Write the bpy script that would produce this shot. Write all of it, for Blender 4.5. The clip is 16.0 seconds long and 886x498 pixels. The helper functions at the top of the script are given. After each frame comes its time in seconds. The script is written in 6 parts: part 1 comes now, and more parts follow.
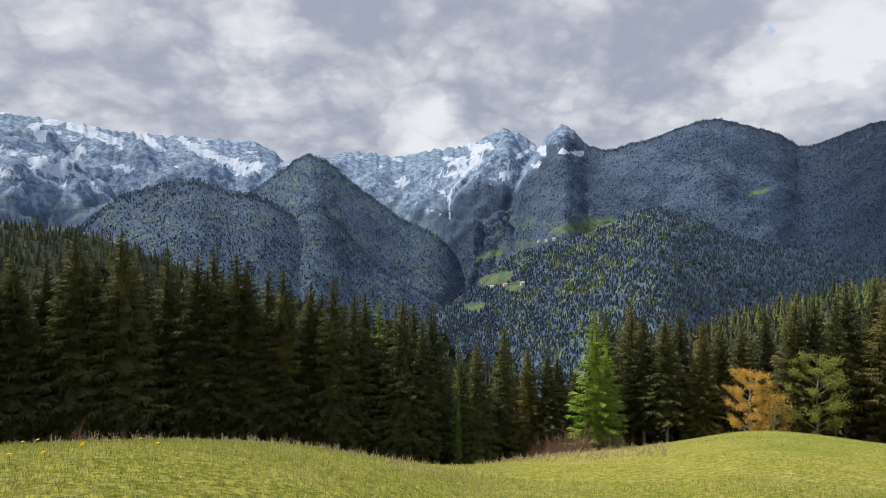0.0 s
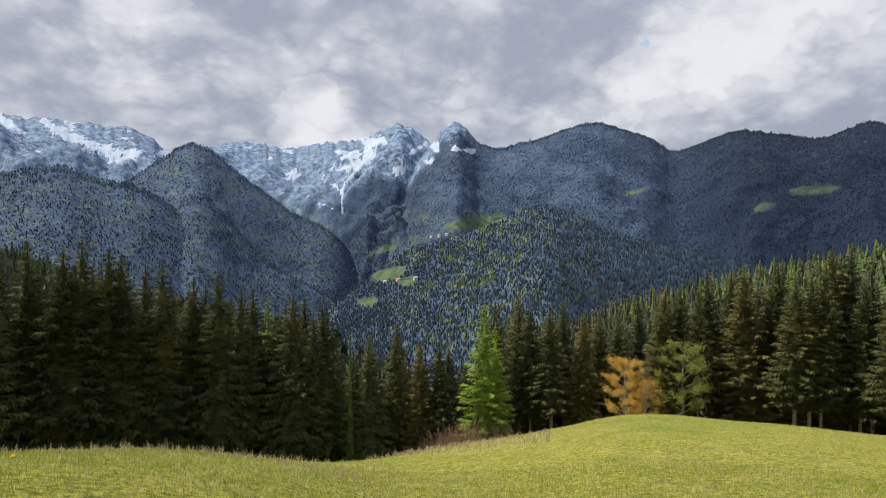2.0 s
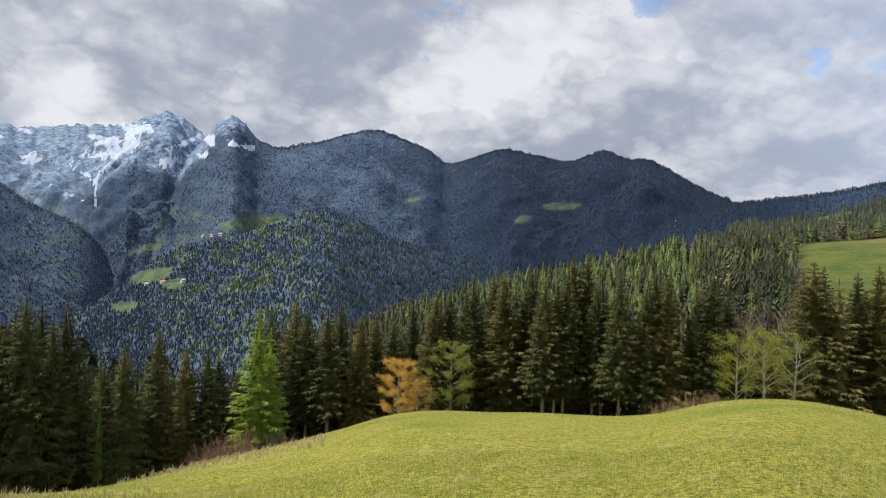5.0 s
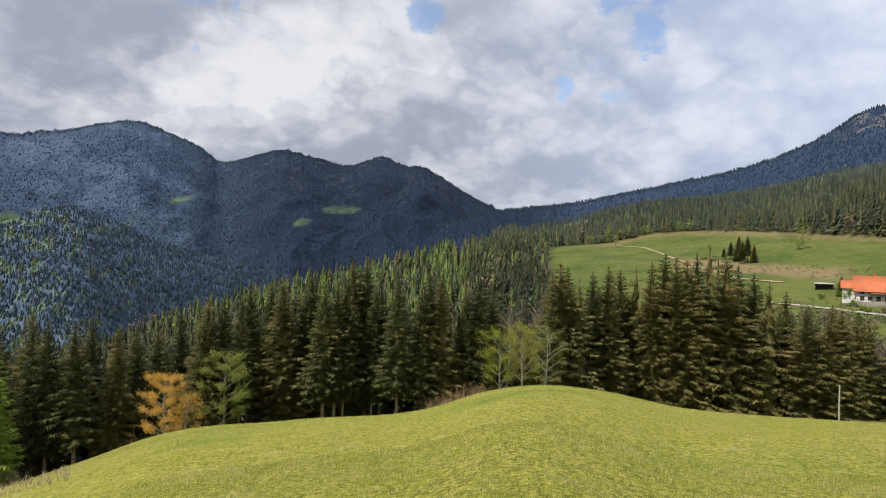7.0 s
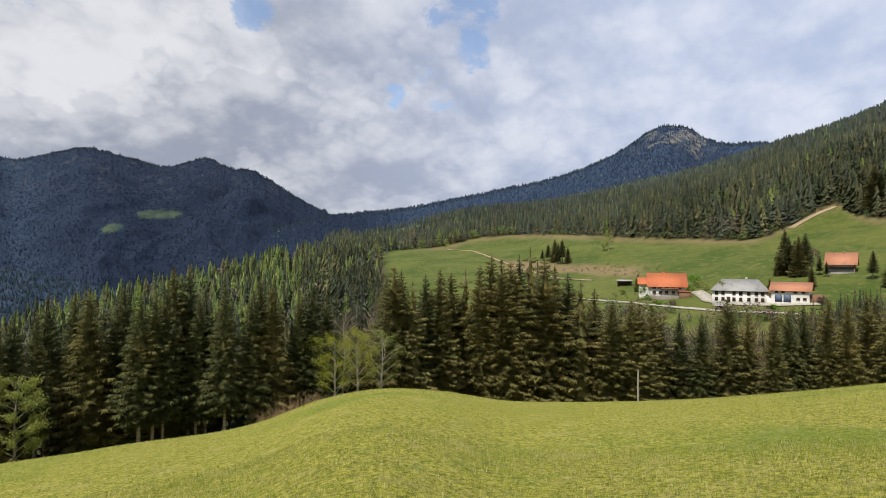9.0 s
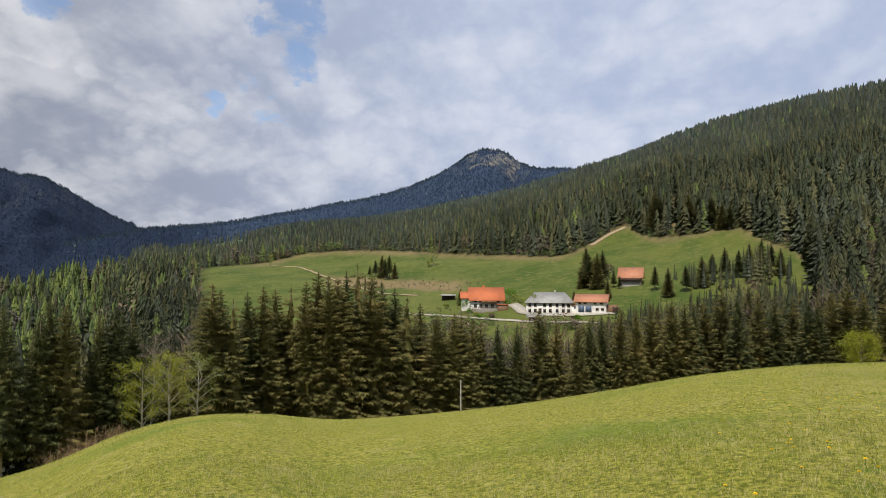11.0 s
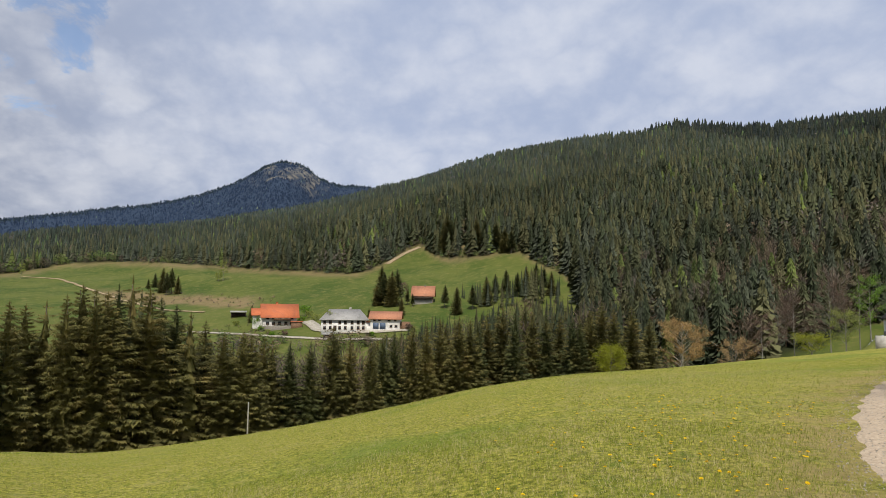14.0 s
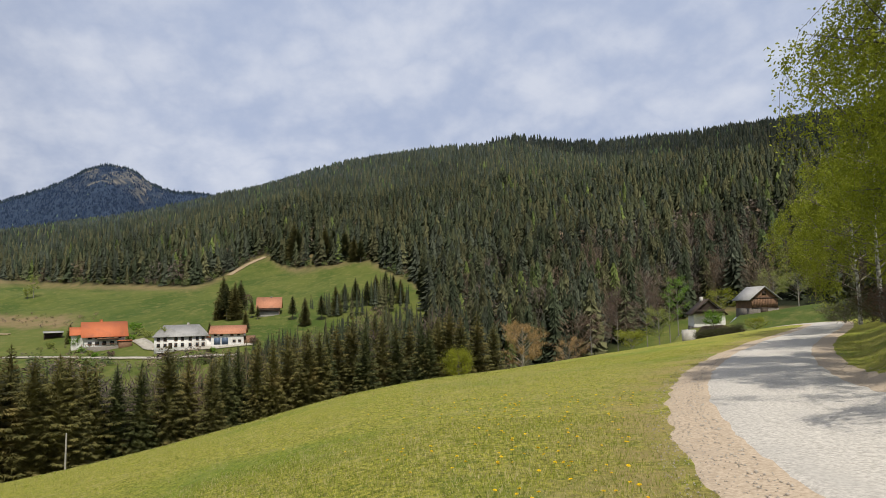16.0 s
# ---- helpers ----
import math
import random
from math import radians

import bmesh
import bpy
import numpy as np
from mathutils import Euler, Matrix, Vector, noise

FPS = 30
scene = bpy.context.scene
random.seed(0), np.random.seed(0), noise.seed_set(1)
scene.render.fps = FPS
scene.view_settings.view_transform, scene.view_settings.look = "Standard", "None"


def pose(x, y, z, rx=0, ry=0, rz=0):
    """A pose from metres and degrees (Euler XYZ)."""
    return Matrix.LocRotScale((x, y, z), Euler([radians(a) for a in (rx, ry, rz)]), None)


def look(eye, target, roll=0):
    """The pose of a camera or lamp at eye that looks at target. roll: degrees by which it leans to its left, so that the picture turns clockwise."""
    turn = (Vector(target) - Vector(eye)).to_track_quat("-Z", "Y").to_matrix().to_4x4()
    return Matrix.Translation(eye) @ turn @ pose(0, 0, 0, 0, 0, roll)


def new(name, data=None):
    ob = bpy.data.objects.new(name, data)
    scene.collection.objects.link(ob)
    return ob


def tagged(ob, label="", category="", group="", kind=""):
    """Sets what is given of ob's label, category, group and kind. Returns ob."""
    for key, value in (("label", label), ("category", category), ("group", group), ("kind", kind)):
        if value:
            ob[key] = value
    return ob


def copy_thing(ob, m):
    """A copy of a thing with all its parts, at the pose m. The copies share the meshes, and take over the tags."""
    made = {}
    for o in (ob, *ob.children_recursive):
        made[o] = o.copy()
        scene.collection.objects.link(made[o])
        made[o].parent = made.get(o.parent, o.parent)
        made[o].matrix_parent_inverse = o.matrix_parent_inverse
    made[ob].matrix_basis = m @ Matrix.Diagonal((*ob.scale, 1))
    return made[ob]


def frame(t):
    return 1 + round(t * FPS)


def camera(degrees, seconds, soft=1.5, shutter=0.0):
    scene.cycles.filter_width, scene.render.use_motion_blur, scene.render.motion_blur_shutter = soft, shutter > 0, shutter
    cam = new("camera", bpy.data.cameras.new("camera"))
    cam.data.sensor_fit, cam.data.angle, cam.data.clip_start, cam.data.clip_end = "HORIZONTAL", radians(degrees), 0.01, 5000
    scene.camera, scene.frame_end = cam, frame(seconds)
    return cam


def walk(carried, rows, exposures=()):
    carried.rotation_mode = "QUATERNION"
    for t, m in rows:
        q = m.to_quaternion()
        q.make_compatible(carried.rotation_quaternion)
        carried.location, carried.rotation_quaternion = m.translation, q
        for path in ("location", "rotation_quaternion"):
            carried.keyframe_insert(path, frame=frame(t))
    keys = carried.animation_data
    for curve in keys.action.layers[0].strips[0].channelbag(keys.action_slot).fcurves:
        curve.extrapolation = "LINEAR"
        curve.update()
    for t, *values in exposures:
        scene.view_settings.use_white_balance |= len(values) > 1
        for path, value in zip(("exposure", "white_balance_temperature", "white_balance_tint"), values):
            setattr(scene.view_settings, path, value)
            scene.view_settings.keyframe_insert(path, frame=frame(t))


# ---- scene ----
cam = camera(71.63, 16.0, soft=0.7)
EYE, ARM = 1.6, 0.10
# seconds, yaw, pitch, roll of a phone turned by hand on the spot, a little in front of the turning body
ROWS = [
    (0.0, -0.00, -0.55, 0.29),
    (0.5, -1.92, -0.69, 0.25),
    (1.0, -4.46, -0.78, 0.32),
    (1.5, -7.40, -0.79, -0.41),
    (2.0, -9.94, -1.03, -0.14),
    (2.5, -13.91, -1.22, -0.81),
    (3.0, -16.25, -1.43, -0.98),
    (5.5, -34.45, -0.08, -2.15),
    (6.0, -39.13, 0.11, -2.41),
    (6.5, -45.53, 0.44, -2.14),
    (7.0, -50.52, 0.57, -1.65),
    (7.5, -54.58, 0.63, -1.34),
    (8.0, -58.40, 0.80, -0.99),
    (8.5, -61.80, 1.06, -0.60),
    (9.0, -65.90, 1.33, -0.60),
    (9.5, -69.61, 1.71, -0.92),
    (10.0, -74.03, 2.06, -0.17),
    (12.5, -92.85, 4.29, -1.08),
    (13.0, -96.55, 4.40, -0.84),
    (13.5, -98.29, 4.50, -1.27),
    (14.0, -100.70, 4.63, -0.73),
    (14.5, -103.87, 4.85, -0.76),
    (15.0, -108.71, 5.15, 0.39),
    (15.5, -112.09, 5.32, 0.78),
    (16.0, -114.59, 5.39, 1.13),
]
walk(cam, [(t, pose(-ARM * math.sin(radians(yaw)), ARM * math.cos(radians(yaw)) - ARM, EYE, 90 + pitch, roll, yaw)) for t, yaw, pitch, roll in ROWS], ((0.0, 0.25), (6.0, 0.25), (9.0, 0.15), (12.5, -0.04), (16.0, -0.06)))

# ---- sky and sun ----
SUN_AZ, SUN_EL = -80.0, 57.0


def heading(az, el=0.0):
    """Unit vector towards a compass heading (degrees right of +y) and height angle."""
    a, e = radians(az), radians(el)
    return Vector((math.sin(a) * math.cos(e), math.cos(a) * math.cos(e), math.sin(e)))


def math_node(tree, op, a, b=None, c=None, clamp=False):
    made = tree.nodes.new("ShaderNodeMath")
    made.operation, made.use_clamp = op, clamp
    for i, v in enumerate((a, b, c)):
        if v is None:
            continue
        if isinstance(v, (int, float)):
            made.inputs[i].default_value = v
        else:
            tree.links.new(v, made.inputs[i])
    return made.outputs[0]


def mix_colour(tree, fac, a, b, blend="MIX"):
    made = tree.nodes.new("ShaderNodeMix")
    made.data_type, made.blend_type, made.clamp_factor = "RGBA", blend, True
    for i, v in ((0, fac), (6, a), (7, b)):
        if isinstance(v, (int, float)):
            made.inputs[i].default_value = v
        elif isinstance(v, tuple):
            made.inputs[i].default_value = (*v, 1)
        else:
            tree.links.new(v, made.inputs[i])
    return made.outputs[2]


def smooth_range(tree, v, lo, hi, to_lo=0.0, to_hi=1.0):
    made = tree.nodes.new("ShaderNodeMapRange")
    made.interpolation_type = "SMOOTHSTEP"
    tree.links.new(v, made.inputs[0])
    for i, x in ((1, lo), (2, hi), (3, to_lo), (4, to_hi)):
        made.inputs[i].default_value = x
    return made.outputs[0]


def noise_node(tree, vector, scale, detail=4.0, rough=0.55, distortion=0.0):
    made = tree.nodes.new("ShaderNodeTexNoise")
    made.inputs["Scale"].default_value, made.inputs["Detail"].default_value = scale, detail
    made.inputs["Roughness"].default_value, made.inputs["Distortion"].default_value = rough, distortion
    if vector is not None:
        tree.links.new(vector, made.inputs["Vector"])
    return made.outputs["Fac"]


world = bpy.data.worlds.new("cloudy_spring_sky")
scene.world = world
world.use_nodes = True
wt = world.node_tree
wt.nodes.clear()
sky = wt.nodes.new("ShaderNodeTexSky")
sky.sky_type, sky.sun_disc = "NISHITA", False
sky.sun_elevation, sky.sun_rotation = radians(SUN_EL), radians(SUN_AZ)
sky.altitude, sky.dust_density, sky.ozone_density = 1000, 1.2, 1.4
coord = wt.nodes.new("ShaderNodeTexCoord").outputs["Generated"]
split = wt.nodes.new("ShaderNodeSeparateXYZ")
wt.links.new(coord, split.inputs[0])
# the deck of cloud is a curved sheet overhead: it crowds together towards the horizon
depth = math_node(wt, "ADD", math_node(wt, "MAXIMUM", split.outputs[2], 0.0), 0.50)
squash = wt.nodes.new("ShaderNodeCombineXYZ")
wt.links.new(math_node(wt, "DIVIDE", split.outputs[0], depth), squash.inputs[0])
wt.links.new(math_node(wt, "DIVIDE", split.outputs[1], depth), squash.inputs[1])
layer = squash.outputs[0]


def near_heading(az, el, size):
    """1 towards that heading, falling to 0 at size degrees from it."""
    made = wt.nodes.new("ShaderNodeVectorMath")
    made.operation = "DOT_PRODUCT"
    wt.links.new(coord, made.inputs[0])
    made.inputs[1].default_value = heading(az, el)
    return smooth_range(wt, made.outputs["Value"], math.cos(radians(size)), 1.0)


def cloud_depth(where):
    """How thick the deck is: heaped puffs on broad masses."""
    heap = noise_node(wt, where, 3.7, 10.0, 0.54, 0.1)
    puff = math_node(wt, "ABSOLUTE", math_node(wt, "SUBTRACT", noise_node(wt, where, 6.4, 9.0, 0.52, 0.0), 0.5))
    return math_node(wt, "ADD", heap, math_node(wt, "MULTIPLY", puff, -0.85))


broad = noise_node(wt, layer, 1.7, 3.0, 0.5)
# dark thick masses and bright thin places of this afternoon's deck: heading, height, reach, weight
masses = None
for az, el, size, weight in ((-7, 18.5, 7, 0.11), (-30, 15, 9, 0.03), (12, 20, 5, 0.04), (20, 17, 7, 0.11), (-20, 11, 9, 0.05), (4, 14.5, 6, 0.05), (46, 11, 7, 0.10), (35, 24, 7, 0.06), (60, 11, 8, 0.06), (72, 25, 8, 0.05),
                             (-19, 20, 6, -0.12), (-3, 13.5, 4.5, -0.14), (-30, 22, 7, -0.10), (29, 13.5, 6, -0.12), (23, 12.5, 4, -0.08), (42, 18, 8, -0.10), (52, 15, 5, -0.06), (86, 18, 8, -0.04), (62, 21, 5, -0.05)):
    blot = math_node(wt, "MULTIPLY", near_heading(az, el, size * 1.35), weight)
    masses = blot if masses is None else math_node(wt, "ADD", masses, blot)
thick = math_node(wt, "ADD", cloud_depth(layer), masses)
lifted = wt.nodes.new("ShaderNodeVectorMath")
lifted.operation = "MULTIPLY_ADD"
wt.links.new(layer, lifted.inputs[0])
lifted.inputs[1].default_value, lifted.inputs[2].default_value = (0.962, 0.962, 1), (-0.028, 0.008, 0)
above = math_node(wt, "ADD", cloud_depth(lifted.outputs[0]), masses)
# towards the far end of the turn the sheet of cloud grows thin and even
dot = wt.nodes.new("ShaderNodeVectorMath")
dot.operation = "DOT_PRODUCT"
wt.links.new(coord, dot.inputs[0])
dot.inputs[1].default_value = heading(128, 20)
evenness = smooth_range(wt, dot.outputs["Value"], 0.15, 0.90)
# bellies in shade, tops and sides turned to the sun bright
relief = math_node(wt, "SUBTRACT", thick, above)
lit = math_node(wt, "ADD", math_node(wt, "MULTIPLY", relief, 2.9), math_node(wt, "MULTIPLY", math_node(wt, "SUBTRACT", 0.40, thick), 2.2))
lit = math_node(wt, "ADD", lit, math_node(wt, "MULTIPLY", math_node(wt, "SUBTRACT", broad, 0.5), 0.5))
# the heaps stand out against the brighter deck behind them
brim = smooth_range(wt, thick, 0.345, 0.425, 1.0, 0.0)
light_fac = math_node(wt, "ADD", math_node(wt, "MULTIPLY", smooth_range(wt, lit, -0.55, 0.46), 0.72), math_node(wt, "MULTIPLY", brim, 0.28))
body = mix_colour(wt, light_fac, (0.30, 0.33, 0.41), (0.69, 0.70, 0.735))
even_body = mix_colour(wt, smooth_range(wt, lit, -0.65, 0.60), (0.44, 0.52, 0.71), (0.68, 0.725, 0.84))
body = mix_colour(wt, math_node(wt, "MULTIPLY", evenness, 0.9), body, even_body)
# gaps of blue in the deck
gap_noise = noise_node(wt, layer, 9.0, 9.0, 0.62, 0.3)
gaps = None
for az, el, size in ((-18, 23.8, 2.6), (28.5, 19.8, 1.8), (30.5, 21.5, 1.5), (65.8, 15.8, 1.7), (61.0, 15.2, 0.8), (70.0, 15.6, 0.9), (66.5, 22.8, 2.1), (69.0, 20.6, 1.7), (39.6, 23.4, 1.0), (48.5, 21.5, 1.1)):
    near = near_heading(az, el, size * 2.3)
    gaps = near if gaps is None else math_node(wt, "MAXIMUM", gaps, near)
gap_fac = smooth_range(wt, math_node(wt, "ADD", math_node(wt, "MULTIPLY", gaps, 0.85), math_node(wt, "MULTIPLY", math_node(wt, "SUBTRACT", gap_noise, 0.5), 5.5)), 0.70, 1.35, 0.0, 0.70)
gap_fac = math_node(wt, "MULTIPLY", gap_fac, smooth_range(wt, gaps, 0.05, 0.35))
blue = wt.nodes.new("ShaderNodeVectorMath")
blue.operation = "SCALE"
wt.links.new(sky.outputs[0], blue.inputs[0])
blue.inputs["Scale"].default_value = 0.17
sky_colour = mix_colour(wt, gap_fac, body, blue.outputs[0])
back = wt.nodes.new("ShaderNodeBackground")
back.inputs["Strength"].default_value = 1.0
wt.links.new(sky_colour, back.inputs["Color"])
wt.links.new(back.outputs[0], wt.nodes.new("ShaderNodeOutputWorld").inputs[0])

sun = new("sun", bpy.data.lights.new("sun", "SUN"))
sun.data.energy, sun.data.angle, sun.data.color = 4.4, radians(0.6), (1.0, 0.94, 0.84)
sun.matrix_world = look(heading(SUN_AZ, SUN_EL) * 100, (0, 0, 0))


# ---- materials ----
def material(name, rough=0.8, spec=0.25):
    mat = bpy.data.materials.new(name)
    mat.use_nodes = True
    tree = mat.node_tree
    bsdf = tree.nodes["Principled BSDF"]
    bsdf.inputs["Roughness"].default_value = rough
    bsdf.inputs["Specular IOR Level"].default_value = spec
    return mat, tree, bsdf


def position(tree):
    return tree.nodes.new("ShaderNodeNewGeometry").outputs["Position"]


def bump(tree, bsdf, height, strength, distance):
    made = tree.nodes.new("ShaderNodeBump")
    made.inputs["Strength"].default_value, made.inputs["Distance"].default_value = strength, distance
    tree.links.new(height, made.inputs["Height"])
    tree.links.new(made.outputs[0], bsdf.inputs["Normal"])


def grain_material(name, dark, light, scale, rough=0.8, spec=0.25, relief=0.0, coarse=0.0, stain=None, metal=0.0):
    """Two scales of noise between a dark and a light colour, with relief and stains."""
    mat, tree, bsdf = material(name, rough, spec)
    where = tree.nodes.new("ShaderNodeTexCoord").outputs["Object"]
    small = noise_node(tree, where, scale, 5, 0.6)
    colour = mix_colour(tree, smooth_range(tree, small, 0.3, 0.7), dark, light)
    if stain:
        large = noise_node(tree, where, coarse or scale * 0.12, 4, 0.55, 0.4)
        colour = mix_colour(tree, smooth_range(tree, large, 0.5, 0.75, 0.0, 0.8), colour, stain)
    tree.links.new(colour, bsdf.inputs["Base Color"])
    bsdf.inputs["Metallic"].default_value = metal
    if relief:
        bump(tree, bsdf, small, 0.6, relief)
    return mat


def leaf_material(name, dark, light, glow=0.25, tint=None, spec=0.12):
    """Foliage: each leaf or needle spray its own shade, light passing through the thin ones."""
    mat, tree, bsdf = material(name, 0.65, spec)
    geo = tree.nodes.new("ShaderNodeNewGeometry")
    info = tree.nodes.new("ShaderNodeObjectInfo")
    a = math_node(tree, "ADD", math_node(tree, "MULTIPLY", geo.outputs["Random Per Island"], 0.65), math_node(tree, "MULTIPLY", info.outputs["Random"], 0.35))
    colour = mix_colour(tree, a, dark, light)
    if tint:
        big = noise_node(tree, geo.outputs["Position"], 0.35, 3, 0.6)
        colour = mix_colour(tree, smooth_range(tree, big, 0.5, 0.72, 0.0, 0.7), colour, tint)
    tree.links.new(colour, bsdf.inputs["Base Color"])
    if glow:
        thin = tree.nodes.new("ShaderNodeBsdfTranslucent")
        tree.links.new(colour, thin.inputs["Color"])
        both = tree.nodes.new("ShaderNodeMixShader")
        both.inputs[0].default_value = glow
        tree.links.new(bsdf.outputs[0], both.inputs[1])
        tree.links.new(thin.outputs[0], both.inputs[2])
        tree.links.new(both.outputs[0], tree.nodes["Material Output"].inputs["Surface"])
    return mat


# ---- noise on plans ----
def lattice(x, y, seed):
    h = (x.astype(np.int64) * 374761393 + y.astype(np.int64) * 668265263 + seed * 69069) & 0x7FFFFFFF
    h = ((h ^ (h >> 13)) * 1274126177) & 0x7FFFFFFF
    return ((h ^ (h >> 16)) & 0xFFFF) / 65535.0


def value_noise(x, y, seed=0):
    x, y = np.asarray(x, float), np.asarray(y, float)
    xi, yi = np.floor(x), np.floor(y)
    fx, fy = x - xi, y - yi
    fx, fy = fx * fx * (3 - 2 * fx), fy * fy * (3 - 2 * fy)
    n00, n10 = lattice(xi, yi, seed), lattice(xi + 1, yi, seed)
    n01, n11 = lattice(xi, yi + 1, seed), lattice(xi + 1, yi + 1, seed)
    return (n00 * (1 - fx) + n10 * fx) * (1 - fy) + (n01 * (1 - fx) + n11 * fx) * fy


def fbm(x, y, octaves=4, seed=0, gain=0.5):
    total, amp, norm = 0.0, 1.0, 0.0
    for k in range(octaves):
        total = total + amp * value_noise(x * 2 ** k + 17.3 * k, y * 2 ** k - 9.1 * k, seed + k)
        norm += amp
        amp *= gain
    return total / norm


def ridged(x, y, octaves=4, seed=0):
    total, amp, norm = 0.0, 1.0, 0.0
    for k in range(octaves):
        total = total + amp * (1 - np.abs(2 * value_noise(x * 2 ** k + 5.7 * k, y * 2 ** k + 3.3 * k, seed + k) - 1))
        norm += amp
        amp *= 0.5
    return total / norm


def along(az, *knots):
    """Smooth curve through (heading, value) knots."""
    xs, ys = np.array([k[0] for k in knots], float), np.array([k[1] for k in knots], float)
    slope = np.gradient(ys, xs)
    az = np.clip(az, xs[0], xs[-1])
    i = np.clip(np.searchsorted(xs, az) - 1, 0, len(xs) - 2)
    h = xs[i + 1] - xs[i]
    t = (az - xs[i]) / h
    return ((2 * t ** 3 - 3 * t ** 2 + 1) * ys[i] + (t ** 3 - 2 * t ** 2 + t) * h * slope[i] + (-2 * t ** 3 + 3 * t ** 2) * ys[i + 1] + (t ** 3 - t ** 2) * h * slope[i + 1])


def step(x, lo, hi):
    t = np.clip((x - lo) / (hi - lo), 0, 1)
    return t * t * (3 - 2 * t)


def tan(d):
    return np.tan(np.radians(d))


# ---- the lie of the land ----
def meadow_brow(az):
    """Angle under which the meadow's brow is seen, and how far it is."""
    el = along(az, (-70, -13.0), (-36, -15.0), (-17, -17.3), (2.5, -19.9), (11, -18.8), (20.6, -17.0), (26, -15.6), (37, -15.0), (50.6, -13.8), (54.5, -12.5), (60.3, -11.5), (65, -11.6), (72, -12.4), (79, -12.2), (88, -11.3), (96.5, -9.8), (104.5, -8.0), (112, -6.7), (120, -5.8), (128, -4.6), (136, -3.3), (144, -2.0), (165, -1.5), (188, -6.0), (210, -13.0))
    far = along(az, (-70, 9.0), (-17, 10.0), (0, 14.0), (12, 26.0), (28, 34.0), (45, 30.0), (60, 30.0), (75, 40.0), (95, 34.0), (110, 36.0), (122, 42.0), (135, 70.0), (150, 110.0), (166, 100.0), (188, 30.0), (210, 9.0))
    return el, far


def meadow(az, r):
    el, far = meadow_brow(az)
    b = EYE / far ** 2
    a = -tan(el) - 2 * EYE / far
    top = (-tan(el) + 0.075 - a) / (2 * b)
    near = np.minimum(r, top)
    return -a * near - b * near ** 2 - (a + 2 * b * top) * (r - near)


RANGES = [
    # name, distance, fall towards the viewer, roughness, crest as (heading, height angle)
    ("snow_left", 4700, 0.62, 1.0, ((-48, 9.5), (-35.7, 9.9), (-32, 9.8), (-28, 9.35), (-24, 9.2), (-19, 9.1), (-16.5, 8.9), (-14, 7.2), (-11, 4.0), (-6, -2.0))),
    ("snow_mid", 4600, 0.55, 1.0, ((-16, 5.0), (-10, 8.1), (-7, 8.4), (-4.4, 8.0), (-1, 8.7), (2.5, 9.1), (4.6, 10.0), (5.6, 10.5), (7.7, 9.6), (9.5, 8.2), (13, 5.0))),
    ("horn_ridge", 3700, 0.50, 0.6, ((3, 2.0), (6.5, 5.6), (8.6, 8.4), (9.9, 10.0), (11.2, 10.7), (12.3, 9.9), (13.2, 8.9), (15, 8.35), (17.2, 8.8), (19.6, 9.3), (22, 10.1), (24, 10.35), (26, 9.7), (28.3, 8.9), (30.6, 7.6), (33, 8.3), (35.5, 9.0), (38, 8.65), (41.8, 8.0), (44.6, 8.9), (46.9, 8.15), (48.2, 8.15), (49.9, 7.4), (52.9, 5.6), (55.9, 4.3), (60, 2.0))),
    ("cone_hill", 2900, 0.52, 0.3, ((-21, 2.4), (-17, 4.9), (-14.6, 6.7), (-12.2, 8.1), (-10.6, 7.5), (-8.5, 5.8), (-4.4, 2.7), (0.8, -0.5), (3, -3.5), (6, -7.0))),
    ("round_hill", 2300, 0.55, 0.3, ((-34, -1.0), (-30, 2.0), (-28, 3.8), (-25.3, 4.9), (-21.7, 5.6), (-19.4, 4.8), (-16, 4.1), (-12.6, 1.6), (-9.6, -1.0), (-4.4, -3.3), (0, -6.0))),
    ("left_wood", 900, 0.35, 0.2, ((-60, 2.4), (-36, 1.8), (-31, 1.2), (-28, 0.3), (-25, -0.9), (-20, -3.5), (-12, -8.0))),
    ("larch_spur", 1900, 0.42, 0.3, ((-1, -6.6), (2.4, -4.2), (6, -1.4), (11, 0.2), (14.3, 1.4), (16.7, 2.4), (19.6, 3.0), (22.3, 2.0), (26, 0.4), (32, -1.0), (40, -3.0))),
    ("larch_slope", 560, 0.30, 0.15, ((14, -10.5), (20, -8.9), (27, -6.3), (35.4, -3.6), (46, -1.2), (51, 0.3), (56, 0.9), (62, 0.8), (68, 0.4), (76, -0.5))),
    ("rock_knoll", 2500, 0.40, 0.5, ((50, 2.9), (56, 4.4), (61.4, 5.0), (66.7, 6.0), (72, 7.1), (77, 8.2), (79.6, 9.1), (82, 10.2), (83.6, 11.2), (84.8, 11.95), (86.9, 12.05), (87.8, 11.8), (88.7, 11.1), (90.4, 10.4), (93, 10.3), (96, 9.6), (104, 8.0))),
]


def crest(name):
    return next(x for x in RANGES if x[0] == name)


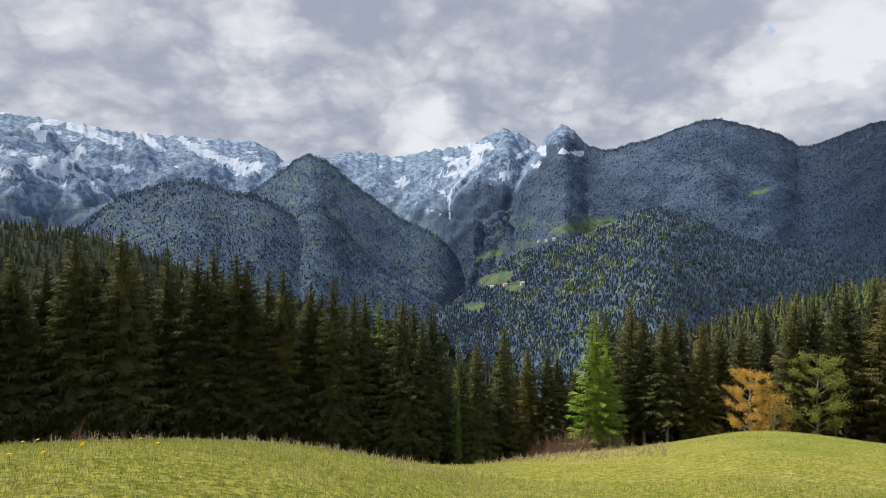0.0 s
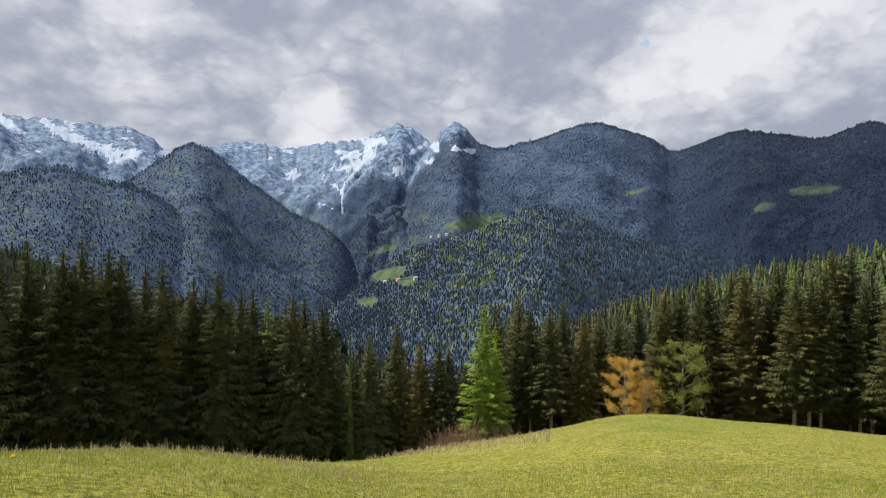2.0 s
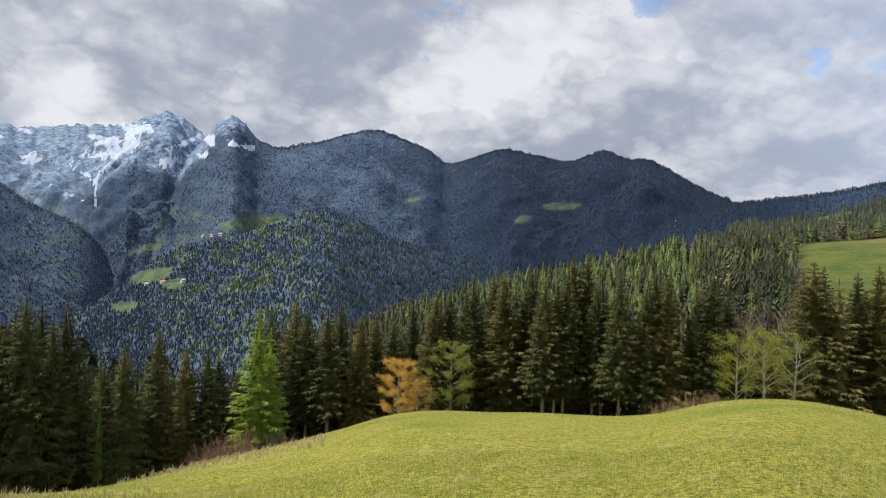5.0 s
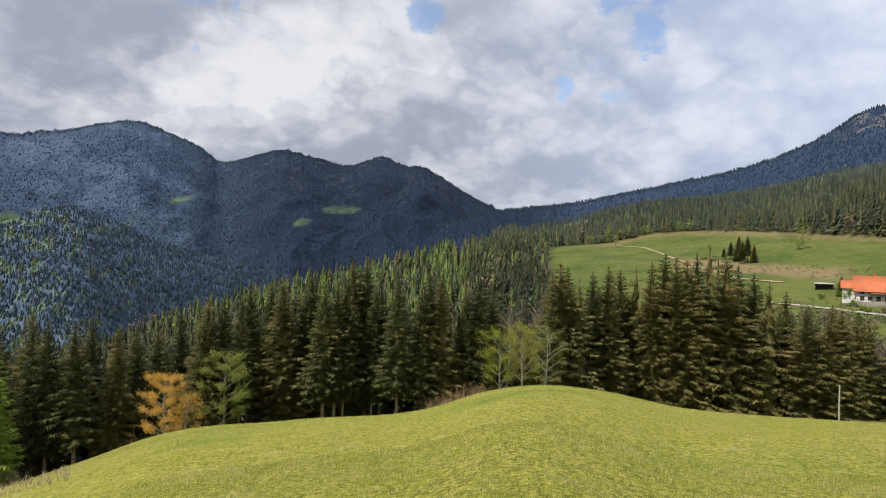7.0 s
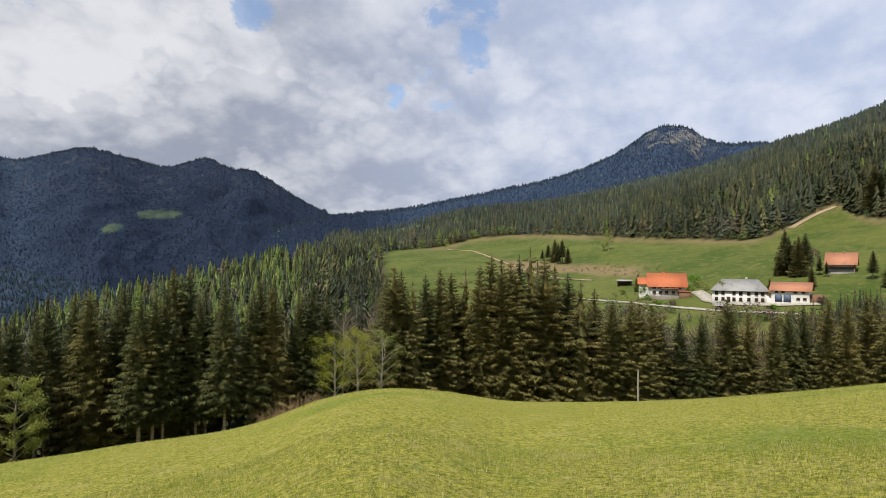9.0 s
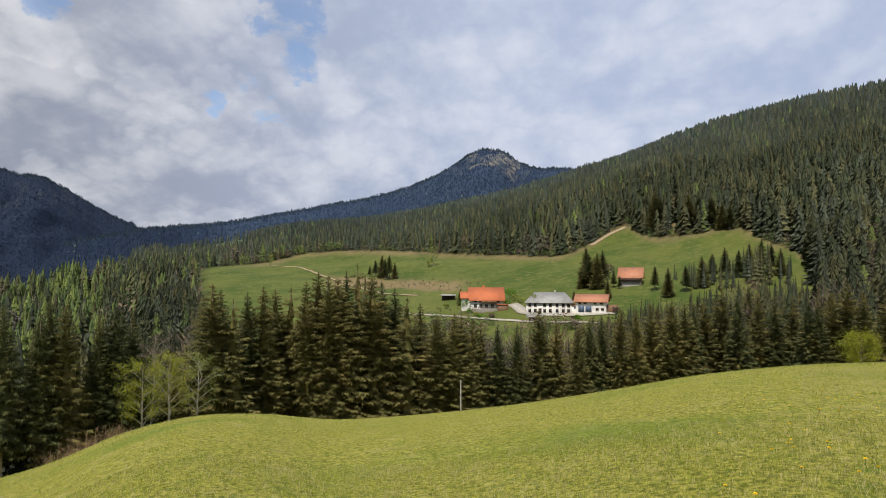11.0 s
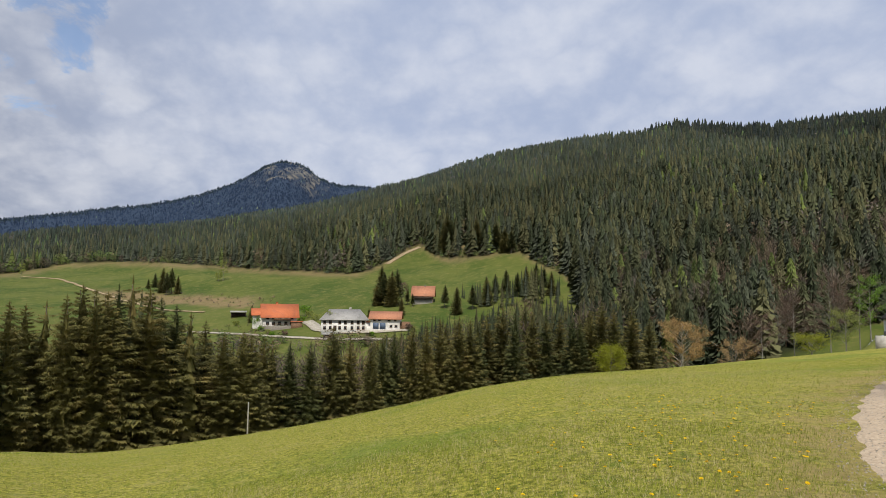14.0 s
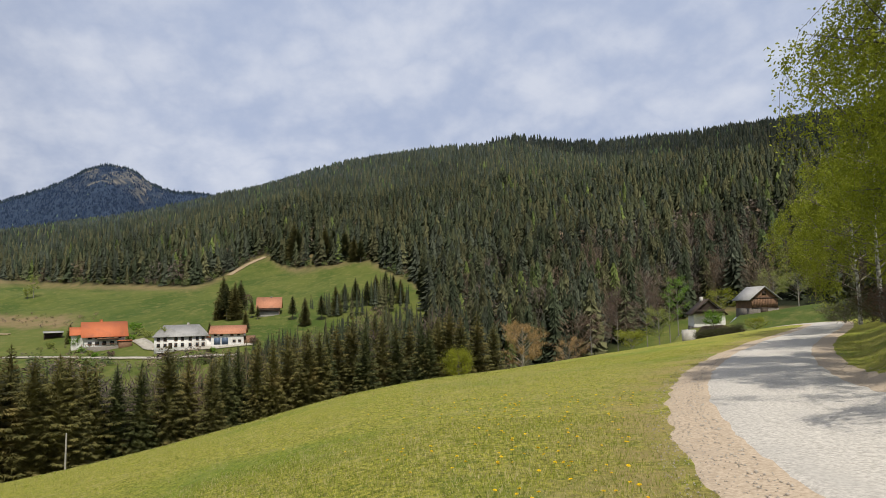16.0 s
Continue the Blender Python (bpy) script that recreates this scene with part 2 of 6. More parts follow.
def home_slope(az, r):
    """The wooded hillside behind the farms, from the stream at its foot to its top."""
    el = along(az, (58, 2.4), (66, 4.3), (75.6, 5.6), (83, 7.0), (90, 8.5), (95, 10.0), (99, 11.1), (104, 12.7), (109, 13.7), (114, 14.5), (118.4, 14.85), (121.7, 15.3), (126, 14.6), (133, 14.3), (142, 14.4), (160, 14.0))
    top = along(az, (58, 900), (75, 1350), (95, 1250), (120, 1100), (160, 900))
    foot = -27 + 14 * step(az, 118, 140)
    s = np.clip((r - 150) / (top - 150), 0, 1.25)
    z = foot + (top * tan(el) - foot) * np.where(s < 1, np.maximum(s, 0) ** 1.1, 1 - 1.2 * (s - 1))
    # folds: a nearer rib and a gully behind it that climb aslant
    lateral = np.radians(az) * 700.0
    fold = ridged((lateral + 0.55 * r) / 420 + 0.9 * fbm(az / 14, r / 300, 3, 17), r / 1600, 3, 19) - 0.5
    z = z + 46 * fold * step(r, 330, 560) * (1 - step(r / top, 0.80, 0.97)) * step(az, 60, 75)
    rib = along(az, (112, 1000), (120, 880), (130, 740), (142, 600), (160, 500))
    z = z - 62 * np.exp(-((r - rib - 85) / 75) ** 2) * step(az, 112, 121)
    side = step(az, 44, 56)
    return np.where(r > 150, z, foot) * side - 400 * (1 - side)


def mountain(k, az, r):
    """Height of one range: crest, spurs and gullies."""
    name, dist, fall, rough, line = RANGES[k]
    x, y = r * np.sin(np.radians(az)), r * np.cos(np.radians(az))
    lo, hi = line[0][0], line[-1][0]
    away = np.maximum(np.maximum(lo - az, az - hi), 0)
    rc = dist * (1 + 0.05 * (fbm(az / 9, az * 0, 2, 31 + k) - 0.5))
    top = rc * tan(along(az, *line)) - away * 60
    d = rc - r
    lump = fbm(x / 210, y / 210, 5, 61 + k) - 0.5
    body = top - np.where(d > 0, fall * d, -fall * d * 0.9)
    open_up = step(np.abs(d), 10, 0.16 * dist)
    wx, wy = fbm(x / 900, y / 900, 3, 81 + k), fbm(x / 900 + 40, y / 900, 3, 91 + k)
    # spurs run down the flanks aslant, towards the valley between the two sides
    lateral = np.radians(az) * dist
    slant = -0.75 if hi < 8 else 0.75
    rib = ridged((lateral + slant * d) / 520 + 1.3 * wx, d / 1500 + wy, 4, 56 + k) - 0.55
    spur = ridged(x / 640 + 1.1 * wx, y / 640 + 1.1 * wy, 5, 66 + k) - 0.55
    body = body + open_up * ((55 + 105 * rough) * rib + (20 + 330 * max(rough - 0.3, 0)) * spur + (30 + 110 * rough) * lump) * dist / 3000
    body = body + max(rough, 0.4) * dist * 0.010 * (ridged(az * 1.7, az * 0 + 0.3, 5, 71 + k) - 0.6) * (1 - open_up)
    return body


def land(az, r):
    """Height of the ground at a heading and distance from the standing place."""
    az, r = np.broadcast_arrays(np.asarray(az, float), np.asarray(r, float))
    x, y = r * np.sin(np.radians(az)), r * np.cos(np.radians(az))
    z = meadow(az, r)
    z = z + 0.05 * (fbm(x * 0.35, y * 0.35, 3, 11) - 0.5) * step(r, 2, 8)
    # banked verge on the far side of the lane
    z = z + 1.9 * step(az, 148.0, 156) * step(r, 7, 20) * (1 - step(az, 168, 200))
    # shelf of land on which the cottage and the barn stand
    shelf = EYE + r * tan(along(az, (126, -6.0), (131, -4.6), (134, -3.8), (137, -3.1), (140, -2.75), (143, -2.3), (147, -1.7), (156, -0.6), (175, -0.6)) + 0.95 * step(r, 104, 114) * step(az, 134.5, 136) * (1 - step(az, 139.3, 140.2)) + 1.55 * step(r, 118, 137) * step(az, 139.3, 140.2) * (1 - step(az, 146, 150)))
    z = np.where((az > 126) & (az < 175), z + (np.maximum(shelf, z) - z) * step(r, 75, 105) * (1 - step(r, 190, 230)), z)
    floor = -330.0 + 303.0 * step(az, 44, 57) + np.zeros_like(r)
    z = np.maximum(z, floor)
    if np.max(r) > 80:
        z = np.where(r > 80, np.maximum(z, home_slope(az, r) + 5 * (fbm(x / 60, y / 60, 3, 5) - 0.5) * step(r, 140, 300)), z)
    reach = float(np.max(r))
    for k, (name, dist, fall, rough, line) in enumerate(RANGES):
        if reach <= max(180.0, 0.4 * dist if dist > 1500 else 0.0):
            continue
        lo, hi = line[0][0], line[-1][0]
        inside = (az > lo - 14) & (az < hi + 14) & (r > 180)
        if inside.any():
            z[inside] = np.maximum(z[inside], mountain(k, az[inside], r[inside]))
    return z


def place(az, r):
    z = float(land(np.array([az]), np.array([r]))[0])
    return Vector((r * math.sin(radians(az)), r * math.cos(radians(az)), z))


# the lane: middle line on the plan, and its half width
LANE = ((-26, 10), (-17, 5.5), (-8, 0.2), (-2.6, -3.0), (2.4, -5.75), (7.3, -9.9), (12.3, -15.7), (17.9, -24), (25.2, -36.8), (32.0, -48.0), (37.5, -56.5), (45, -66), (57, -77))
LANE_HALF = 1.55


def lane_points(count=160):
    p = np.array(LANE, float)
    t = np.linspace(0, len(p) - 1.001, count)
    i = t.astype(int)
    f = (t - i)[:, None]
    q = np.vstack([2 * p[0] - p[1], p, 2 * p[-1] - p[-2]])
    p0, p1, p2, p3 = q[i], q[i + 1], q[i + 2], q[np.minimum(i + 3, len(q) - 1)]
    return 0.5 * (2 * p1 + (p2 - p0) * f + (2 * p0 - 5 * p1 + 4 * p2 - p3) * f ** 2 + (3 * p1 - p0 - 3 * p2 + p3) * f ** 3)


LANE_LINE = lane_points()


def lane_gap(x, y):
    """Signed distance from the lane's middle: positive on the meadow's side."""
    d = np.full(np.shape(x), 1e9)
    s = np.zeros(np.shape(x))
    for (ax, ay), (bx, by) in zip(LANE_LINE[:-1], LANE_LINE[1:]):
        ux, uy = bx - ax, by - ay
        n = math.hypot(ux, uy)
        t = np.clip(((x - ax) * ux + (y - ay) * uy) / n ** 2, 0, 1)
        e = np.hypot(x - ax - t * ux, y - ay - t * uy)
        s = np.where(e < d, np.sign((x - ax) * -uy + (y - ay) * ux), s)
        d = np.minimum(d, e)
    return d * s


def seen_angle(z, r):
    return np.degrees(np.arctan2(z - EYE, r))


FIELDS = [
    # clearings on the far slopes: heading, height angle, half sizes, turn
    (4.9, -3.4, 1.7, 0.55, 0.22), (6.6, -4.1, 0.9, 0.45, 0.1), (2.9, -5.9, 1.1, 0.45, 0.05), (4.4, -1.1, 1.5, 0.28, 0.28), (13.0, 1.5, 3.1, 0.50, 0.18), (41.0, 3.9, 1.7, 0.42, 0.05), (37.5, 2.6, 0.9, 0.35, 0.3), (62.2, 2.9, 2.3, 0.35, 0.25), (8.0, -0.1, 1.2, 0.16, 0.15), (27.5, 4.1, 1.2, 0.22, 0.2),
]


def field_mask(az, el):
    m = np.zeros(np.shape(az))
    for a, e, w, h, turn in FIELDS:
        u, v = (az - a), (el - e)
        u, v = u * math.cos(turn) + v * math.sin(turn), v * math.cos(turn) - u * math.sin(turn)
        edge = (u / w) ** 2 + (v / h) ** 2 + 0.9 * (fbm(az * 2.2, el * 3.0, 3, 91) - 0.5)
        m = np.maximum(m, 1 - step(edge, 0.75, 1.15))
    return m


def wood_line(az):
    """Height angle of the upper edge of the pasture behind the farms."""
    return along(az, (58, 0.4), (61, 1.0), (66, 1.6), (69, 2.3), (74, 2.7), (80, 2.6), (88, 2.3), (94, 2.6), (96.5, 4.0), (98.6, 5.0), (100, 4.1), (104, 4.0), (107.5, 4.5), (110, 3.2), (112.5, 1.5), (114, -3.0))


# half width, then heading and height of both ends, in degrees
SNOW_RUNS = ((0.13, 0.7, 1.2, 0.55, 4.3), (0.22, 0.55, 4.3, -0.85, 5.3), (0.24, 0.55, 4.3, 1.9, 6.2), (0.36, 1.9, 6.2, 3.5, 7.8), (0.14, 0.3, 2.4, -2.5, 3.7),
             (0.30, 5.8, 7.3, 8.4, 8.7), (0.45, 3.3, 8.8, 4.4, 9.0), (0.32, 0.1, 7.8, 2.0, 7.65), (0.07, 12.0, 7.8, 11.7, 6.0),
             (0.38, -33.6, 9.2, -33.1, 8.1), (0.3, -33.6, 9.2, -31.9, 9.7), (0.45, -31.1, 9.4, -27.7, 8.4), (0.4, -35.7, 7.3, -34.7, 7.2), (0.55, -33.6, 6.3, -31.9, 6.3),
             (0.5, -31.9, 6.3, -30.4, 7.5), (0.3, -31.9, 6.3, -31.7, 4.7), (0.45, -35.7, 5.4, -34.3, 5.4), (0.32, -31.0, 5.8, -29.8, 5.0), (0.25, -29.8, 5.0, -28.7, 3.9),
             (0.38, -26.3, 9.3, -24.6, 8.0), (0.33, -23.0, 9.0, -21.5, 7.9), (0.42, -21.5, 7.9, -18.0, 7.0))


def cover(az, r, z):
    """Open grass, snow and bare rock on the ground: three masks."""
    az, r, z = (np.asarray(v, float) for v in (az, r, z))
    el = seen_angle(z, r)
    x, y = r * np.sin(np.radians(az)), r * np.cos(np.radians(az))
    near = 1 - step(r, tree_ring(az) - 4, tree_ring(az) + 3)
    pasture = step(az, 59, 61.5) * (1 - step(az, 112.5, 114)) * (1 - step(el - wood_line(az), -0.05, 0.12)) * step(r, 170, 185) * (1 - step(r, 640, 660))
    # grassy aisle cut for a ski tow up through the wood
    tow = (1 - step(np.abs(az - 102.7), 0.22, 0.34)) * step(el, 2.5, 3.0) * (1 - step(el, 7.0, 7.6)) * step(r, 300, 320) * (1 - step(r, 800, 820))
    yard = step(az, 128, 130) * (1 - step(az, 158, 162)) * step(r, 60, 64) * (1 - step(r, 175, 190)) * (1 - step(el, 0.3, 0.8))
    grass = np.maximum.reduce([near, pasture, tow, yard, field_mask(az, el) * step(r, 500, 520)])
    gully = ridged(az / 2.3, el / 2.4 + az / 9, 4, 101)
    patch = fbm(az / 1.5, el / 0.9, 5, 103)
    streak = fbm((az + 2.0 * el) / 2.6, (el - 0.35 * az) / 1.0, 5, 113)
    crumb = fbm(az / 0.5, el / 0.35, 5, 117, 0.65)
    snow = step(0.5 * streak + 0.3 * patch + 0.2 * crumb + 0.12 * (gully - 0.5) - 0.014, 0.590, 0.612) * step(el + 2.5 * (patch - 0.5), 4.2, 5.6) * (r > 3350)
    snow = np.where(az > 9.6, step(patch + 0.3 * (gully - 0.5), 0.76, 0.79) * step(el, 7.0, 8.0) * (r > 3000), snow) * (az < 13)
    # old snow lying in the gullies and on the ledges of the high walls
    for half, a0, e0, a1, e1 in SNOW_RUNS:
        t = np.clip(((az - a0) * (a1 - a0) + (el - e0) * (e1 - e0)) / ((a1 - a0) ** 2 + (e1 - e0) ** 2), 0, 1)
        gap = np.hypot(az - a0 - t * (a1 - a0), el - e0 - t * (e1 - e0)) + 0.9 * half * (crumb - 0.5) * 2 + 1.2 * (patch - 0.5) * min(half, 0.3)
        snow = np.maximum(snow, (1 - step(gap, 0.7 * half, 1.15 * half)) * step(r, 3300, 3400))
    # rock carried low on the walls; its pale blue stands for haze
    rock = step(el + 5 * (fbm(az / 1.1, el / 0.7, 4, 107) - 0.5), 2.0 - 0.6 * (az > -14), 4.4 - 0.2 * (az > -14)) * step(r, 3500, 3600) * (1 - step(az + 6 * (gully - 0.5), 10.5, 15.5))
    rock = np.maximum(rock, step(el + 3 * (patch - 0.5), 9.0, 10.0) * (az > 9) * (az < 13) * (r > 2600))
    rock = np.maximum(rock, 0.95 * step(0.55 * patch + 0.45 * crumb, 0.43, 0.52) * step(el - 0.25 * np.abs(az - 86.5), 8.4, 9.2) * step(az + 3 * (gully - 0.5), 83.6, 84.8) * (1 - step(az + 2 * (patch - 0.5), 89.2, 90.6)) * (r > 2000) * (r < 3200))
    rock = np.maximum(rock, 0.15 * step(crumb, 0.55, 0.7) * step(az, 12, 15) * (1 - step(az, 50, 55)) * step(el, 4, 7) * (r > 2600))
    return grass, np.clip(snow, 0, 1), np.clip(rock, 0, 1)


def species_and_light(az, r, z):
    """Share of leafless beech and of fresh larch in the far woods; beech also paints in the hazy sunlight of the left
    hills.
    """
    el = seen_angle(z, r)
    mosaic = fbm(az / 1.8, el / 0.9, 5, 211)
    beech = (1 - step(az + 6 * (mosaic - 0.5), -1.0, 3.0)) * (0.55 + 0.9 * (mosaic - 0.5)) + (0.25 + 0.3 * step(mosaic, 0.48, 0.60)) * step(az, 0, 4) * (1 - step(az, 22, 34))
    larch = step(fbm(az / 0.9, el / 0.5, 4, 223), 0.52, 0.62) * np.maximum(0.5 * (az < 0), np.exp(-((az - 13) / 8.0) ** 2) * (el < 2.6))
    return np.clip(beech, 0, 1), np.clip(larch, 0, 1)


def dryness(az, r, z):
    """Where last year's grass lies pale on the pastures, and round the lane."""
    el = seen_angle(z, r)
    x, y = r * np.sin(np.radians(az)), r * np.cos(np.radians(az))
    ragged = 1.4 * (fbm(az / 1.6, el / 0.5, 4, 131) - 0.5)
    bank = step(az, 70, 73) * (1 - step(az, 82.5, 85)) * (1 - step(np.abs(el + 0.4 + 0.03 * (az - 80) + ragged * 0.5), 0.28, 0.62)) * (r > 180)
    rim = (1 - step(wood_line(az) - el + ragged * 0.35, 0.05, 0.55)) * step(az, 62, 66) * (r > 200) * (r < 700)
    hollow = np.exp(-((az - 12) / 8.0) ** 2) * step(r, 14, 22) * (1 - step(r, 60, 70))
    edge = np.exp(-((lane_gap(np.where(r < 60, x, 1e4), np.where(r < 60, y, 1e4)) - LANE_HALF - 0.9) / 0.8) ** 2) * (r < 60)
    return np.clip(np.maximum.reduce([bank, 0.8 * rim, 0.8 * hollow, 0.7 * edge]), 0, 1)


def tree_ring(az):
    """How far the front of the wood stands."""
    return along(az, (-80, 50), (-36, 52), (-10, 56), (5, 58), (20, 60), (35, 64), (52, 66), (62, 76), (80, 92), (95, 104), (110, 118), (125, 135), (133, 190), (150, 200))


# ---- ground meshes ----
def ground_material():
    mat, tree, bsdf = material("grassland_and_wood_floor", 0.9, 0.15)
    where = position(tree)
    masks = tree.nodes.new("ShaderNodeVertexColor")
    masks.layer_name = "cover"
    parts = tree.nodes.new("ShaderNodeSeparateColor")
    tree.links.new(masks.outputs["Color"], parts.inputs[0])
    kinds = tree.nodes.new("ShaderNodeVertexColor")
    kinds.layer_name = "species_and_light"
    kind = tree.nodes.new("ShaderNodeSeparateColor")
    tree.links.new(kinds.outputs["Color"], kind.inputs[0])
    crumble = noise_node(tree, where, 0.030, 9, 0.78)
    def frayed(mask):
        ragged = math_node(tree, "MULTIPLY", mask, math_node(tree, "MULTIPLY", crumble, 2.0))
        return smooth_range(tree, ragged, 0.72, 0.92)
    # grass: tufts, mown streaks, dry patches
    tuft = noise_node(tree, where, 11.0, 8, 0.78)
    clump = noise_node(tree, where, 1.1, 6, 0.65, 0.3)
    broad = noise_node(tree, where, 0.13, 5, 0.6, 0.4)
    colour = mix_colour(tree, smooth_range(tree, tuft, 0.38, 0.62), (0.095, 0.11, 0.010), (0.425, 0.395, 0.072))
    colour = mix_colour(tree, smooth_range(tree, clump, 0.50, 0.72, 0, 0.6), colour, (0.38, 0.33, 0.12))
    colour = mix_colour(tree, smooth_range(tree, broad, 0.50, 0.70, 0, 0.6), colour, (0.10, 0.175, 0.016))
    sward = noise_node(tree, where, 2.6, 7, 0.72, 0.4)
    colour = mix_colour(tree, smooth_range(tree, sward, 0.53, 0.65, 0, 0.58), colour, (0.088, 0.150, 0.014))
    thatch = noise_node(tree, where, 4.1, 7, 0.75, 0.2)
    colour = mix_colour(tree, smooth_range(tree, thatch, 0.55, 0.68, 0, 0.55), colour, (0.47, 0.42, 0.16))
    # pasture on the other side is darker and greener
    patchy = noise_node(tree, where, 0.03, 7, 0.65, 0.3)
    far_green = mix_colour(tree, smooth_range(tree, patchy, 0.36, 0.64), (0.048, 0.078, 0.012), (0.096, 0.114, 0.024))
    far_green = mix_colour(tree, smooth_range(tree, noise_node(tree, where, 0.25, 6, 0.7), 0.48, 0.70, 0, 0.7), far_green, (0.165, 0.150, 0.050))
    far_green = mix_colour(tree, math_node(tree, "MULTIPLY", masks.outputs["Alpha"], smooth_range(tree, noise_node(tree, where, 0.16, 6, 0.7), 0.3, 0.6, 0.35, 1.0)), far_green, (0.20, 0.145, 0.075))
    colour = mix_colour(tree, math_node(tree, "MULTIPLY", masks.outputs["Alpha"], smooth_range(tree, clump, 0.35, 0.6)), colour, (0.34, 0.25, 0.12))
    rad = tree.nodes.new("ShaderNodeVectorMath")
    rad.operation = "LENGTH"
    tree.links.new(where, rad.inputs[0])
    colour = mix_colour(tree, smooth_range(tree, rad.outputs["Value"], 92, 118), colour, far_green)
    # far clearings: hazed green, with a darker copy for painted cloud shade
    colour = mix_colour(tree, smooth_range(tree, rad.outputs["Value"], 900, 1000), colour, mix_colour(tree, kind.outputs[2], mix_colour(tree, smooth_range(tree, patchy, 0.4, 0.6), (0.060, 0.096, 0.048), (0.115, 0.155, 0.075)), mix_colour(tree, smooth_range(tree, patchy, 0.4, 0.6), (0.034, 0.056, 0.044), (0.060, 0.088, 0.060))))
    # earth and needle litter under the trees
    litter = mix_colour(tree, smooth_range(tree, noise_node(tree, where, 0.06, 6, 0.65), 0.35, 0.65), (0.009, 0.012, 0.006), (0.022, 0.027, 0.012))
    # far woods: each crown a fleck, taller than wide
    tall = tree.nodes.new("ShaderNodeVectorMath")
    tall.operation = "MULTIPLY"
    tree.links.new(where, tall.inputs[0])
    tall.inputs[1].default_value = (1.0, 1.0, 0.45)
    fleck = noise_node(tree, tall.outputs[0], 0.085, 7, 0.78)
    lights = smooth_range(tree, fleck, 0.36, 0.66)
    # blue haze over the far woods is put into these colours
    hazed_wood = mix_colour(tree, lights, (0.022, 0.038, 0.072), (0.040, 0.064, 0.108))
    # third channel mixes in a darker copy: cloud shade painted on the ridge
    hazed_wood = mix_colour(tree, kind.outputs[2], hazed_wood, mix_colour(tree, lights, (0.010, 0.018, 0.038), (0.018, 0.030, 0.056)))
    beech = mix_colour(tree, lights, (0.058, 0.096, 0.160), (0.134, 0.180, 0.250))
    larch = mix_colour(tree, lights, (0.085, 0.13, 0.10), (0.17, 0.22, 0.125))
    hazed_wood = mix_colour(tree, kind.outputs[0], hazed_wood, beech)
    hazed_wood = mix_colour(tree, math_node(tree, "MULTIPLY", kind.outputs[1], smooth_range(tree, fleck, 0.40, 0.58)), hazed_wood, larch)
    litter = mix_colour(tree, smooth_range(tree, rad.outputs["Value"], 850, 1100), litter, hazed_wood)
    colour = mix_colour(tree, parts.outputs[0], litter, colour)
    # far rock mixed pale blue: distance haze painted into the stone
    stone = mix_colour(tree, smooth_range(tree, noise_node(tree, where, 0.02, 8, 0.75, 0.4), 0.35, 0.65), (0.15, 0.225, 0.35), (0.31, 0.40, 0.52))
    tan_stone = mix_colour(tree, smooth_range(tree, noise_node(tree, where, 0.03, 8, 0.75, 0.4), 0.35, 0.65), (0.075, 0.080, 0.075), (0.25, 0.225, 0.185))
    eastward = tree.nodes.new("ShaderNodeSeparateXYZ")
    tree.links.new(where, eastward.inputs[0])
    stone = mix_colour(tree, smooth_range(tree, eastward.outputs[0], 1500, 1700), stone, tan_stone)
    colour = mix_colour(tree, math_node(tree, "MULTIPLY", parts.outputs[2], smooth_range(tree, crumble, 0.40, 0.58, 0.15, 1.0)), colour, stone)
    # snow dulled and blued in its colour for haze
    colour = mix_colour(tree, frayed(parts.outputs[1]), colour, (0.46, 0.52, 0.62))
    tree.links.new(colour, bsdf.inputs["Base Color"])
    near_bump = tree.nodes.new("ShaderNodeBump")
    near_bump.inputs["Strength"].default_value, near_bump.inputs["Distance"].default_value = 0.8, 0.06
    tree.links.new(tuft, near_bump.inputs["Height"])
    crag = noise_node(tree, where, 0.014, 9, 0.68, 0.2)
    crag = math_node(tree, "MULTIPLY", math_node(tree, "ADD", crag, math_node(tree, "MULTIPLY", fleck, 0.12)), smooth_range(tree, rad.outputs["Value"], 1300, 1600))
    far_bump = tree.nodes.new("ShaderNodeBump")
    far_bump.inputs["Strength"].default_value, far_bump.inputs["Distance"].default_value = 0.6, 45.0
    tree.links.new(crag, far_bump.inputs["Height"])
    tree.links.new(near_bump.outputs[0], far_bump.inputs["Normal"])
    tree.links.new(far_bump.outputs[0], bsdf.inputs["Normal"])
    return mat


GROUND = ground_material()


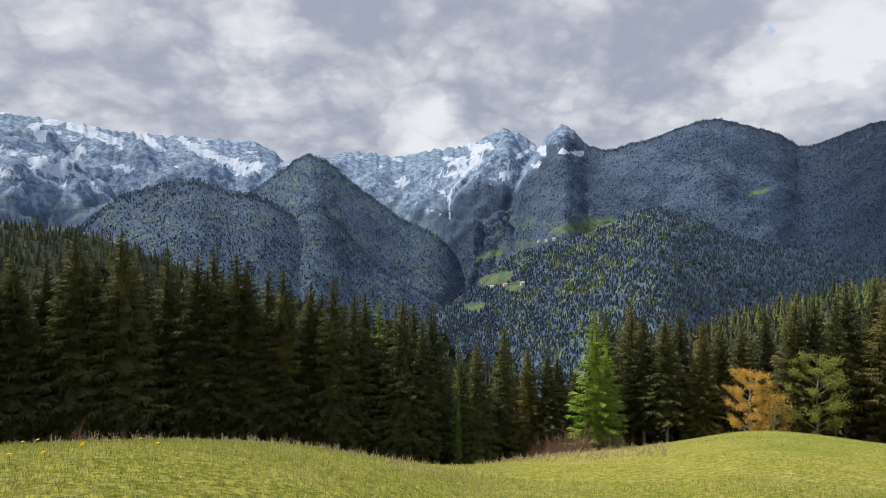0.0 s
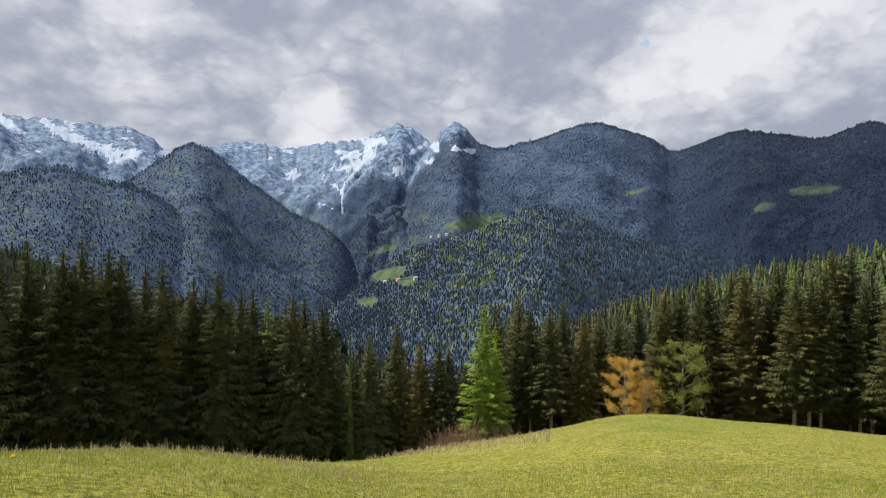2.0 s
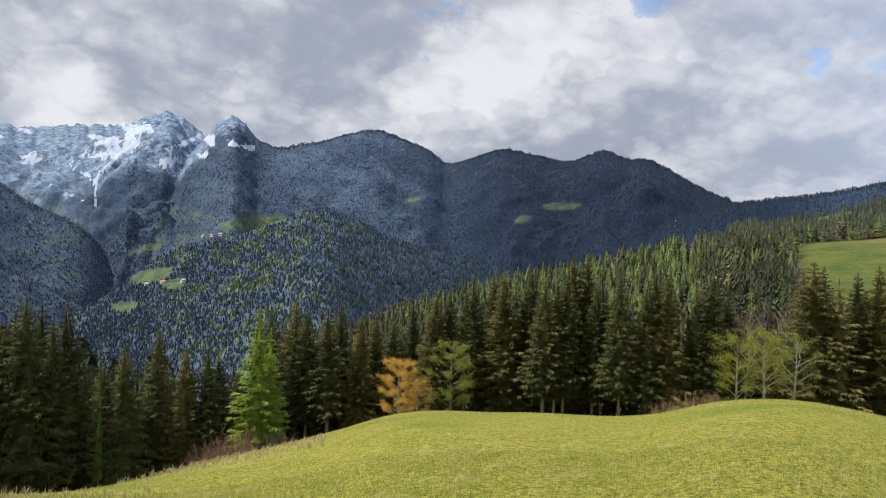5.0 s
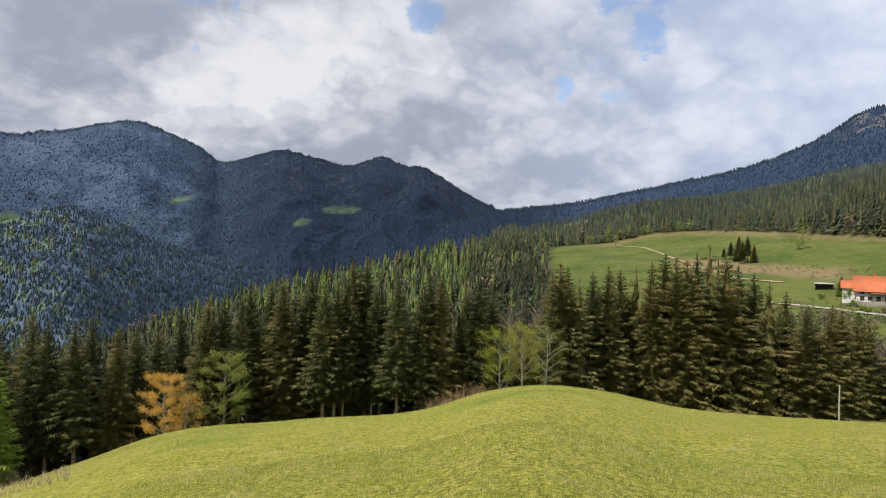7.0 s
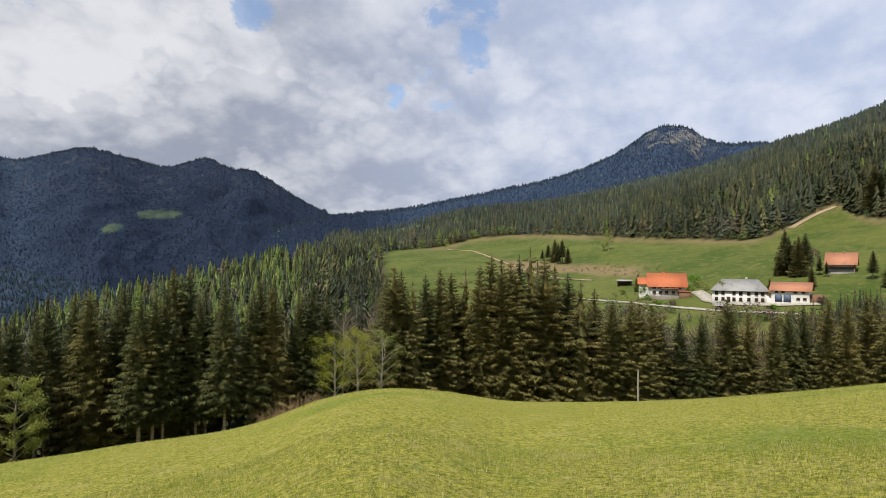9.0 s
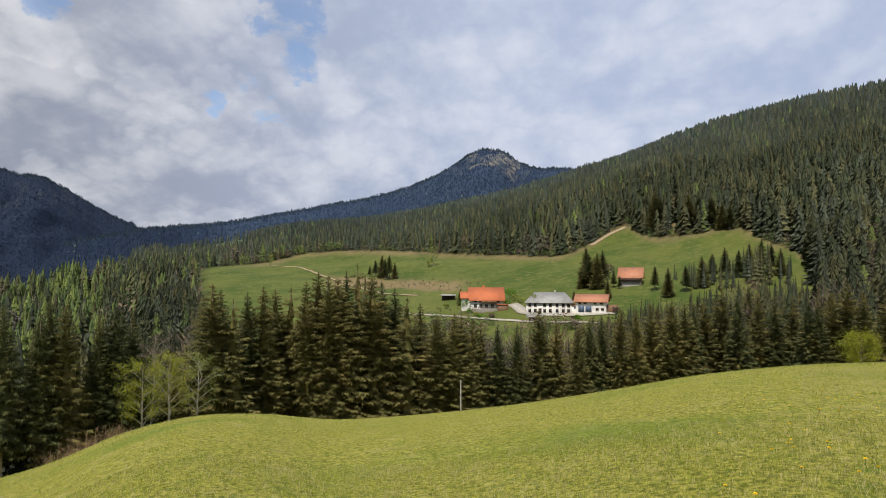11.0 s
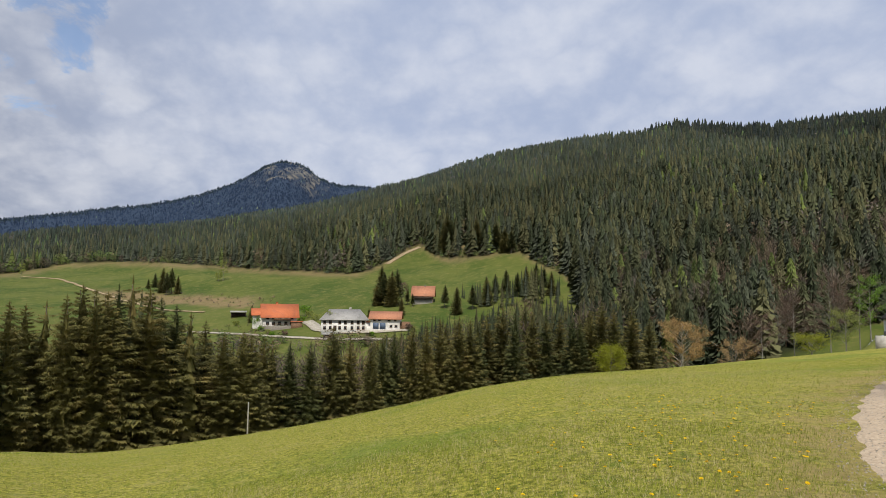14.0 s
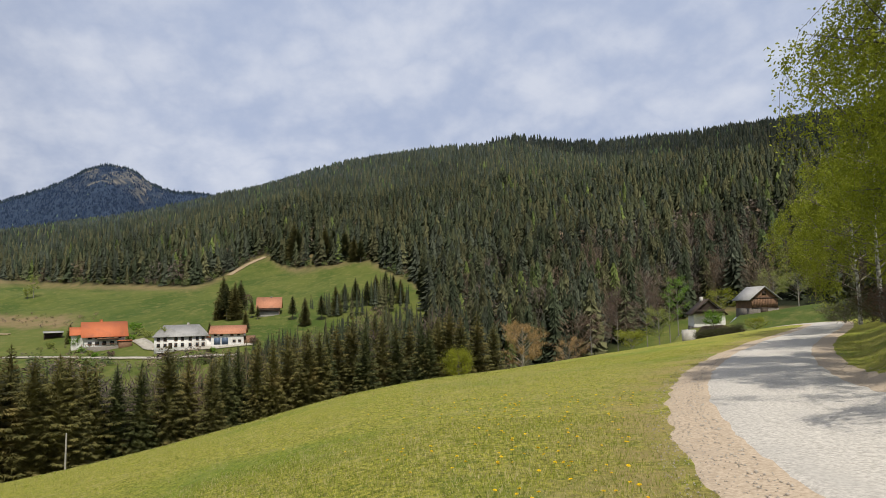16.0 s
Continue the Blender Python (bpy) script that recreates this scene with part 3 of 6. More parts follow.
def polar_sheet(name, azs, rs, closed):
    az, r = np.meshgrid(azs, rs, indexing="ij")
    z = land(np.where(az > 210, az - 360, az), r)
    masks = cover(np.where(az > 210, az - 360, az), r, z)
    x, y = r * np.sin(np.radians(az)), r * np.cos(np.radians(az))
    gap = lane_gap(np.where(r < 130, x, 1e4), np.where(r < 130, y, 1e4)) if rs[0] < 100 else np.full(x.shape, 1e4)
    z = z - 0.07 * (1 - step(np.abs(gap), LANE_HALF - 0.35, LANE_HALF - 0.1))
    n, m = az.shape
    co = np.stack([x, y, z], -1).reshape(-1, 3)
    i, j = np.meshgrid(np.arange(n if closed else n - 1), np.arange(m - 1), indexing="ij")
    i2 = (i + 1) % n
    quads = np.stack([i * m + j, i * m + j + 1, i2 * m + j + 1, i2 * m + j], -1).reshape(-1, 4)
    me = bpy.data.meshes.new(name)
    me.vertices.add(len(co))
    me.vertices.foreach_set("co", co.ravel())
    me.loops.add(quads.size)
    me.loops.foreach_set("vertex_index", quads.ravel().astype(np.int32))
    me.polygons.add(len(quads))
    me.polygons.foreach_set("loop_start", np.arange(0, quads.size, 4, dtype=np.int32))
    me.polygons.foreach_set("use_smooth", np.ones(len(quads), bool))
    me.update(calc_edges=True)
    layer = me.color_attributes.new("cover", "FLOAT_COLOR", "POINT")
    rgba = np.stack([m_.ravel() for m_ in masks] + [dryness(np.where(az > 210, az - 360, az), r, z).ravel()], -1)
    layer.data.foreach_set("color", rgba.ravel().astype(np.float32))
    kinds = me.color_attributes.new("species_and_light", "FLOAT_COLOR", "POINT")
    beech, larch = species_and_light(np.where(az > 210, az - 360, az), r, z)
    # third channel masks the right-hand ridge that gets painted cloud shade
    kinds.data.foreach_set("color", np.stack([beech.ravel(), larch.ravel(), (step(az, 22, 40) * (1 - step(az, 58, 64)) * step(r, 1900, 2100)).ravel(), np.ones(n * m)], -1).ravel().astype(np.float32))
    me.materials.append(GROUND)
    me.validate()
    return new(name, me)


near_rings = np.concatenate([[0.02], np.geomspace(0.5, 150, 160)])
ground = polar_sheet("ground", np.arange(0, 360, 0.75), near_rings, True)
tagged(ground, "spring meadow of short yellow-green grass falling away to the wood", "ground", kind="structure")
far_rings = np.concatenate([np.geomspace(148, 1400, 90), np.linspace(1420, 4980, 170)])
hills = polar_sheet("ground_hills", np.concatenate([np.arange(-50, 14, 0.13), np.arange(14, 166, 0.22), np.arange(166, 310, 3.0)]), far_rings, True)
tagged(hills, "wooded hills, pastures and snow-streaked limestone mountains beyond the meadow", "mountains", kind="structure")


# ---- building helpers ----
def mesh_of(name, verts, faces, mats, index=None, smooth=False, colour=None):
    """A mesh from arrays of corners and triangles (or quads)."""
    verts, faces = np.asarray(verts, float), np.asarray(faces, np.int32)
    k = faces.shape[1]
    me = bpy.data.meshes.new(name)
    me.vertices.add(len(verts))
    me.vertices.foreach_set("co", verts.ravel())
    me.loops.add(faces.size)
    me.loops.foreach_set("vertex_index", faces.ravel())
    me.polygons.add(len(faces))
    me.polygons.foreach_set("loop_start", np.arange(0, faces.size, k, dtype=np.int32))
    if smooth:
        me.polygons.foreach_set("use_smooth", np.ones(len(faces), bool))
    me.update(calc_edges=True)
    for m in mats if isinstance(mats, (list, tuple)) else [mats]:
        me.materials.append(m)
    if index is not None:
        me.polygons.foreach_set("material_index", np.asarray(index, np.int32))
    if colour is not None:
        layer = me.color_attributes.new("shade", "FLOAT_COLOR", "POINT")
        layer.data.foreach_set("color", np.concatenate([colour, np.ones((len(colour), 1))], 1).astype(np.float32).ravel())
    return me


def empty(name, m=None):
    ob = new(name)
    ob.empty_display_size = 0.3
    if m is not None:
        ob.matrix_world = m
    return ob


def under(name, me, parent, label=""):
    ob = new(name, me)
    ob.parent = parent
    return tagged(ob, label)


def tube(points, radii, sides=7):
    """Corners and quads of a bent, tapering stem."""
    pts = [Vector(p) for p in points]
    verts, faces = [], []
    for i, p in enumerate(pts):
        d = (pts[min(i + 1, len(pts) - 1)] - pts[max(i - 1, 0)]).normalized()
        a = d.cross(Vector((0.31, 0.87, 0.2))).normalized()
        b = d.cross(a)
        for k in range(sides):
            t = 2 * math.pi * k / sides
            verts.append(p + (a * math.cos(t) + b * math.sin(t)) * radii[i])
    for i in range(len(pts) - 1):
        for k in range(sides):
            k2 = (k + 1) % sides
            faces.append((i * sides + k, i * sides + k2, (i + 1) * sides + k2, (i + 1) * sides + k))
    return verts, faces


def tubes(list_of):
    """Several stems joined."""
    verts, faces = [], []
    for v, f in list_of:
        n = len(verts)
        verts += v
        faces += [tuple(i + n for i in q) for q in f]
    return verts, faces


BARK_SPRUCE = grain_material("spruce_bark", (0.13, 0.11, 0.095), (0.34, 0.29, 0.245), 3.0, 0.9, 0.1, 0.03, stain=(0.10, 0.11, 0.085))
BARK_DARK = grain_material("grey_bark", (0.07, 0.06, 0.05), (0.20, 0.18, 0.15), 4.0, 0.9, 0.1, 0.02)
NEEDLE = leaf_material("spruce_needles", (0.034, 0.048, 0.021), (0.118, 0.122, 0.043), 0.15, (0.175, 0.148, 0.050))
# lighter, warmer copy: sun on the broad spruces is put into the colour
NEEDLE_SUNLIT = leaf_material("sunlit_spruce_needles", (0.064, 0.068, 0.028), (0.200, 0.178, 0.058), 0.22, (0.250, 0.195, 0.072))
LARCH_GREEN = leaf_material("fresh_larch_needles", (0.14, 0.21, 0.030), (0.29, 0.39, 0.070), 0.4)
LARCH_THIN = leaf_material("pale_larch_needles", (0.07, 0.11, 0.030), (0.15, 0.20, 0.06), 0.3)


def spruce_crown(seed, height, bare, reach, levels, per, sprays, droop=1.0, thin=0.0):
    """Whorls of sagging boughs, each a spine with pointed sprays on both sides and a hanging fringe."""
    rng = np.random.default_rng(seed)
    verts = []
    for lv in range(levels):
        t = (lv + rng.uniform(-0.3, 0.3)) / (levels - 1)
        t = min(max(t, 0), 1)
        z0 = height * (bare + (0.985 - bare) * t)
        full = reach * ((1 - t) ** 0.80 * (0.62 + 0.38 * min(1, t / 0.12)) + 0.045)
        n = max(5, int(round(per * (0.62 + 0.38 * (1 - t)))))
        turn = rng.uniform(0, 6.28)
        for b in range(n):
            if rng.random() < thin:
                continue
            phi = turn + 2 * math.pi * (b + rng.uniform(-0.3, 0.3)) / n
            length = full * rng.uniform(0.62, 1.14)
            fall = droop * (0.62 - 0.95 * t) + rng.uniform(-0.12, 0.12)
            out = np.array([math.cos(phi), math.sin(phi), 0.0])
            side = np.array([-math.sin(phi), math.cos(phi), 0.0])
            zb = z0 + rng.uniform(-0.25, 0.25) * height / levels
            def at(s):
                return out * (length * s) + np.array([0, 0, zb + length * (-fall * s + 0.34 * fall * s ** 3 + 0.10 * s * s)])
            count = max(2, int(round(1.5 * sprays * (0.4 + 0.6 * length / reach))))
            for k in range(count):
                s = 0.12 + 0.80 * (k + rng.uniform(0, 0.9)) / count
                p, q = at(s), at(min(s + 0.09, 1.02))
                size = (0.30 + 0.34 * (1 - s)) * length * rng.uniform(0.7, 1.2) + 0.12
                size = min(size, 0.95)
                for sg in (-1, 1):
                    for wide, far in ((0.75, 0.62), (0.38, 0.9)):
                        tip = p + out * size * far * rng.uniform(0.8, 1.1) + side * sg * size * wide * rng.uniform(0.75, 1.2) + np.array([0, 0, -size * rng.uniform(0.12, 0.55)])
                        verts += [p, q, tip]
                if k % 2:
                    verts += [p, q, (p + q) / 2 + np.array([0, 0, -size * rng.uniform(0.6, 1.0)]) + side * rng.uniform(-0.2, 0.2)]
            e = at(1.0)
            verts += [at(0.86) + side * 0.10, at(0.86) - side * 0.10, e + out * 0.15]
    # rough inner cones added for inner boughs, to block light showing through the crown
    for lv in range(9):
        t0, t1 = lv / 9, (lv + 1.5) / 9
        z0, z1 = height * (bare + 0.03 + (0.93 - bare) * t0), height * (bare + 0.03 + (0.93 - bare) * min(t1, 1))
        rad = 0.50 * reach * (1 - t0) ** 0.85 * (1 - thin)
        for k in range(9):
            a0 = k * 0.698 + lv * 0.3
            a1 = a0 + 0.75
            verts += [np.array([0, 0, z1]), np.array([rad * math.cos(a0) * rng.uniform(0.7, 1.2), rad * math.sin(a0) * rng.uniform(0.7, 1.2), z0]), np.array([rad * math.cos(a1), rad * math.sin(a1), z0 + rng.uniform(-0.4, 0.4)])]
    # leader shoot
    for k in range(5):
        a = k * 1.26
        verts += [np.array([0, 0, height * 1.01]), np.array([0.12 * math.cos(a), 0.12 * math.sin(a), height * 0.955]), np.array([0.12 * math.cos(a + 1), 0.12 * math.sin(a + 1), height * 0.955])]
    v = np.array(verts)
    return v, np.arange(len(v)).reshape(-1, 3)


def trunk_mesh(name, height, radius, seed, mat, stubs=10, bare=0.3):
    rng = random.Random(seed)
    pts = [(rng.uniform(-0.05, 0.05) * k, rng.uniform(-0.05, 0.05) * k, height * k / 6 - 1.2 * (k == 0)) for k in range(7)]
    parts = [tube(pts, [radius * (1.25 if k == 0 else 1 - k / 6.6) for k in range(7)], 8)]
    for _ in range(stubs):
        z, a = rng.uniform(0.05, bare + 0.12) * height, rng.uniform(0, 6.28)
        n = rng.uniform(0.7, 1.9)
        parts.append(tube([(0, 0, z), (n * math.cos(a), n * math.sin(a), z - rng.uniform(0.0, 0.5))], [0.03, 0.008], 4))
    v, f = tubes(parts)
    return mesh_of(name, v, f, mat, smooth=True)


def conifer_kind(name, seed, bare, reach, levels, per, sprays, leaf, bark, label, category, droop=1.0, thin=0.0, radius=0.29, stubs=10):
    """The first tree of a kind, 24 m tall, kept far below to be copied from."""
    root = empty(name)
    under("trunk", mesh_of_trunk(seed, radius, bark, stubs, bare), root)
    v, f = spruce_crown(seed, 24.0, bare, reach, levels, per, sprays, droop, thin)
    under("crown", mesh_of("crown", v, f, leaf), root)
    tagged(root, label, category)
    return root


def mesh_of_trunk(seed, radius, bark, stubs, bare):
    return trunk_mesh("trunk", 23.2, radius, seed, bark, stubs, bare)


def stood(root, az, r, height, wide=1.0, group="", rng=random, sink=0.15, tall=24.0, first={}):
    """A tree of that kind on the ground at a heading and distance; the first call uses the built tree itself."""
    p = place(az, r)
    s = height / tall
    m = Matrix.Translation(p - Vector((0, 0, sink))) @ pose(0, 0, 0, rng.uniform(-1.2, 1.2), rng.uniform(-1.2, 1.2), rng.uniform(0, 360)) @ Matrix.Diagonal((s * wide, s * wide, s, 1))
    if root.name not in first:
        first[root.name] = True
        root.matrix_world = m
        ob = root
    else:
        ob = copy_thing(root, m)
        ob.matrix_basis = m
    return tagged(ob, group=group)


def height_for(az, r, top_el):
    return r * math.tan(radians(top_el)) + EYE - float(land(np.array([az]), np.array([r]))[0])


# ---- the wood's edge ----
rng = random.Random(4)
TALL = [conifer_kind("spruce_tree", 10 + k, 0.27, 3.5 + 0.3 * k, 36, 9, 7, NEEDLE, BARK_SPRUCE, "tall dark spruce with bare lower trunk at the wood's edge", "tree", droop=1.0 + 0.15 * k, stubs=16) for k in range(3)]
FULL = [conifer_kind("spruce_tree", 20 + k, 0.05, 4.6 + 0.35 * k, 46, 11, 8, NEEDLE_SUNLIT, BARK_SPRUCE, "broad sunlit spruce with sagging boughs to the ground", "tree", droop=1.1 + 0.2 * k, thin=0.05 + 0.05 * k) for k in range(3)]
OPEN = [conifer_kind("pine_tree", 30 + k, 0.14, 4.9, 22, 7, 8, NEEDLE_SUNLIT, BARK_SPRUCE, "loose open spruce with gaps between its boughs", "tree", droop=0.9, thin=0.32, stubs=14) for k in range(2)]
SLIM = [conifer_kind("larch_tree", 40, 0.06, 3.9, 32, 9, 7, LARCH_GREEN, BARK_DARK, "bright fresh-green larch beside dark spruces", "tree", droop=0.5, thin=0.12, stubs=6)]
PALE = [conifer_kind("larch_tree", 41, 0.22, 1.7, 24, 6, 5, LARCH_THIN, BARK_DARK, "slender pale green larch in front of spruces", "tree", droop=0.5, thin=0.2, radius=0.16)]

# heading and height angle of the tree tops along the edge, stand by stand
STAND_SOUTH = ((-40, 0.5), (-37.5, 1.0), (-34.8, 0.0), (-33.2, -0.7), (-30.8, 1.3), (-27.7, 1.7), (-23.9, 0.1), (-21.8, -0.6), (-20.5, 0.1), (-19.1, -0.6), (-17.6, -1.1), (-14.4, -1.9), (-12.3, -3.3), (-10.1, -2.8), (-8.2, -4.1), (-7.3, -4.4), (-3.8, -4.8), (-2.9, -5.2), (-0.8, -5.1))
STAND_GAP = ((3.4, -8.6), (5.4, -7.3), (7.9, -9.3), (9.6, -9.6), (10.7, -9.9), (15.1, -5.6), (16.9, -5.2), (18.1, -6.0), (20.1, -6.0), (21.2, -5.7), (22.8, -6.3), (24.3, -6.6), (26.0, -6.5))
STAND_MID = ((27.9, -5.0), (29.7, -4.3), (31.2, -4.1), (33.3, -2.6), (35.0, -2.4), (36.3, -2.1), (38.6, -1.7), (39.9, -2.7), (40.9, -2.4), (42.4, -0.4), (43.7, -0.6), (46.7, -1.6), (49.7, -1.1), (50.7, -1.5), (53.9, -1.8), (55.1, -2.7))
STAND_FILL = ((62.3, -0.6), (64.6, -0.9), (65.7, -0.4), (69.4, 0.1), (71.5, 0.6), (73.2, 1.0), (76.6, 0.0), (77.6, -0.6), (79.8, -2.0), (82.8, -2.9), (83.7, -3.2), (87.0, -4.0), (88.6, -3.9), (95.3, -3.4), (99.2, -2.3), (103.2, -1.8), (105.0, -1.3), (107.6, -0.9), (110.2, -1.1), (112.4, -1.3), (114.2, -0.8), (116.4, -0.5))
STAND_KNOLL = ((61.5, -0.2), (63.3, -1.5), (66.8, -0.7), (68.1, -0.4), (70.7, 0.9), (72.3, 0.3), (74.3, 1.7), (75.6, 0.7), (78.7, -1.3), (81.2, -3.1), (84.8, -3.5), (85.7, -3.7))
STAND_DIP = ((90.9, -2.6), (92.2, -3.5), (94.3, -4.0), (96.4, -2.9), (97.9, -2.4), (100.5, -1.8), (102.3, -1.5), (104.1, -1.7), (106.1, -0.6), (109.0, -0.8), (111.4, -1.0), (113.3, -1.2), (115.1, 0.0), (117.7, -0.4))
GROUP = "spruces along the edge of the meadow"
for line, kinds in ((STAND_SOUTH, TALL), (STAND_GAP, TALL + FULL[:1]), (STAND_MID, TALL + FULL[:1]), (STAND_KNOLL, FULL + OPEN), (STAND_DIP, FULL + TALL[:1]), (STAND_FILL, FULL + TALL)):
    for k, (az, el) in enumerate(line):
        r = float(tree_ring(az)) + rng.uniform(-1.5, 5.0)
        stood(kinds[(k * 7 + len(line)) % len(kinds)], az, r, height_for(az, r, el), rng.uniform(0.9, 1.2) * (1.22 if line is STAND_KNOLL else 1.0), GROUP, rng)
# the rows behind them
for k in range(40):
    az = rng.uniform(-38, 54)
    if 0.4 < az < 14.5:
        continue
    r = float(tree_ring(az)) + rng.uniform(-1.0, 4.0)
    near_top = max((t for t in STAND_SOUTH + STAND_GAP + STAND_MID), key=lambda t: -abs(t[0] - az))[1]
    stood(TALL[k % 3], az, r, height_for(az, r, near_top - rng.uniform(0.6, 2.2)), rng.uniform(0.75, 1.0), GROUP, rng)
tops = sorted(STAND_SOUTH + STAND_GAP + STAND_MID + STAND_KNOLL + STAND_DIP)
tops_az, tops_el = [t[0] for t in tops], [t[1] for t in tops]
second_row = []
az = -42.0
while az < 84:
    for row in range(2):
        a = az + rng.uniform(-0.7, 0.7)
        r = float(tree_ring(a)) + 4 + 9 * row + rng.uniform(0, 7)
        el = float(np.interp(a, tops_az, tops_el)) - rng.uniform(1.3, 4.5)
        if 0.2 < a < 14 and row == 0:
            el -= 1.0
        if a > 60:
            el = max(el, float(np.interp(a, tops_az, tops_el)) - rng.uniform(0.6, 2.6))
        kinds = TALL if a < 58 else FULL + TALL
        tall = max(6.0, height_for(a, r, el))
        if row:
            second_row.append((a, r, tall))
        else:
            stood(rng.choice(kinds), a, r, tall, rng.uniform(0.85, 1.15), GROUP, rng)
    az += 1.75 if az < 55 else 2.3
stood(SLIM[0], 13.7, 53.0, height_for(13.7, 53.0, -5.9), 1.25, "", rng)
stood(SLIM[0], 14.8, 55.0, height_for(14.8, 55.0, -7.6), 1.1, "", rng)
stood(SLIM[0], -6.1, 72.0, height_for(-6.1, 72.0, -4.8), 0.9, "", rng)
stood(PALE[0], 1.4, 56.0, height_for(1.4, 56.0, -8.4), 1.0, "", rng)
stood(PALE[0], 29.3, 61.0, height_for(29.3, 61.0, -5.8), 0.6, "", rng)
stood(SLIM[0], 39.9, 76.0, height_for(39.9, 76.0, -1.9), 0.8, "", rng)


# ---- woods farther off ----
def wood_material(name, low=0.62, high=1.25):
    mat, tree, bsdf = material(name, 0.8, 0.08)
    shade = tree.nodes.new("ShaderNodeVertexColor")
    shade.layer_name = "shade"
    geo = tree.nodes.new("ShaderNodeNewGeometry")
    dim = mix_colour(tree, geo.outputs["Random Per Island"], (low, low, low), (high, high, high))
    tree.links.new(mix_colour(tree, 1.0, shade.outputs["Color"], dim, "MULTIPLY"), bsdf.inputs["Base Color"])
    return mat


WOOD = wood_material("distant_needles_and_twigs", 0.78, 1.18)
FAR_WOOD = wood_material("far_needles_and_twigs", 0.88, 1.10)


def tiered(seed, tiers, points, reach, part_of=0.92):
    """A small conifer, one metre tall: jagged skirts one over another."""
    g = np.random.default_rng(seed)
    v = []
    for k in range(tiers):
        t = k / tiers
        rad = reach * (1 - t) ** 0.85 + 0.01
        zt, zb = min(1.0, t + 1.9 / tiers), t + 0.02
        turn = g.uniform(0, 6.28)
        for b in range(points):
            a0 = turn + 6.283 * b / points
            a1 = a0 + 6.283 / points * g.uniform(0.75, 1.2) * part_of
            r0, r1 = rad * g.uniform(0.65, 1.2), rad * g.uniform(0.65, 1.2)
            v += [(0, 0, zt), (r0 * math.cos(a0), r0 * math.sin(a0), zb + g.uniform(-0.04, 0.03)), (r1 * math.cos(a1), r1 * math.sin(a1), zb + g.uniform(-0.02, 0.06))]
    return np.array(v)


def pointed(seed, tiers, points, reach):
    """A dense conifer, one metre tall: closed ragged cones one over another."""
    g = np.random.default_rng(seed)
    v = []
    for k in range(tiers):
        t = k / tiers
        rad = reach * (1 - t) ** 0.78
        zt, zb = min(1.0, t + 2.1 / tiers), t
        turn = g.uniform(0, 6.28)
        ring = [(turn + 6.283 * (b + g.uniform(-0.25, 0.25)) / points, rad * g.uniform(0.72, 1.22), zb + g.uniform(-0.05, 0.05)) for b in range(points)]
        for b in range(points):
            (a0, r0, z0), (a1, r1, z1) = ring[b], ring[(b + 1) % points]
            v += [(0, 0, zt), (r0 * math.cos(a0), r0 * math.sin(a0), z0), (r1 * math.cos(a1), r1 * math.sin(a1), z1)]
    return np.array(v)


def tufted(seed, count, wide, grain=0.075):
    """A small broadleaf, one metre tall: a ragged crown of clumps on a stem."""
    g = np.random.default_rng(seed)
    v = [(-0.012, 0, 0), (0.012, 0, 0), (0, 0, 0.8), (0, -0.012, 0), (0, 0.012, 0), (0, 0, 0.8)]
    while len(v) < 3 * count + 6:
        p = g.uniform(-1, 1, 3)
        n = np.linalg.norm(p)
        if n > 1 or n < 0.35:
            continue
        c = np.array([p[0] * wide, p[1] * wide, 0.58 + 0.40 * p[2]])
        for _ in range(3):
            v.append(tuple(c + g.normal(0, grain, 3)))
    return np.array(v)


def twiggy(seed, count, wide):
    """A small leafless tree, one metre tall: a stem and a crown of thin upswept twigs."""
    g = np.random.default_rng(seed)
    v = [(-0.014, 0, 0), (0.014, 0, 0), (0, 0, 0.85), (0, -0.014, 0), (0, 0.014, 0), (0, 0, 0.85)]
    while len(v) < 3 * count + 6:
        p = g.uniform(-1, 1, 3)
        if np.linalg.norm(p) > 1:
            continue
        c = np.array([p[0] * wide, p[1] * wide, 0.58 + 0.38 * p[2]])
        way = np.array([p[0], p[1], 0.9]) + g.normal(0, 0.35, 3)
        way = way / np.linalg.norm(way) * g.uniform(0.05, 0.12)
        side = np.cross(way, g.normal(0, 1, 3))
        side = side / np.linalg.norm(side) * 0.0045
        v += [tuple(c - side), tuple(c + side), tuple(c + way)]
    return np.array(v)


CONIFERS = [pointed(s, 7, 5, 0.15 + 0.014 * s) for s in range(4)]
FINE_CONIFERS = [tiered(s + 40, 19, 11, 0.155 + 0.014 * s, 0.62) for s in range(4)]
FINE_BROADLEAVES = [twiggy(s + 40, 420, 0.26) for s in range(3)]
MID_CONIFERS = [tiered(s + 60, 11, 7, 0.155 + 0.014 * s, 0.85) for s in range(4)]
SMALL_CONIFERS = [pointed(s + 10, 3, 5, 0.17) for s in range(3)]
TINY_CONIFERS = [pointed(s + 20, 2, 4, 0.19) for s in range(3)]
BROADLEAVES = [tufted(s, 90, 0.28, 0.04) for s in range(3)]
SMALL_BROADLEAVES = [tufted(s + 5, 10, 0.34, 0.11) for s in range(3)]
SPRUCE_SHADES = ((0.050, 0.062, 0.035), (0.072, 0.080, 0.041), (0.094, 0.094, 0.046), (0.064, 0.074, 0.050))
LARCH_SHADES = ((0.082, 0.108, 0.034), (0.105, 0.132, 0.038), (0.066, 0.092, 0.036))
BARE_SHADES = ((0.15, 0.118, 0.092), (0.125, 0.108, 0.09), (0.18, 0.135, 0.092))
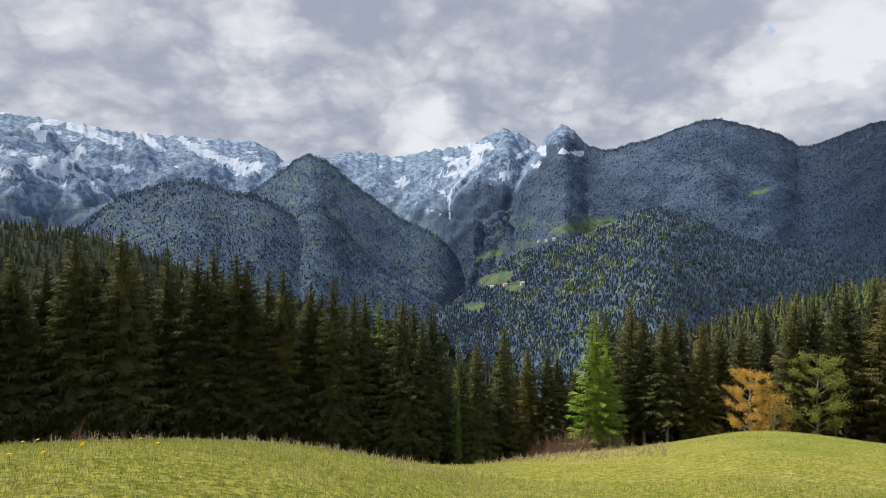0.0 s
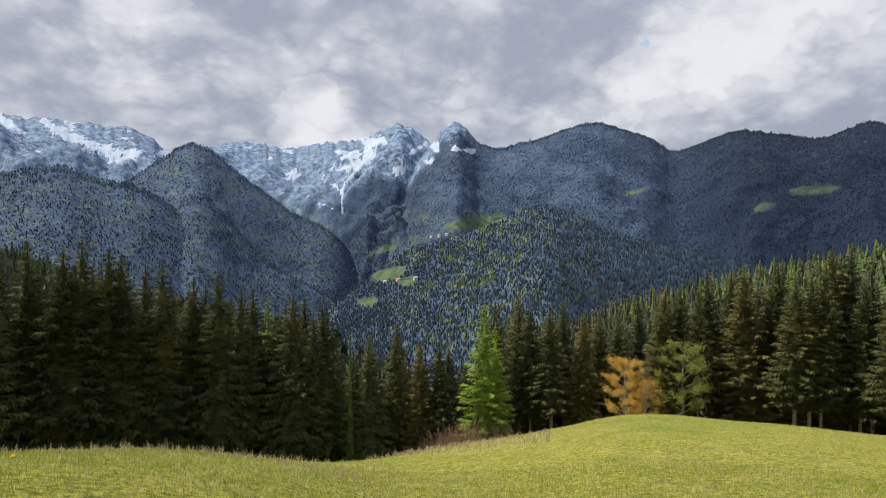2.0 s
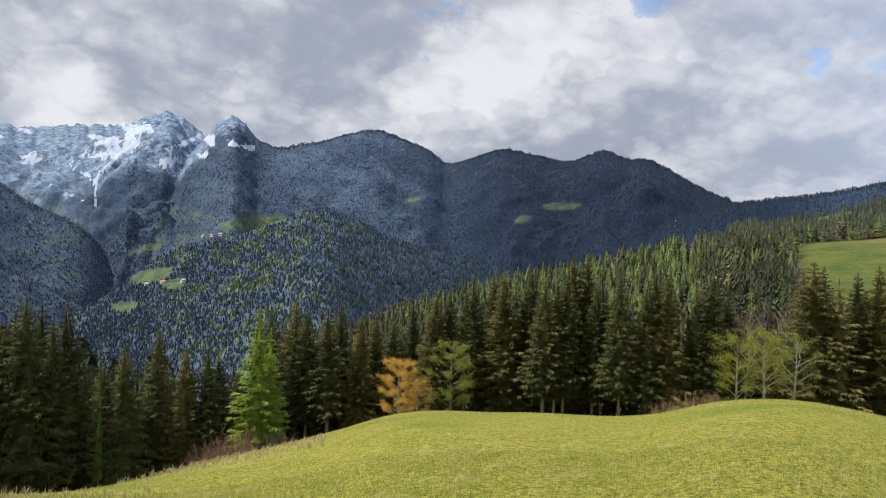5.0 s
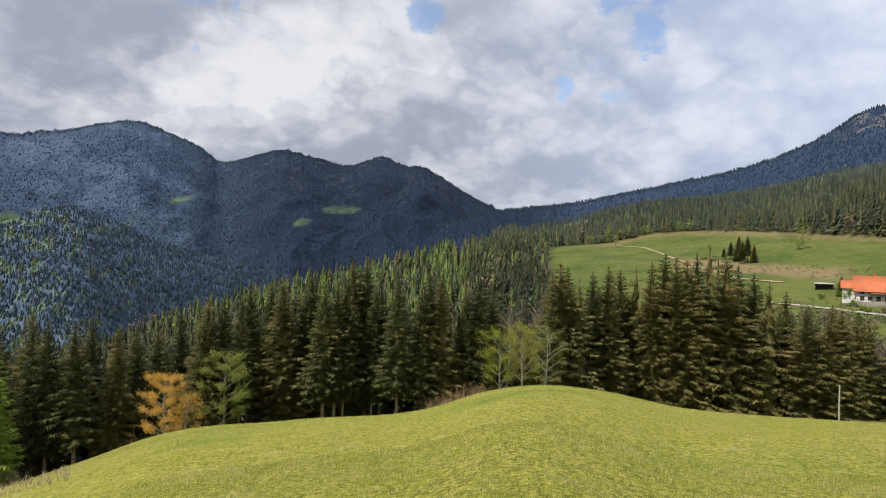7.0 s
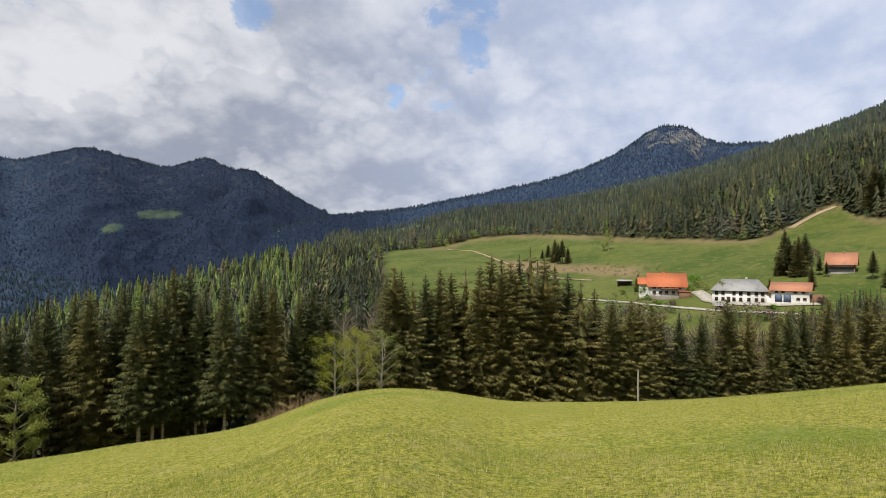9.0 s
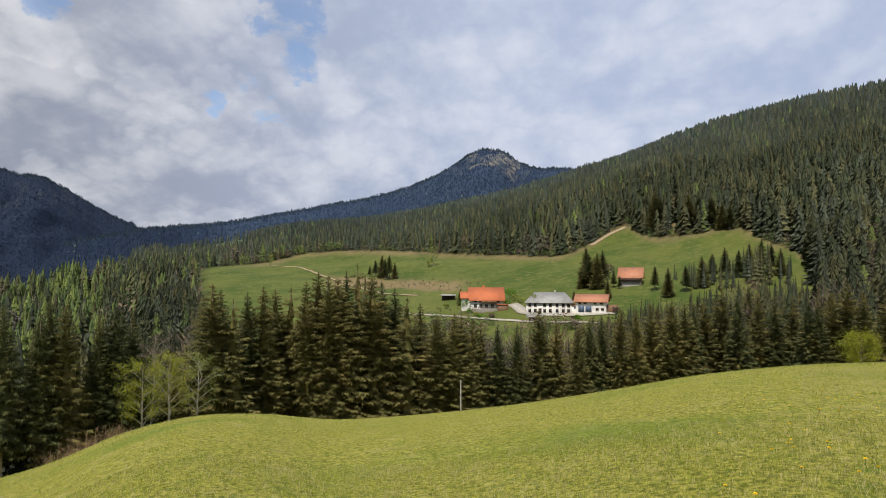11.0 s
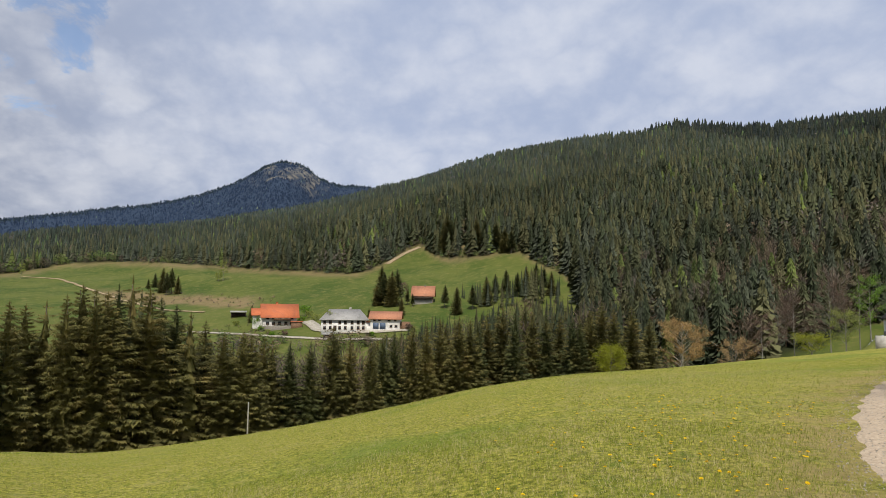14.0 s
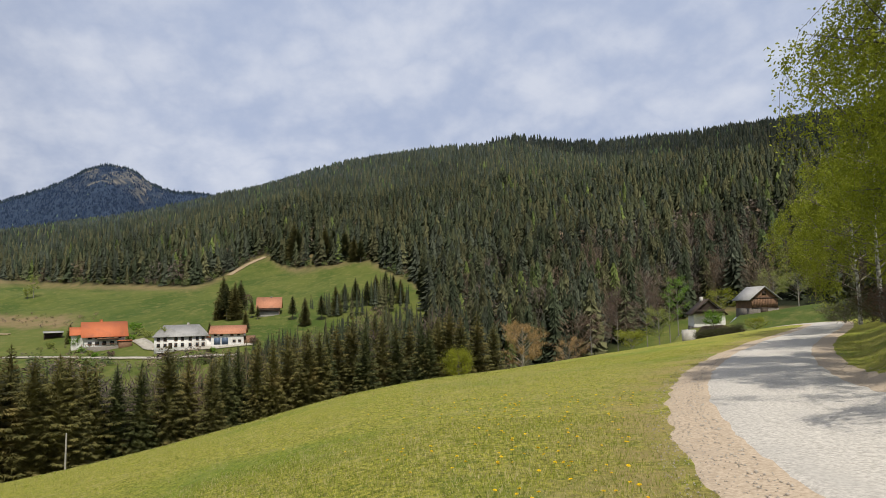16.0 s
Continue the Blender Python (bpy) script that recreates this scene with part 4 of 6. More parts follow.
# spruce tones mixed blue: haze is put into the tree colour
HAZED_SHADES = ((0.029, 0.047, 0.066), (0.036, 0.057, 0.074), (0.044, 0.066, 0.076))


def wood(name, label, spots, templates, g, mat=None):
    """Many trees in one mesh. spots: rows of x, y, z, height, width, template, r, g, b."""
    verts, cols = [], []
    spots = np.asarray(spots)
    for k, temp in enumerate(templates):
        rows = spots[spots[:, 5] == k]
        if not len(rows):
            continue
        a = g.uniform(0, 6.283, len(rows))[:, None]
        x = (temp[None, :, 0] * np.cos(a) - temp[None, :, 1] * np.sin(a)) * (rows[:, 3] * rows[:, 4])[:, None] + rows[:, 0:1]
        y = (temp[None, :, 0] * np.sin(a) + temp[None, :, 1] * np.cos(a)) * (rows[:, 3] * rows[:, 4])[:, None] + rows[:, 1:2]
        z = temp[None, :, 2] * rows[:, 3:4] + rows[:, 2:3] - 0.3
        verts.append(np.stack([x, y, z], -1).reshape(-1, 3))
        cols.append(np.repeat(rows[:, 6:9], len(temp), axis=0))
    v = np.concatenate(verts)
    ob = new(name, mesh_of(name, v, np.arange(len(v)).reshape(-1, 3), mat or WOOD, colour=np.concatenate(cols)))
    return tagged(ob, label, "woodland", kind="stuff")


def scattered(az0, az1, r0, r1, count, tall, g, keep=None, daz=0.3, rings=120, spread=True):
    """Headings, distances and heights of ground for trees, thick where they show from the camera."""
    azs, rs = np.arange(az0, az1, daz), np.geomspace(r0, r1, rings)
    A, R = np.meshgrid(azs, rs, indexing="ij")
    Z = land(A, R)
    grass, snow, rock = cover(A, R, Z)
    el = seen_angle(Z + 0.8 * tall, R)
    base = seen_angle(Z, R)
    run = np.maximum.accumulate(np.concatenate([np.full((len(azs), 1), -40.0), base[:, :-1]], 1), axis=1)
    step_el = np.concatenate([np.diff(base, axis=1), np.zeros((len(azs), 1))], 1)
    seen = np.clip(el - run, 0, np.maximum(step_el, 0.06))
    weight = seen * R ** 2 * np.clip(1 - 1.6 * grass, 0, 1) * np.clip(1 - snow, 0, 1) * np.clip(1 - 0.9 * rock, 0, 1)
    if keep is not None:
        weight = weight * keep(A, R, base)
    w = weight.ravel() / weight.sum()
    i = g.choice(len(w), count, p=w)
    a = A.ravel()[i] + g.uniform(-daz / 2, daz / 2, count)
    r = R.ravel()[i] * (r1 / r0) ** (g.uniform(-0.5, 0.5, count) / rings)
    z = land(a, r)
    gr, sn, ro = cover(a, r, z)
    ok = (gr < 0.4) & (sn < 0.5)
    return a[ok], r[ok], z[ok]


def shades(choice, table, g, vary=0.25):
    t = np.array(table)[choice]
    return t * g.uniform(1 - vary, 1 + vary, (len(t), 1))


def spot_rows(a, r, z, heights, widths, kinds, colours):
    return np.column_stack([r * np.sin(np.radians(a)), r * np.cos(np.radians(a)), z, heights, widths, kinds, colours])


g = np.random.default_rng(7)
# hillside behind the farms
a, r, z = scattered(53, 166, 178, 1500, 27000, 14, g)
n = len(a)
mixed = fbm(a / 3.0, r / 120, 3, 201)
is_larch = g.random(n) < 0.02 + 0.12 * step(mixed, 0.60, 0.7)
low = step(seen_angle(z, r), 4.5, 1.0)
is_bare = (~is_larch) & (g.random(n) < 0.45 * step(a, 123, 128) * (r < 330) + (0.03 + 0.22 * (1 - step(seen_angle(z, r), 0.5, 3.5))) * step(mixed, 0.3, 0.6))
# stands of several ages vary in tone; beyond the rib cloud shade is painted into the tint
patch_and_shade = (0.72 + 0.62 * fbm(a / 5.5, r / 170, 4, 203)) * (1 - 0.38 * step(r - along(a, (112, 1000), (120, 880), (130, 740), (142, 600), (160, 500)), 10, 60) * step(a, 112, 121))
tint = np.where(is_larch[:, None], shades(g.integers(0, 3, n), LARCH_SHADES, g) * 1.25, np.where(is_bare[:, None], shades(g.integers(0, 3, n), BARE_SHADES, g), shades(g.integers(0, 4, n), SPRUCE_SHADES, g) * patch_and_shade[:, None]))
# haze painted in: the tint turns bluer with distance
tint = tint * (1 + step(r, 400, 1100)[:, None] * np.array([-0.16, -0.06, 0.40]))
kinds = np.where(r < 300, np.where(is_bare, 11 + g.integers(0, 3, n), 7 + g.integers(0, 4, n)), np.where(is_bare, 4 + g.integers(0, 3, n), g.integers(0, 4, n) + 14 * (r < 560)))
tallness = g.uniform(0.66, 1.12, n) * (20 - 6.5 * step(r, 380, 700) + 1.5 * step(r, 900, 1150)) * np.where(is_bare, 0.8, 1.0)
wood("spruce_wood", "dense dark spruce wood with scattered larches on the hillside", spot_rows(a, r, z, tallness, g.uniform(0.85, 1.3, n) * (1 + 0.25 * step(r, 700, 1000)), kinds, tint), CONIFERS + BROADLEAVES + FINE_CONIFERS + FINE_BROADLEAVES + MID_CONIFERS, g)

# paler larch wood on the slope beyond the edge, and the wooded ridge at the other end
a, r, z = scattered(10, 70, 108, 640, 4200, 20, g, keep=lambda A, R, E: (R < 620) * 1.0)
n = len(a)
is_larch = g.random(n) < 0.60 * step(a, 18, 40) * step(r, 150, 260)
is_bare = (~is_larch) & (g.random(n) < 0.08)
tint = np.where(is_larch[:, None], shades(g.integers(0, 3, n), LARCH_SHADES, g) * 1.3, np.where(is_bare[:, None], shades(g.integers(0, 3, n), BARE_SHADES, g), shades(g.integers(0, 4, n), SPRUCE_SHADES, g)))
kinds = np.where(r < 230, np.where(is_bare, 11 + g.integers(0, 3, n), 7 + g.integers(0, 4, n)), np.where(is_bare, 4 + g.integers(0, 3, n), g.integers(0, 4, n)))
wood("larch_wood", "mixed wood of pale larches and dark spruces", spot_rows(a, r, z, g.uniform(12, 19, n), g.uniform(1.0, 1.35, n), kinds, tint), CONIFERS + BROADLEAVES + FINE_CONIFERS + FINE_BROADLEAVES, g)
a, r, z = scattered(-52, -8, 150, 960, 4200, 12, g)
n = len(a)
tint = np.where((g.random(n) < 0.12)[:, None], shades(g.integers(0, 3, n), LARCH_SHADES, g), shades(g.integers(0, 4, n), SPRUCE_SHADES, g))
wood("spruce_wood", "dark spruce wood on a low ridge", spot_rows(a, r, z, g.uniform(9, 15, n), g.uniform(0.9, 1.25, n), g.integers(0, 4, n), tint), CONIFERS, g)

# the spur across the valley, and thin fringes of trees along the far crests
a, r, z = scattered(-3, 42, 1000, 2150, 20000, 9, g, keep=lambda A, R, E: (R < 2100) * 1.0, daz=0.2, rings=130)
n = len(a)
beech, larch = species_and_light(a, r, z)
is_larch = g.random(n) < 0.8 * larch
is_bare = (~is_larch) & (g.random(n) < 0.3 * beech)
# bluish greys and blue spruce carry the haze in the tint
tint = np.where(is_larch[:, None], shades(g.integers(0, 3, n), LARCH_SHADES, g), np.where(is_bare[:, None], shades(g.integers(0, 3, n), ((0.062, 0.068, 0.076), (0.072, 0.072, 0.074), (0.056, 0.064, 0.076)), g), shades(g.integers(0, 3, n), HAZED_SHADES, g, 0.2)))
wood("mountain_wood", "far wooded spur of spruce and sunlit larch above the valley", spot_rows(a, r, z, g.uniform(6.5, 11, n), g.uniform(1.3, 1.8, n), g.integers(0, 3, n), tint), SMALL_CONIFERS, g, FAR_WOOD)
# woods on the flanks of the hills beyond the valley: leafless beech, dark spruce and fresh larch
# these three tables hold the distance haze as blue in their colours
HAZED_BEECH = ((0.130, 0.160, 0.215), (0.155, 0.178, 0.225), (0.150, 0.165, 0.198))
HAZED_LARCH = ((0.130, 0.185, 0.140), (0.155, 0.210, 0.145), (0.115, 0.165, 0.135))
HAZED_SPRUCE = ((0.021, 0.037, 0.075), (0.026, 0.043, 0.083), (0.031, 0.049, 0.088))
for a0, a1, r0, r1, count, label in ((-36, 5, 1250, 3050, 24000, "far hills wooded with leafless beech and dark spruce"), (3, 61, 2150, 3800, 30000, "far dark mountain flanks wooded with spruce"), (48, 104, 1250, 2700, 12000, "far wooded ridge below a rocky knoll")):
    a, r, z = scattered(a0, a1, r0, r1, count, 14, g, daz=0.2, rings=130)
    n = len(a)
    beech, larch = species_and_light(a, r, z)
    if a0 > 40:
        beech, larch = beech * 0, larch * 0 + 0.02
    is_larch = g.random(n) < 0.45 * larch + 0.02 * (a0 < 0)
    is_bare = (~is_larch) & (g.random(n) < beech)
    # spruces towards the right darkened in their tint for cloud shade
    tint = np.where(is_larch[:, None], shades(g.integers(0, 3, n), HAZED_LARCH, g), np.where(is_bare[:, None], shades(g.integers(0, 3, n), HAZED_BEECH, g), shades(g.integers(0, 3, n), HAZED_SPRUCE, g, 0.15) * ((0.75 + 0.6 * fbm(a / 2.2, r / 260, 4, 207)) * (1 - 0.42 * step(a, 24, 44) * (a0 == 3)))[:, None]))
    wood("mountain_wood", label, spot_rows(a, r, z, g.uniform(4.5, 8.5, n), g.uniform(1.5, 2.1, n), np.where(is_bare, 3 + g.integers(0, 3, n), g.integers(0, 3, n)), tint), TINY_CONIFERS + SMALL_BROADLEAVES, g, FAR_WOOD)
rows = []
for name, dist, fall, rough, line in RANGES:
    if name not in ("horn_ridge", "cone_hill", "round_hill", "rock_knoll"):
        continue
    lo, hi = line[0][0], line[-1][0]
    a = g.uniform(max(lo, 13.5 if name == "horn_ridge" else lo), hi, int(55 * (hi - lo)))
    rr = np.linspace(0.965, 1.035, 29)
    A, R = np.meshgrid(a, dist * rr, indexing="ij")
    best = np.argmax(seen_angle(land(A, R), R), axis=1)
    r = dist * rr[best] - g.uniform(-6, 45, len(a))
    beech, larch = species_and_light(a, r, land(a, r))
    # blue haze tones again, made paler by the beech share
    tint = shades(g.integers(0, 3, len(a)), HAZED_SHADES, g, 0.2) * (0.8 + 1.5 * beech)[:, None]
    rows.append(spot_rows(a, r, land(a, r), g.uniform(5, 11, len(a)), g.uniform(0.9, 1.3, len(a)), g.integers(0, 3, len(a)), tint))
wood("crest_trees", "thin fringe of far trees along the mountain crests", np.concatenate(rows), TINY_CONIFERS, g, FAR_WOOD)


def where_seen(az, el, r0=170.0, r1=700.0):
    """Distance at which the ground shows under that angle."""
    rs = np.linspace(r0, r1, 240)
    e = seen_angle(land(np.full(240, az), rs), rs)
    return float(rs[int(np.argmin(np.abs(e - el)))])



# dip between the meadow and the farms: spruces and leafless trees below the view to the houses
dip_el = lambda a: np.interp(a, (60, 70, 78, 84, 88, 93, 97, 100, 104, 108, 112, 117, 121, 127), (-3.0, -2.2, -3.3, -3.9, -4.1, -3.9, -2.5, -1.4, -0.6, 0.4, 0.8, 0.2, -0.8, -2.4))
n = 460
BOUGHED = [spruce_crown(60 + k, 24.0, 0.06, 4.0 + 0.3 * k, 17, 6, 2, 1.1)[0] / 24.0 for k in range(4)]
back = np.array(second_row)
m = len(back)
wood("spruce_wood", "second row of tall dark spruces behind the wood's edge", spot_rows(back[:, 0], back[:, 1], land(back[:, 0], back[:, 1]), back[:, 2], g.uniform(0.85, 1.1, m), g.integers(0, 4, m), shades(g.integers(0, 4, m), SPRUCE_SHADES, g)), BOUGHED, g)
a = np.where(g.random(n) < 0.45, g.uniform(58, 127, n), np.where(g.random(n) < 0.4, g.uniform(76, 99, n), g.uniform(95, 120, n)))
r = tree_ring(a) + g.uniform(6, 62, n) * (1 + 0.9 * step(a, 96, 104))
z = land(a, r)
top = dip_el(a) - g.random(n) ** 1.3 * (2.8 + 2.0 * step(a, 96, 104))
h = np.clip(r * tan(top) + EYE - z, 4, 25)
is_bare = g.random(n) < 0.16 + 0.45 * np.exp(-((a - 89.5) / 3.0) ** 2)
tint = np.where(is_bare[:, None], shades(g.integers(0, 3, n), BARE_SHADES, g) * 0.85, shades(g.integers(0, 4, n), SPRUCE_SHADES, g))
wood("mixed_wood", "mixed wood of spruces and leafless trees in the hollow", spot_rows(a, r, z, h, g.uniform(0.9, 1.3, n), np.where(is_bare, 4 + g.integers(0, 3, n), g.integers(0, 4, n)), tint), BOUGHED + FINE_BROADLEAVES, g)
for k in range(62):
    q = float(g.uniform(72, 99) if k % 5 < 2 else g.uniform(95, 121))
    rr = float(tree_ring(np.array([q]))[0] + g.uniform(5, 60) * (1 + 0.9 * step(q, 96, 104)))
    hh = height_for(q, rr, float(dip_el(q)) - float(g.random()) ** 1.2 * (2.4 + 1.8 * float(step(q, 96, 104))) - 0.1)
    if hh > 5:
        stood((TALL + FULL + FULL)[k % 9], q, rr, min(hh, 26), float(g.uniform(0.9, 1.2)), "spruces in the hollow below the farms", rng)
copse = [(q, where_seen(q, e)) for q, e in zip(g.uniform(102.5, 111.5, 46), g.uniform(-0.8, 0.8, 46))]
a, r = np.array([c[0] for c in copse]), np.array([c[1] for c in copse])
h = np.clip(r * tan(np.interp(a, (102, 105, 108, 110, 112), (1.2, 2.2, 3.2, 3.4, 2.2)) - g.uniform(0, 1.2, 46)) + EYE - land(a, r), 5, 20)
wood("spruce_copse", "dark copse of spruces at the foot of the pasture", spot_rows(a, r, land(a, r), h, g.uniform(0.8, 1.1, 46), g.integers(0, 4, 46), shades(g.integers(0, 4, 46), SPRUCE_SHADES, g)), BOUGHED, g)
# deep green skirts of the wood below the first rows
n = 420
a = g.uniform(-44, 60, n)
r = tree_ring(a) + g.uniform(14, 60, n)
z = land(a, r)
h = np.clip(r * tan(np.interp(a, tops_az, tops_el) - g.uniform(2.2, 6.0, n)) + EYE - z, 5, 26)
tint = shades(g.integers(0, 4, n), SPRUCE_SHADES, g)
wood("spruce_wood", "dark spruces deep in the wood behind the edge", spot_rows(a, r, z, h, g.uniform(0.9, 1.2, n), g.integers(0, 4, n), tint), FINE_CONIFERS, g)


# ---- broadleaved trees ----
def limbs(rng, height, spread, count, start=0.3, rise=0.9, radius=0.12, bend=0.25, taper=0.0):
    """Trunk and forked limbs: stems for tube(), and twig ends to hang leaves on."""
    stems, ends = [], []
    trunk = [(rng.uniform(-0.02, 0.02) * height * k / 5, rng.uniform(-0.02, 0.02) * height * k / 5, height * 0.92 * k / 5 - 0.4 * (k == 0)) for k in range(6)]
    stems.append((trunk, [radius * (1.2 - 1.08 * k / 5) for k in range(6)], 8))
    for i in range(count):
        t = start + (0.95 - start) * (i + rng.random()) / count
        z = height * 0.92 * t
        a = i * 2.4 + rng.uniform(-0.5, 0.5)
        n = spread * (0.55 + 0.6 * math.sin(math.pi * min(1, (t - start) / (1 - start) * 0.8 + 0.2))) * rng.uniform(0.75, 1.1)
        n *= 1 + 0.12 * taper - taper * max(0.0, t - 0.42)
        up = rise * n * rng.uniform(0.6, 1.1)
        base = Vector((0, 0, z))
        mid = base + Vector((math.cos(a), math.sin(a), 0)) * n * 0.5 + Vector((0, 0, up * 0.6))
        end = base + Vector((math.cos(a + bend), math.sin(a + bend), 0)) * n + Vector((0, 0, up))
        rb = radius * 0.45 * (1.1 - t)
        stems.append(([base, mid, end], [rb + 0.012, rb * 0.6 + 0.008, 0.006], 5))
        for j in range(5):
            s = rng.uniform(0.35, 1.0)
            p = base.lerp(mid, s * 2) if s < 0.5 else mid.lerp(end, s * 2 - 1)
            b = a + rng.uniform(-1.3, 1.3)
            q = p + Vector((math.cos(b), math.sin(b), rng.uniform(-0.1, 0.9))) * n * rng.uniform(0.2, 0.45)
            stems.append(([p, q], [0.014 + rb * 0.2, 0.004], 4))
            ends.append((p, q))
        ends.append((mid, end))
    ends.append((Vector(trunk[4]), Vector(trunk[5])))
    return stems, ends


def leaf_cloud(g, ends, count, size, scatter, hang=0.0):
    """Small leaves, each a bent diamond, along and round the twig ends."""
    pick = g.integers(0, len(ends), count)
    p = np.array([tuple(e[0]) for e in ends])[pick]
    q = np.array([tuple(e[1]) for e in ends])[pick]
    t = g.uniform(0.15, 1.12, count)[:, None]
    c = p + (q - p) * t + g.normal(0, scatter, (count, 3)) * (0.35 + 0.65 * t)
    c[:, 2] -= hang * g.random(count)
    u = g.normal(0, 1, (count, 3))
    u /= np.linalg.norm(u, axis=1)[:, None]
    w = np.cross(u, g.normal(0, 1, (count, 3)))
    w /= np.linalg.norm(w, axis=1)[:, None]
    s = size * g.uniform(0.6, 1.3, (count, 1))
    v = np.stack([c - u * s, c + w * s * 0.55, c + u * s, c - w * s * 0.55], 1).reshape(-1, 3)
    return v, np.arange(len(v)).reshape(-1, 4)


def broadleaf(name, seed, az, r, height, spread, count, size, leaf, bark, label, category="tree", start=0.25, rise=0.8, limbs_n=14, scatter=0.25, radius=0.12, group="", turn=0.0, hang=0.0, sink=0.2):
    rnd = random.Random(seed)
    gg = np.random.default_rng(seed)
    root = empty(name, Matrix.Translation(place(az, r) - Vector((0, 0, sink))) @ pose(0, 0, 0, 0, 0, turn))
    stems, ends = limbs(rnd, height, spread, limbs_n, start, rise, radius)
    under("trunk", mesh_of("trunk", *tubes([tube(*s) for s in stems[:1]]), bark, smooth=True), root)
    under("branchwork", mesh_of("branchwork", *tubes([tube(*s) for s in stems[1:]]), bark, smooth=True), root)
    if count:
        v, f = leaf_cloud(gg, ends, count, size, scatter, hang)
        under("crown", mesh_of("crown", v, f, leaf), root)
    tagged(root, label, category, group)
    return root


ORANGE = leaf_material("orange_spring_leaves", (0.46, 0.25, 0.045), (0.72, 0.48, 0.12), 0.35)
SPRING = leaf_material("young_green_leaves", (0.17, 0.21, 0.045), (0.36, 0.39, 0.11), 0.35)
YELLOWISH = leaf_material("yellow_green_leaves", (0.20, 0.22, 0.020), (0.36, 0.38, 0.05), 0.4)
LIME = leaf_material("lime_green_leaves", (0.10, 0.20, 0.020), (0.19, 0.33, 0.04), 0.35)
TWIGS = leaf_material("leafless_twigs", (0.10, 0.065, 0.050), (0.20, 0.14, 0.10), 0.05)
RUST = leaf_material("rust_brown_buds", (0.28, 0.18, 0.075), (0.47, 0.32, 0.15), 0.15)
GREYBARK = grain_material("pale_grey_bark", (0.16, 0.15, 0.13), (0.34, 0.32, 0.28), 5.0, 0.9, 0.1, 0.01)


def tall_at(az, r, el):
    return height_for(az, r, el)


broadleaf("orange_tree", 3, 26.6, 56.0, tall_at(26.6, 56, -10.2), 1.6, 9500, 0.060, ORANGE, GREYBARK, "small bushy tree with orange spring leaves", start=0.03, rise=0.7, limbs_n=26, scatter=0.17)
broadleaf("orange_tree", 4, 28.3, 57.0, tall_at(28.3, 57, -12.0), 1.2, 3200, 0.055, ORANGE, GREYBARK, "low orange-leaved shrub beside the bushy tree", start=0.08, rise=0.6, limbs_n=16, scatter=0.3)
broadleaf("deciduous_tree", 5, 31.4, 60.0, tall_at(31.4, 60, -8.3), 1.9, 13000, 0.078, SPRING, GREYBARK, "round young-leaved green tree in front of spruces", start=0.16, rise=0.65, limbs_n=26, scatter=0.19)
broadleaf("deciduous_tree", 6, 56.2, 64.0, tall_at(56.2, 64, -6.3), 2.0, 4600, 0.065, YELLOWISH, GREYBARK, "young tree with yellow-green leaves on the knoll", limbs_n=18, scatter=0.28)
broadleaf("deciduous_tree", 7, 58.2, 66.0, tall_at(58.2, 66, -5.4), 2.1, 4200, 0.065, YELLOWISH, GREYBARK, "young tree with yellow-green leaves on the knoll", limbs_n=18, scatter=0.3)
broadleaf("deciduous_tree", 8, 60.4, 67.0, tall_at(60.4, 67, -5.7), 2.0, 2600, 0.06, SPRING, GREYBARK, "thin young tree with sparse pale leaves", limbs_n=18, scatter=0.3)
broadleaf("bare_tree", 9, 56.9, 74.0, tall_at(56.9, 74, -4.2), 2.6, 6000, 0.05, TWIGS, GREYBARK, "leafless reddish-grey tree between spruces", limbs_n=22, scatter=0.35)
broadleaf("bush", 10, 116.0, 58.0, 2.9, 1.1, 6500, 0.055, YELLOWISH, BARK_DARK, "round lime-green bush below the brow of the meadow", "bush", start=0.05, rise=0.8, limbs_n=20, scatter=0.25, radius=0.05)
broadleaf("bare_tree", 11, 121.9, 62.0, 4.7, 1.7, 9000, 0.055, RUST, GREYBARK, "broad rust-brown tree just coming into bud", start=0.10, rise=0.75, limbs_n=28, scatter=0.16)
for k, (az, r, el, sp, mat, lab) in enumerate(((128.0, 150, -0.6, 2.6, TWIGS, "leafless grey tree beside the wood"), (130.3, 155, 0.8, 3.0, TWIGS, "leafless grey tree beside the wood"), (132.8, 160, 2.6, 3.2, TWIGS, "leafless grey tree beside the wood"), (134.7, 165, 3.1, 3.2, TWIGS, "leafless grey tree beside the wood"), (133.8, 140, -0.4, 2.6, SPRING, "young green tree near the cottage"), (135.4, 150, 2.6, 2.6, LIME, "fresh green tree near the cottage"), (131.5, 130, -2.6, 2.4, YELLOWISH, "pale shrub near the cottage"), (126.0, 140, -3.0, 3.2, RUST, "reddish leafless shrub at the wood"), (144.6, 180, 2.5, 4.2, SPRING, "pale green tree above the barn"), (142.9, 185, 2.6, 4.0, SPRING, "pale green tree above the barn"), (138.9, 150, 0.9, 3.0, YELLOWISH, "yellow-green tree behind the cottage"))):
    broadleaf("deciduous_tree" if mat is not TWIGS else "bare_tree", 60 + k, az, r, max(3.0, tall_at(az, r, el)), sp, 3600, 0.10, mat, GREYBARK, lab, limbs_n=18, scatter=0.4)


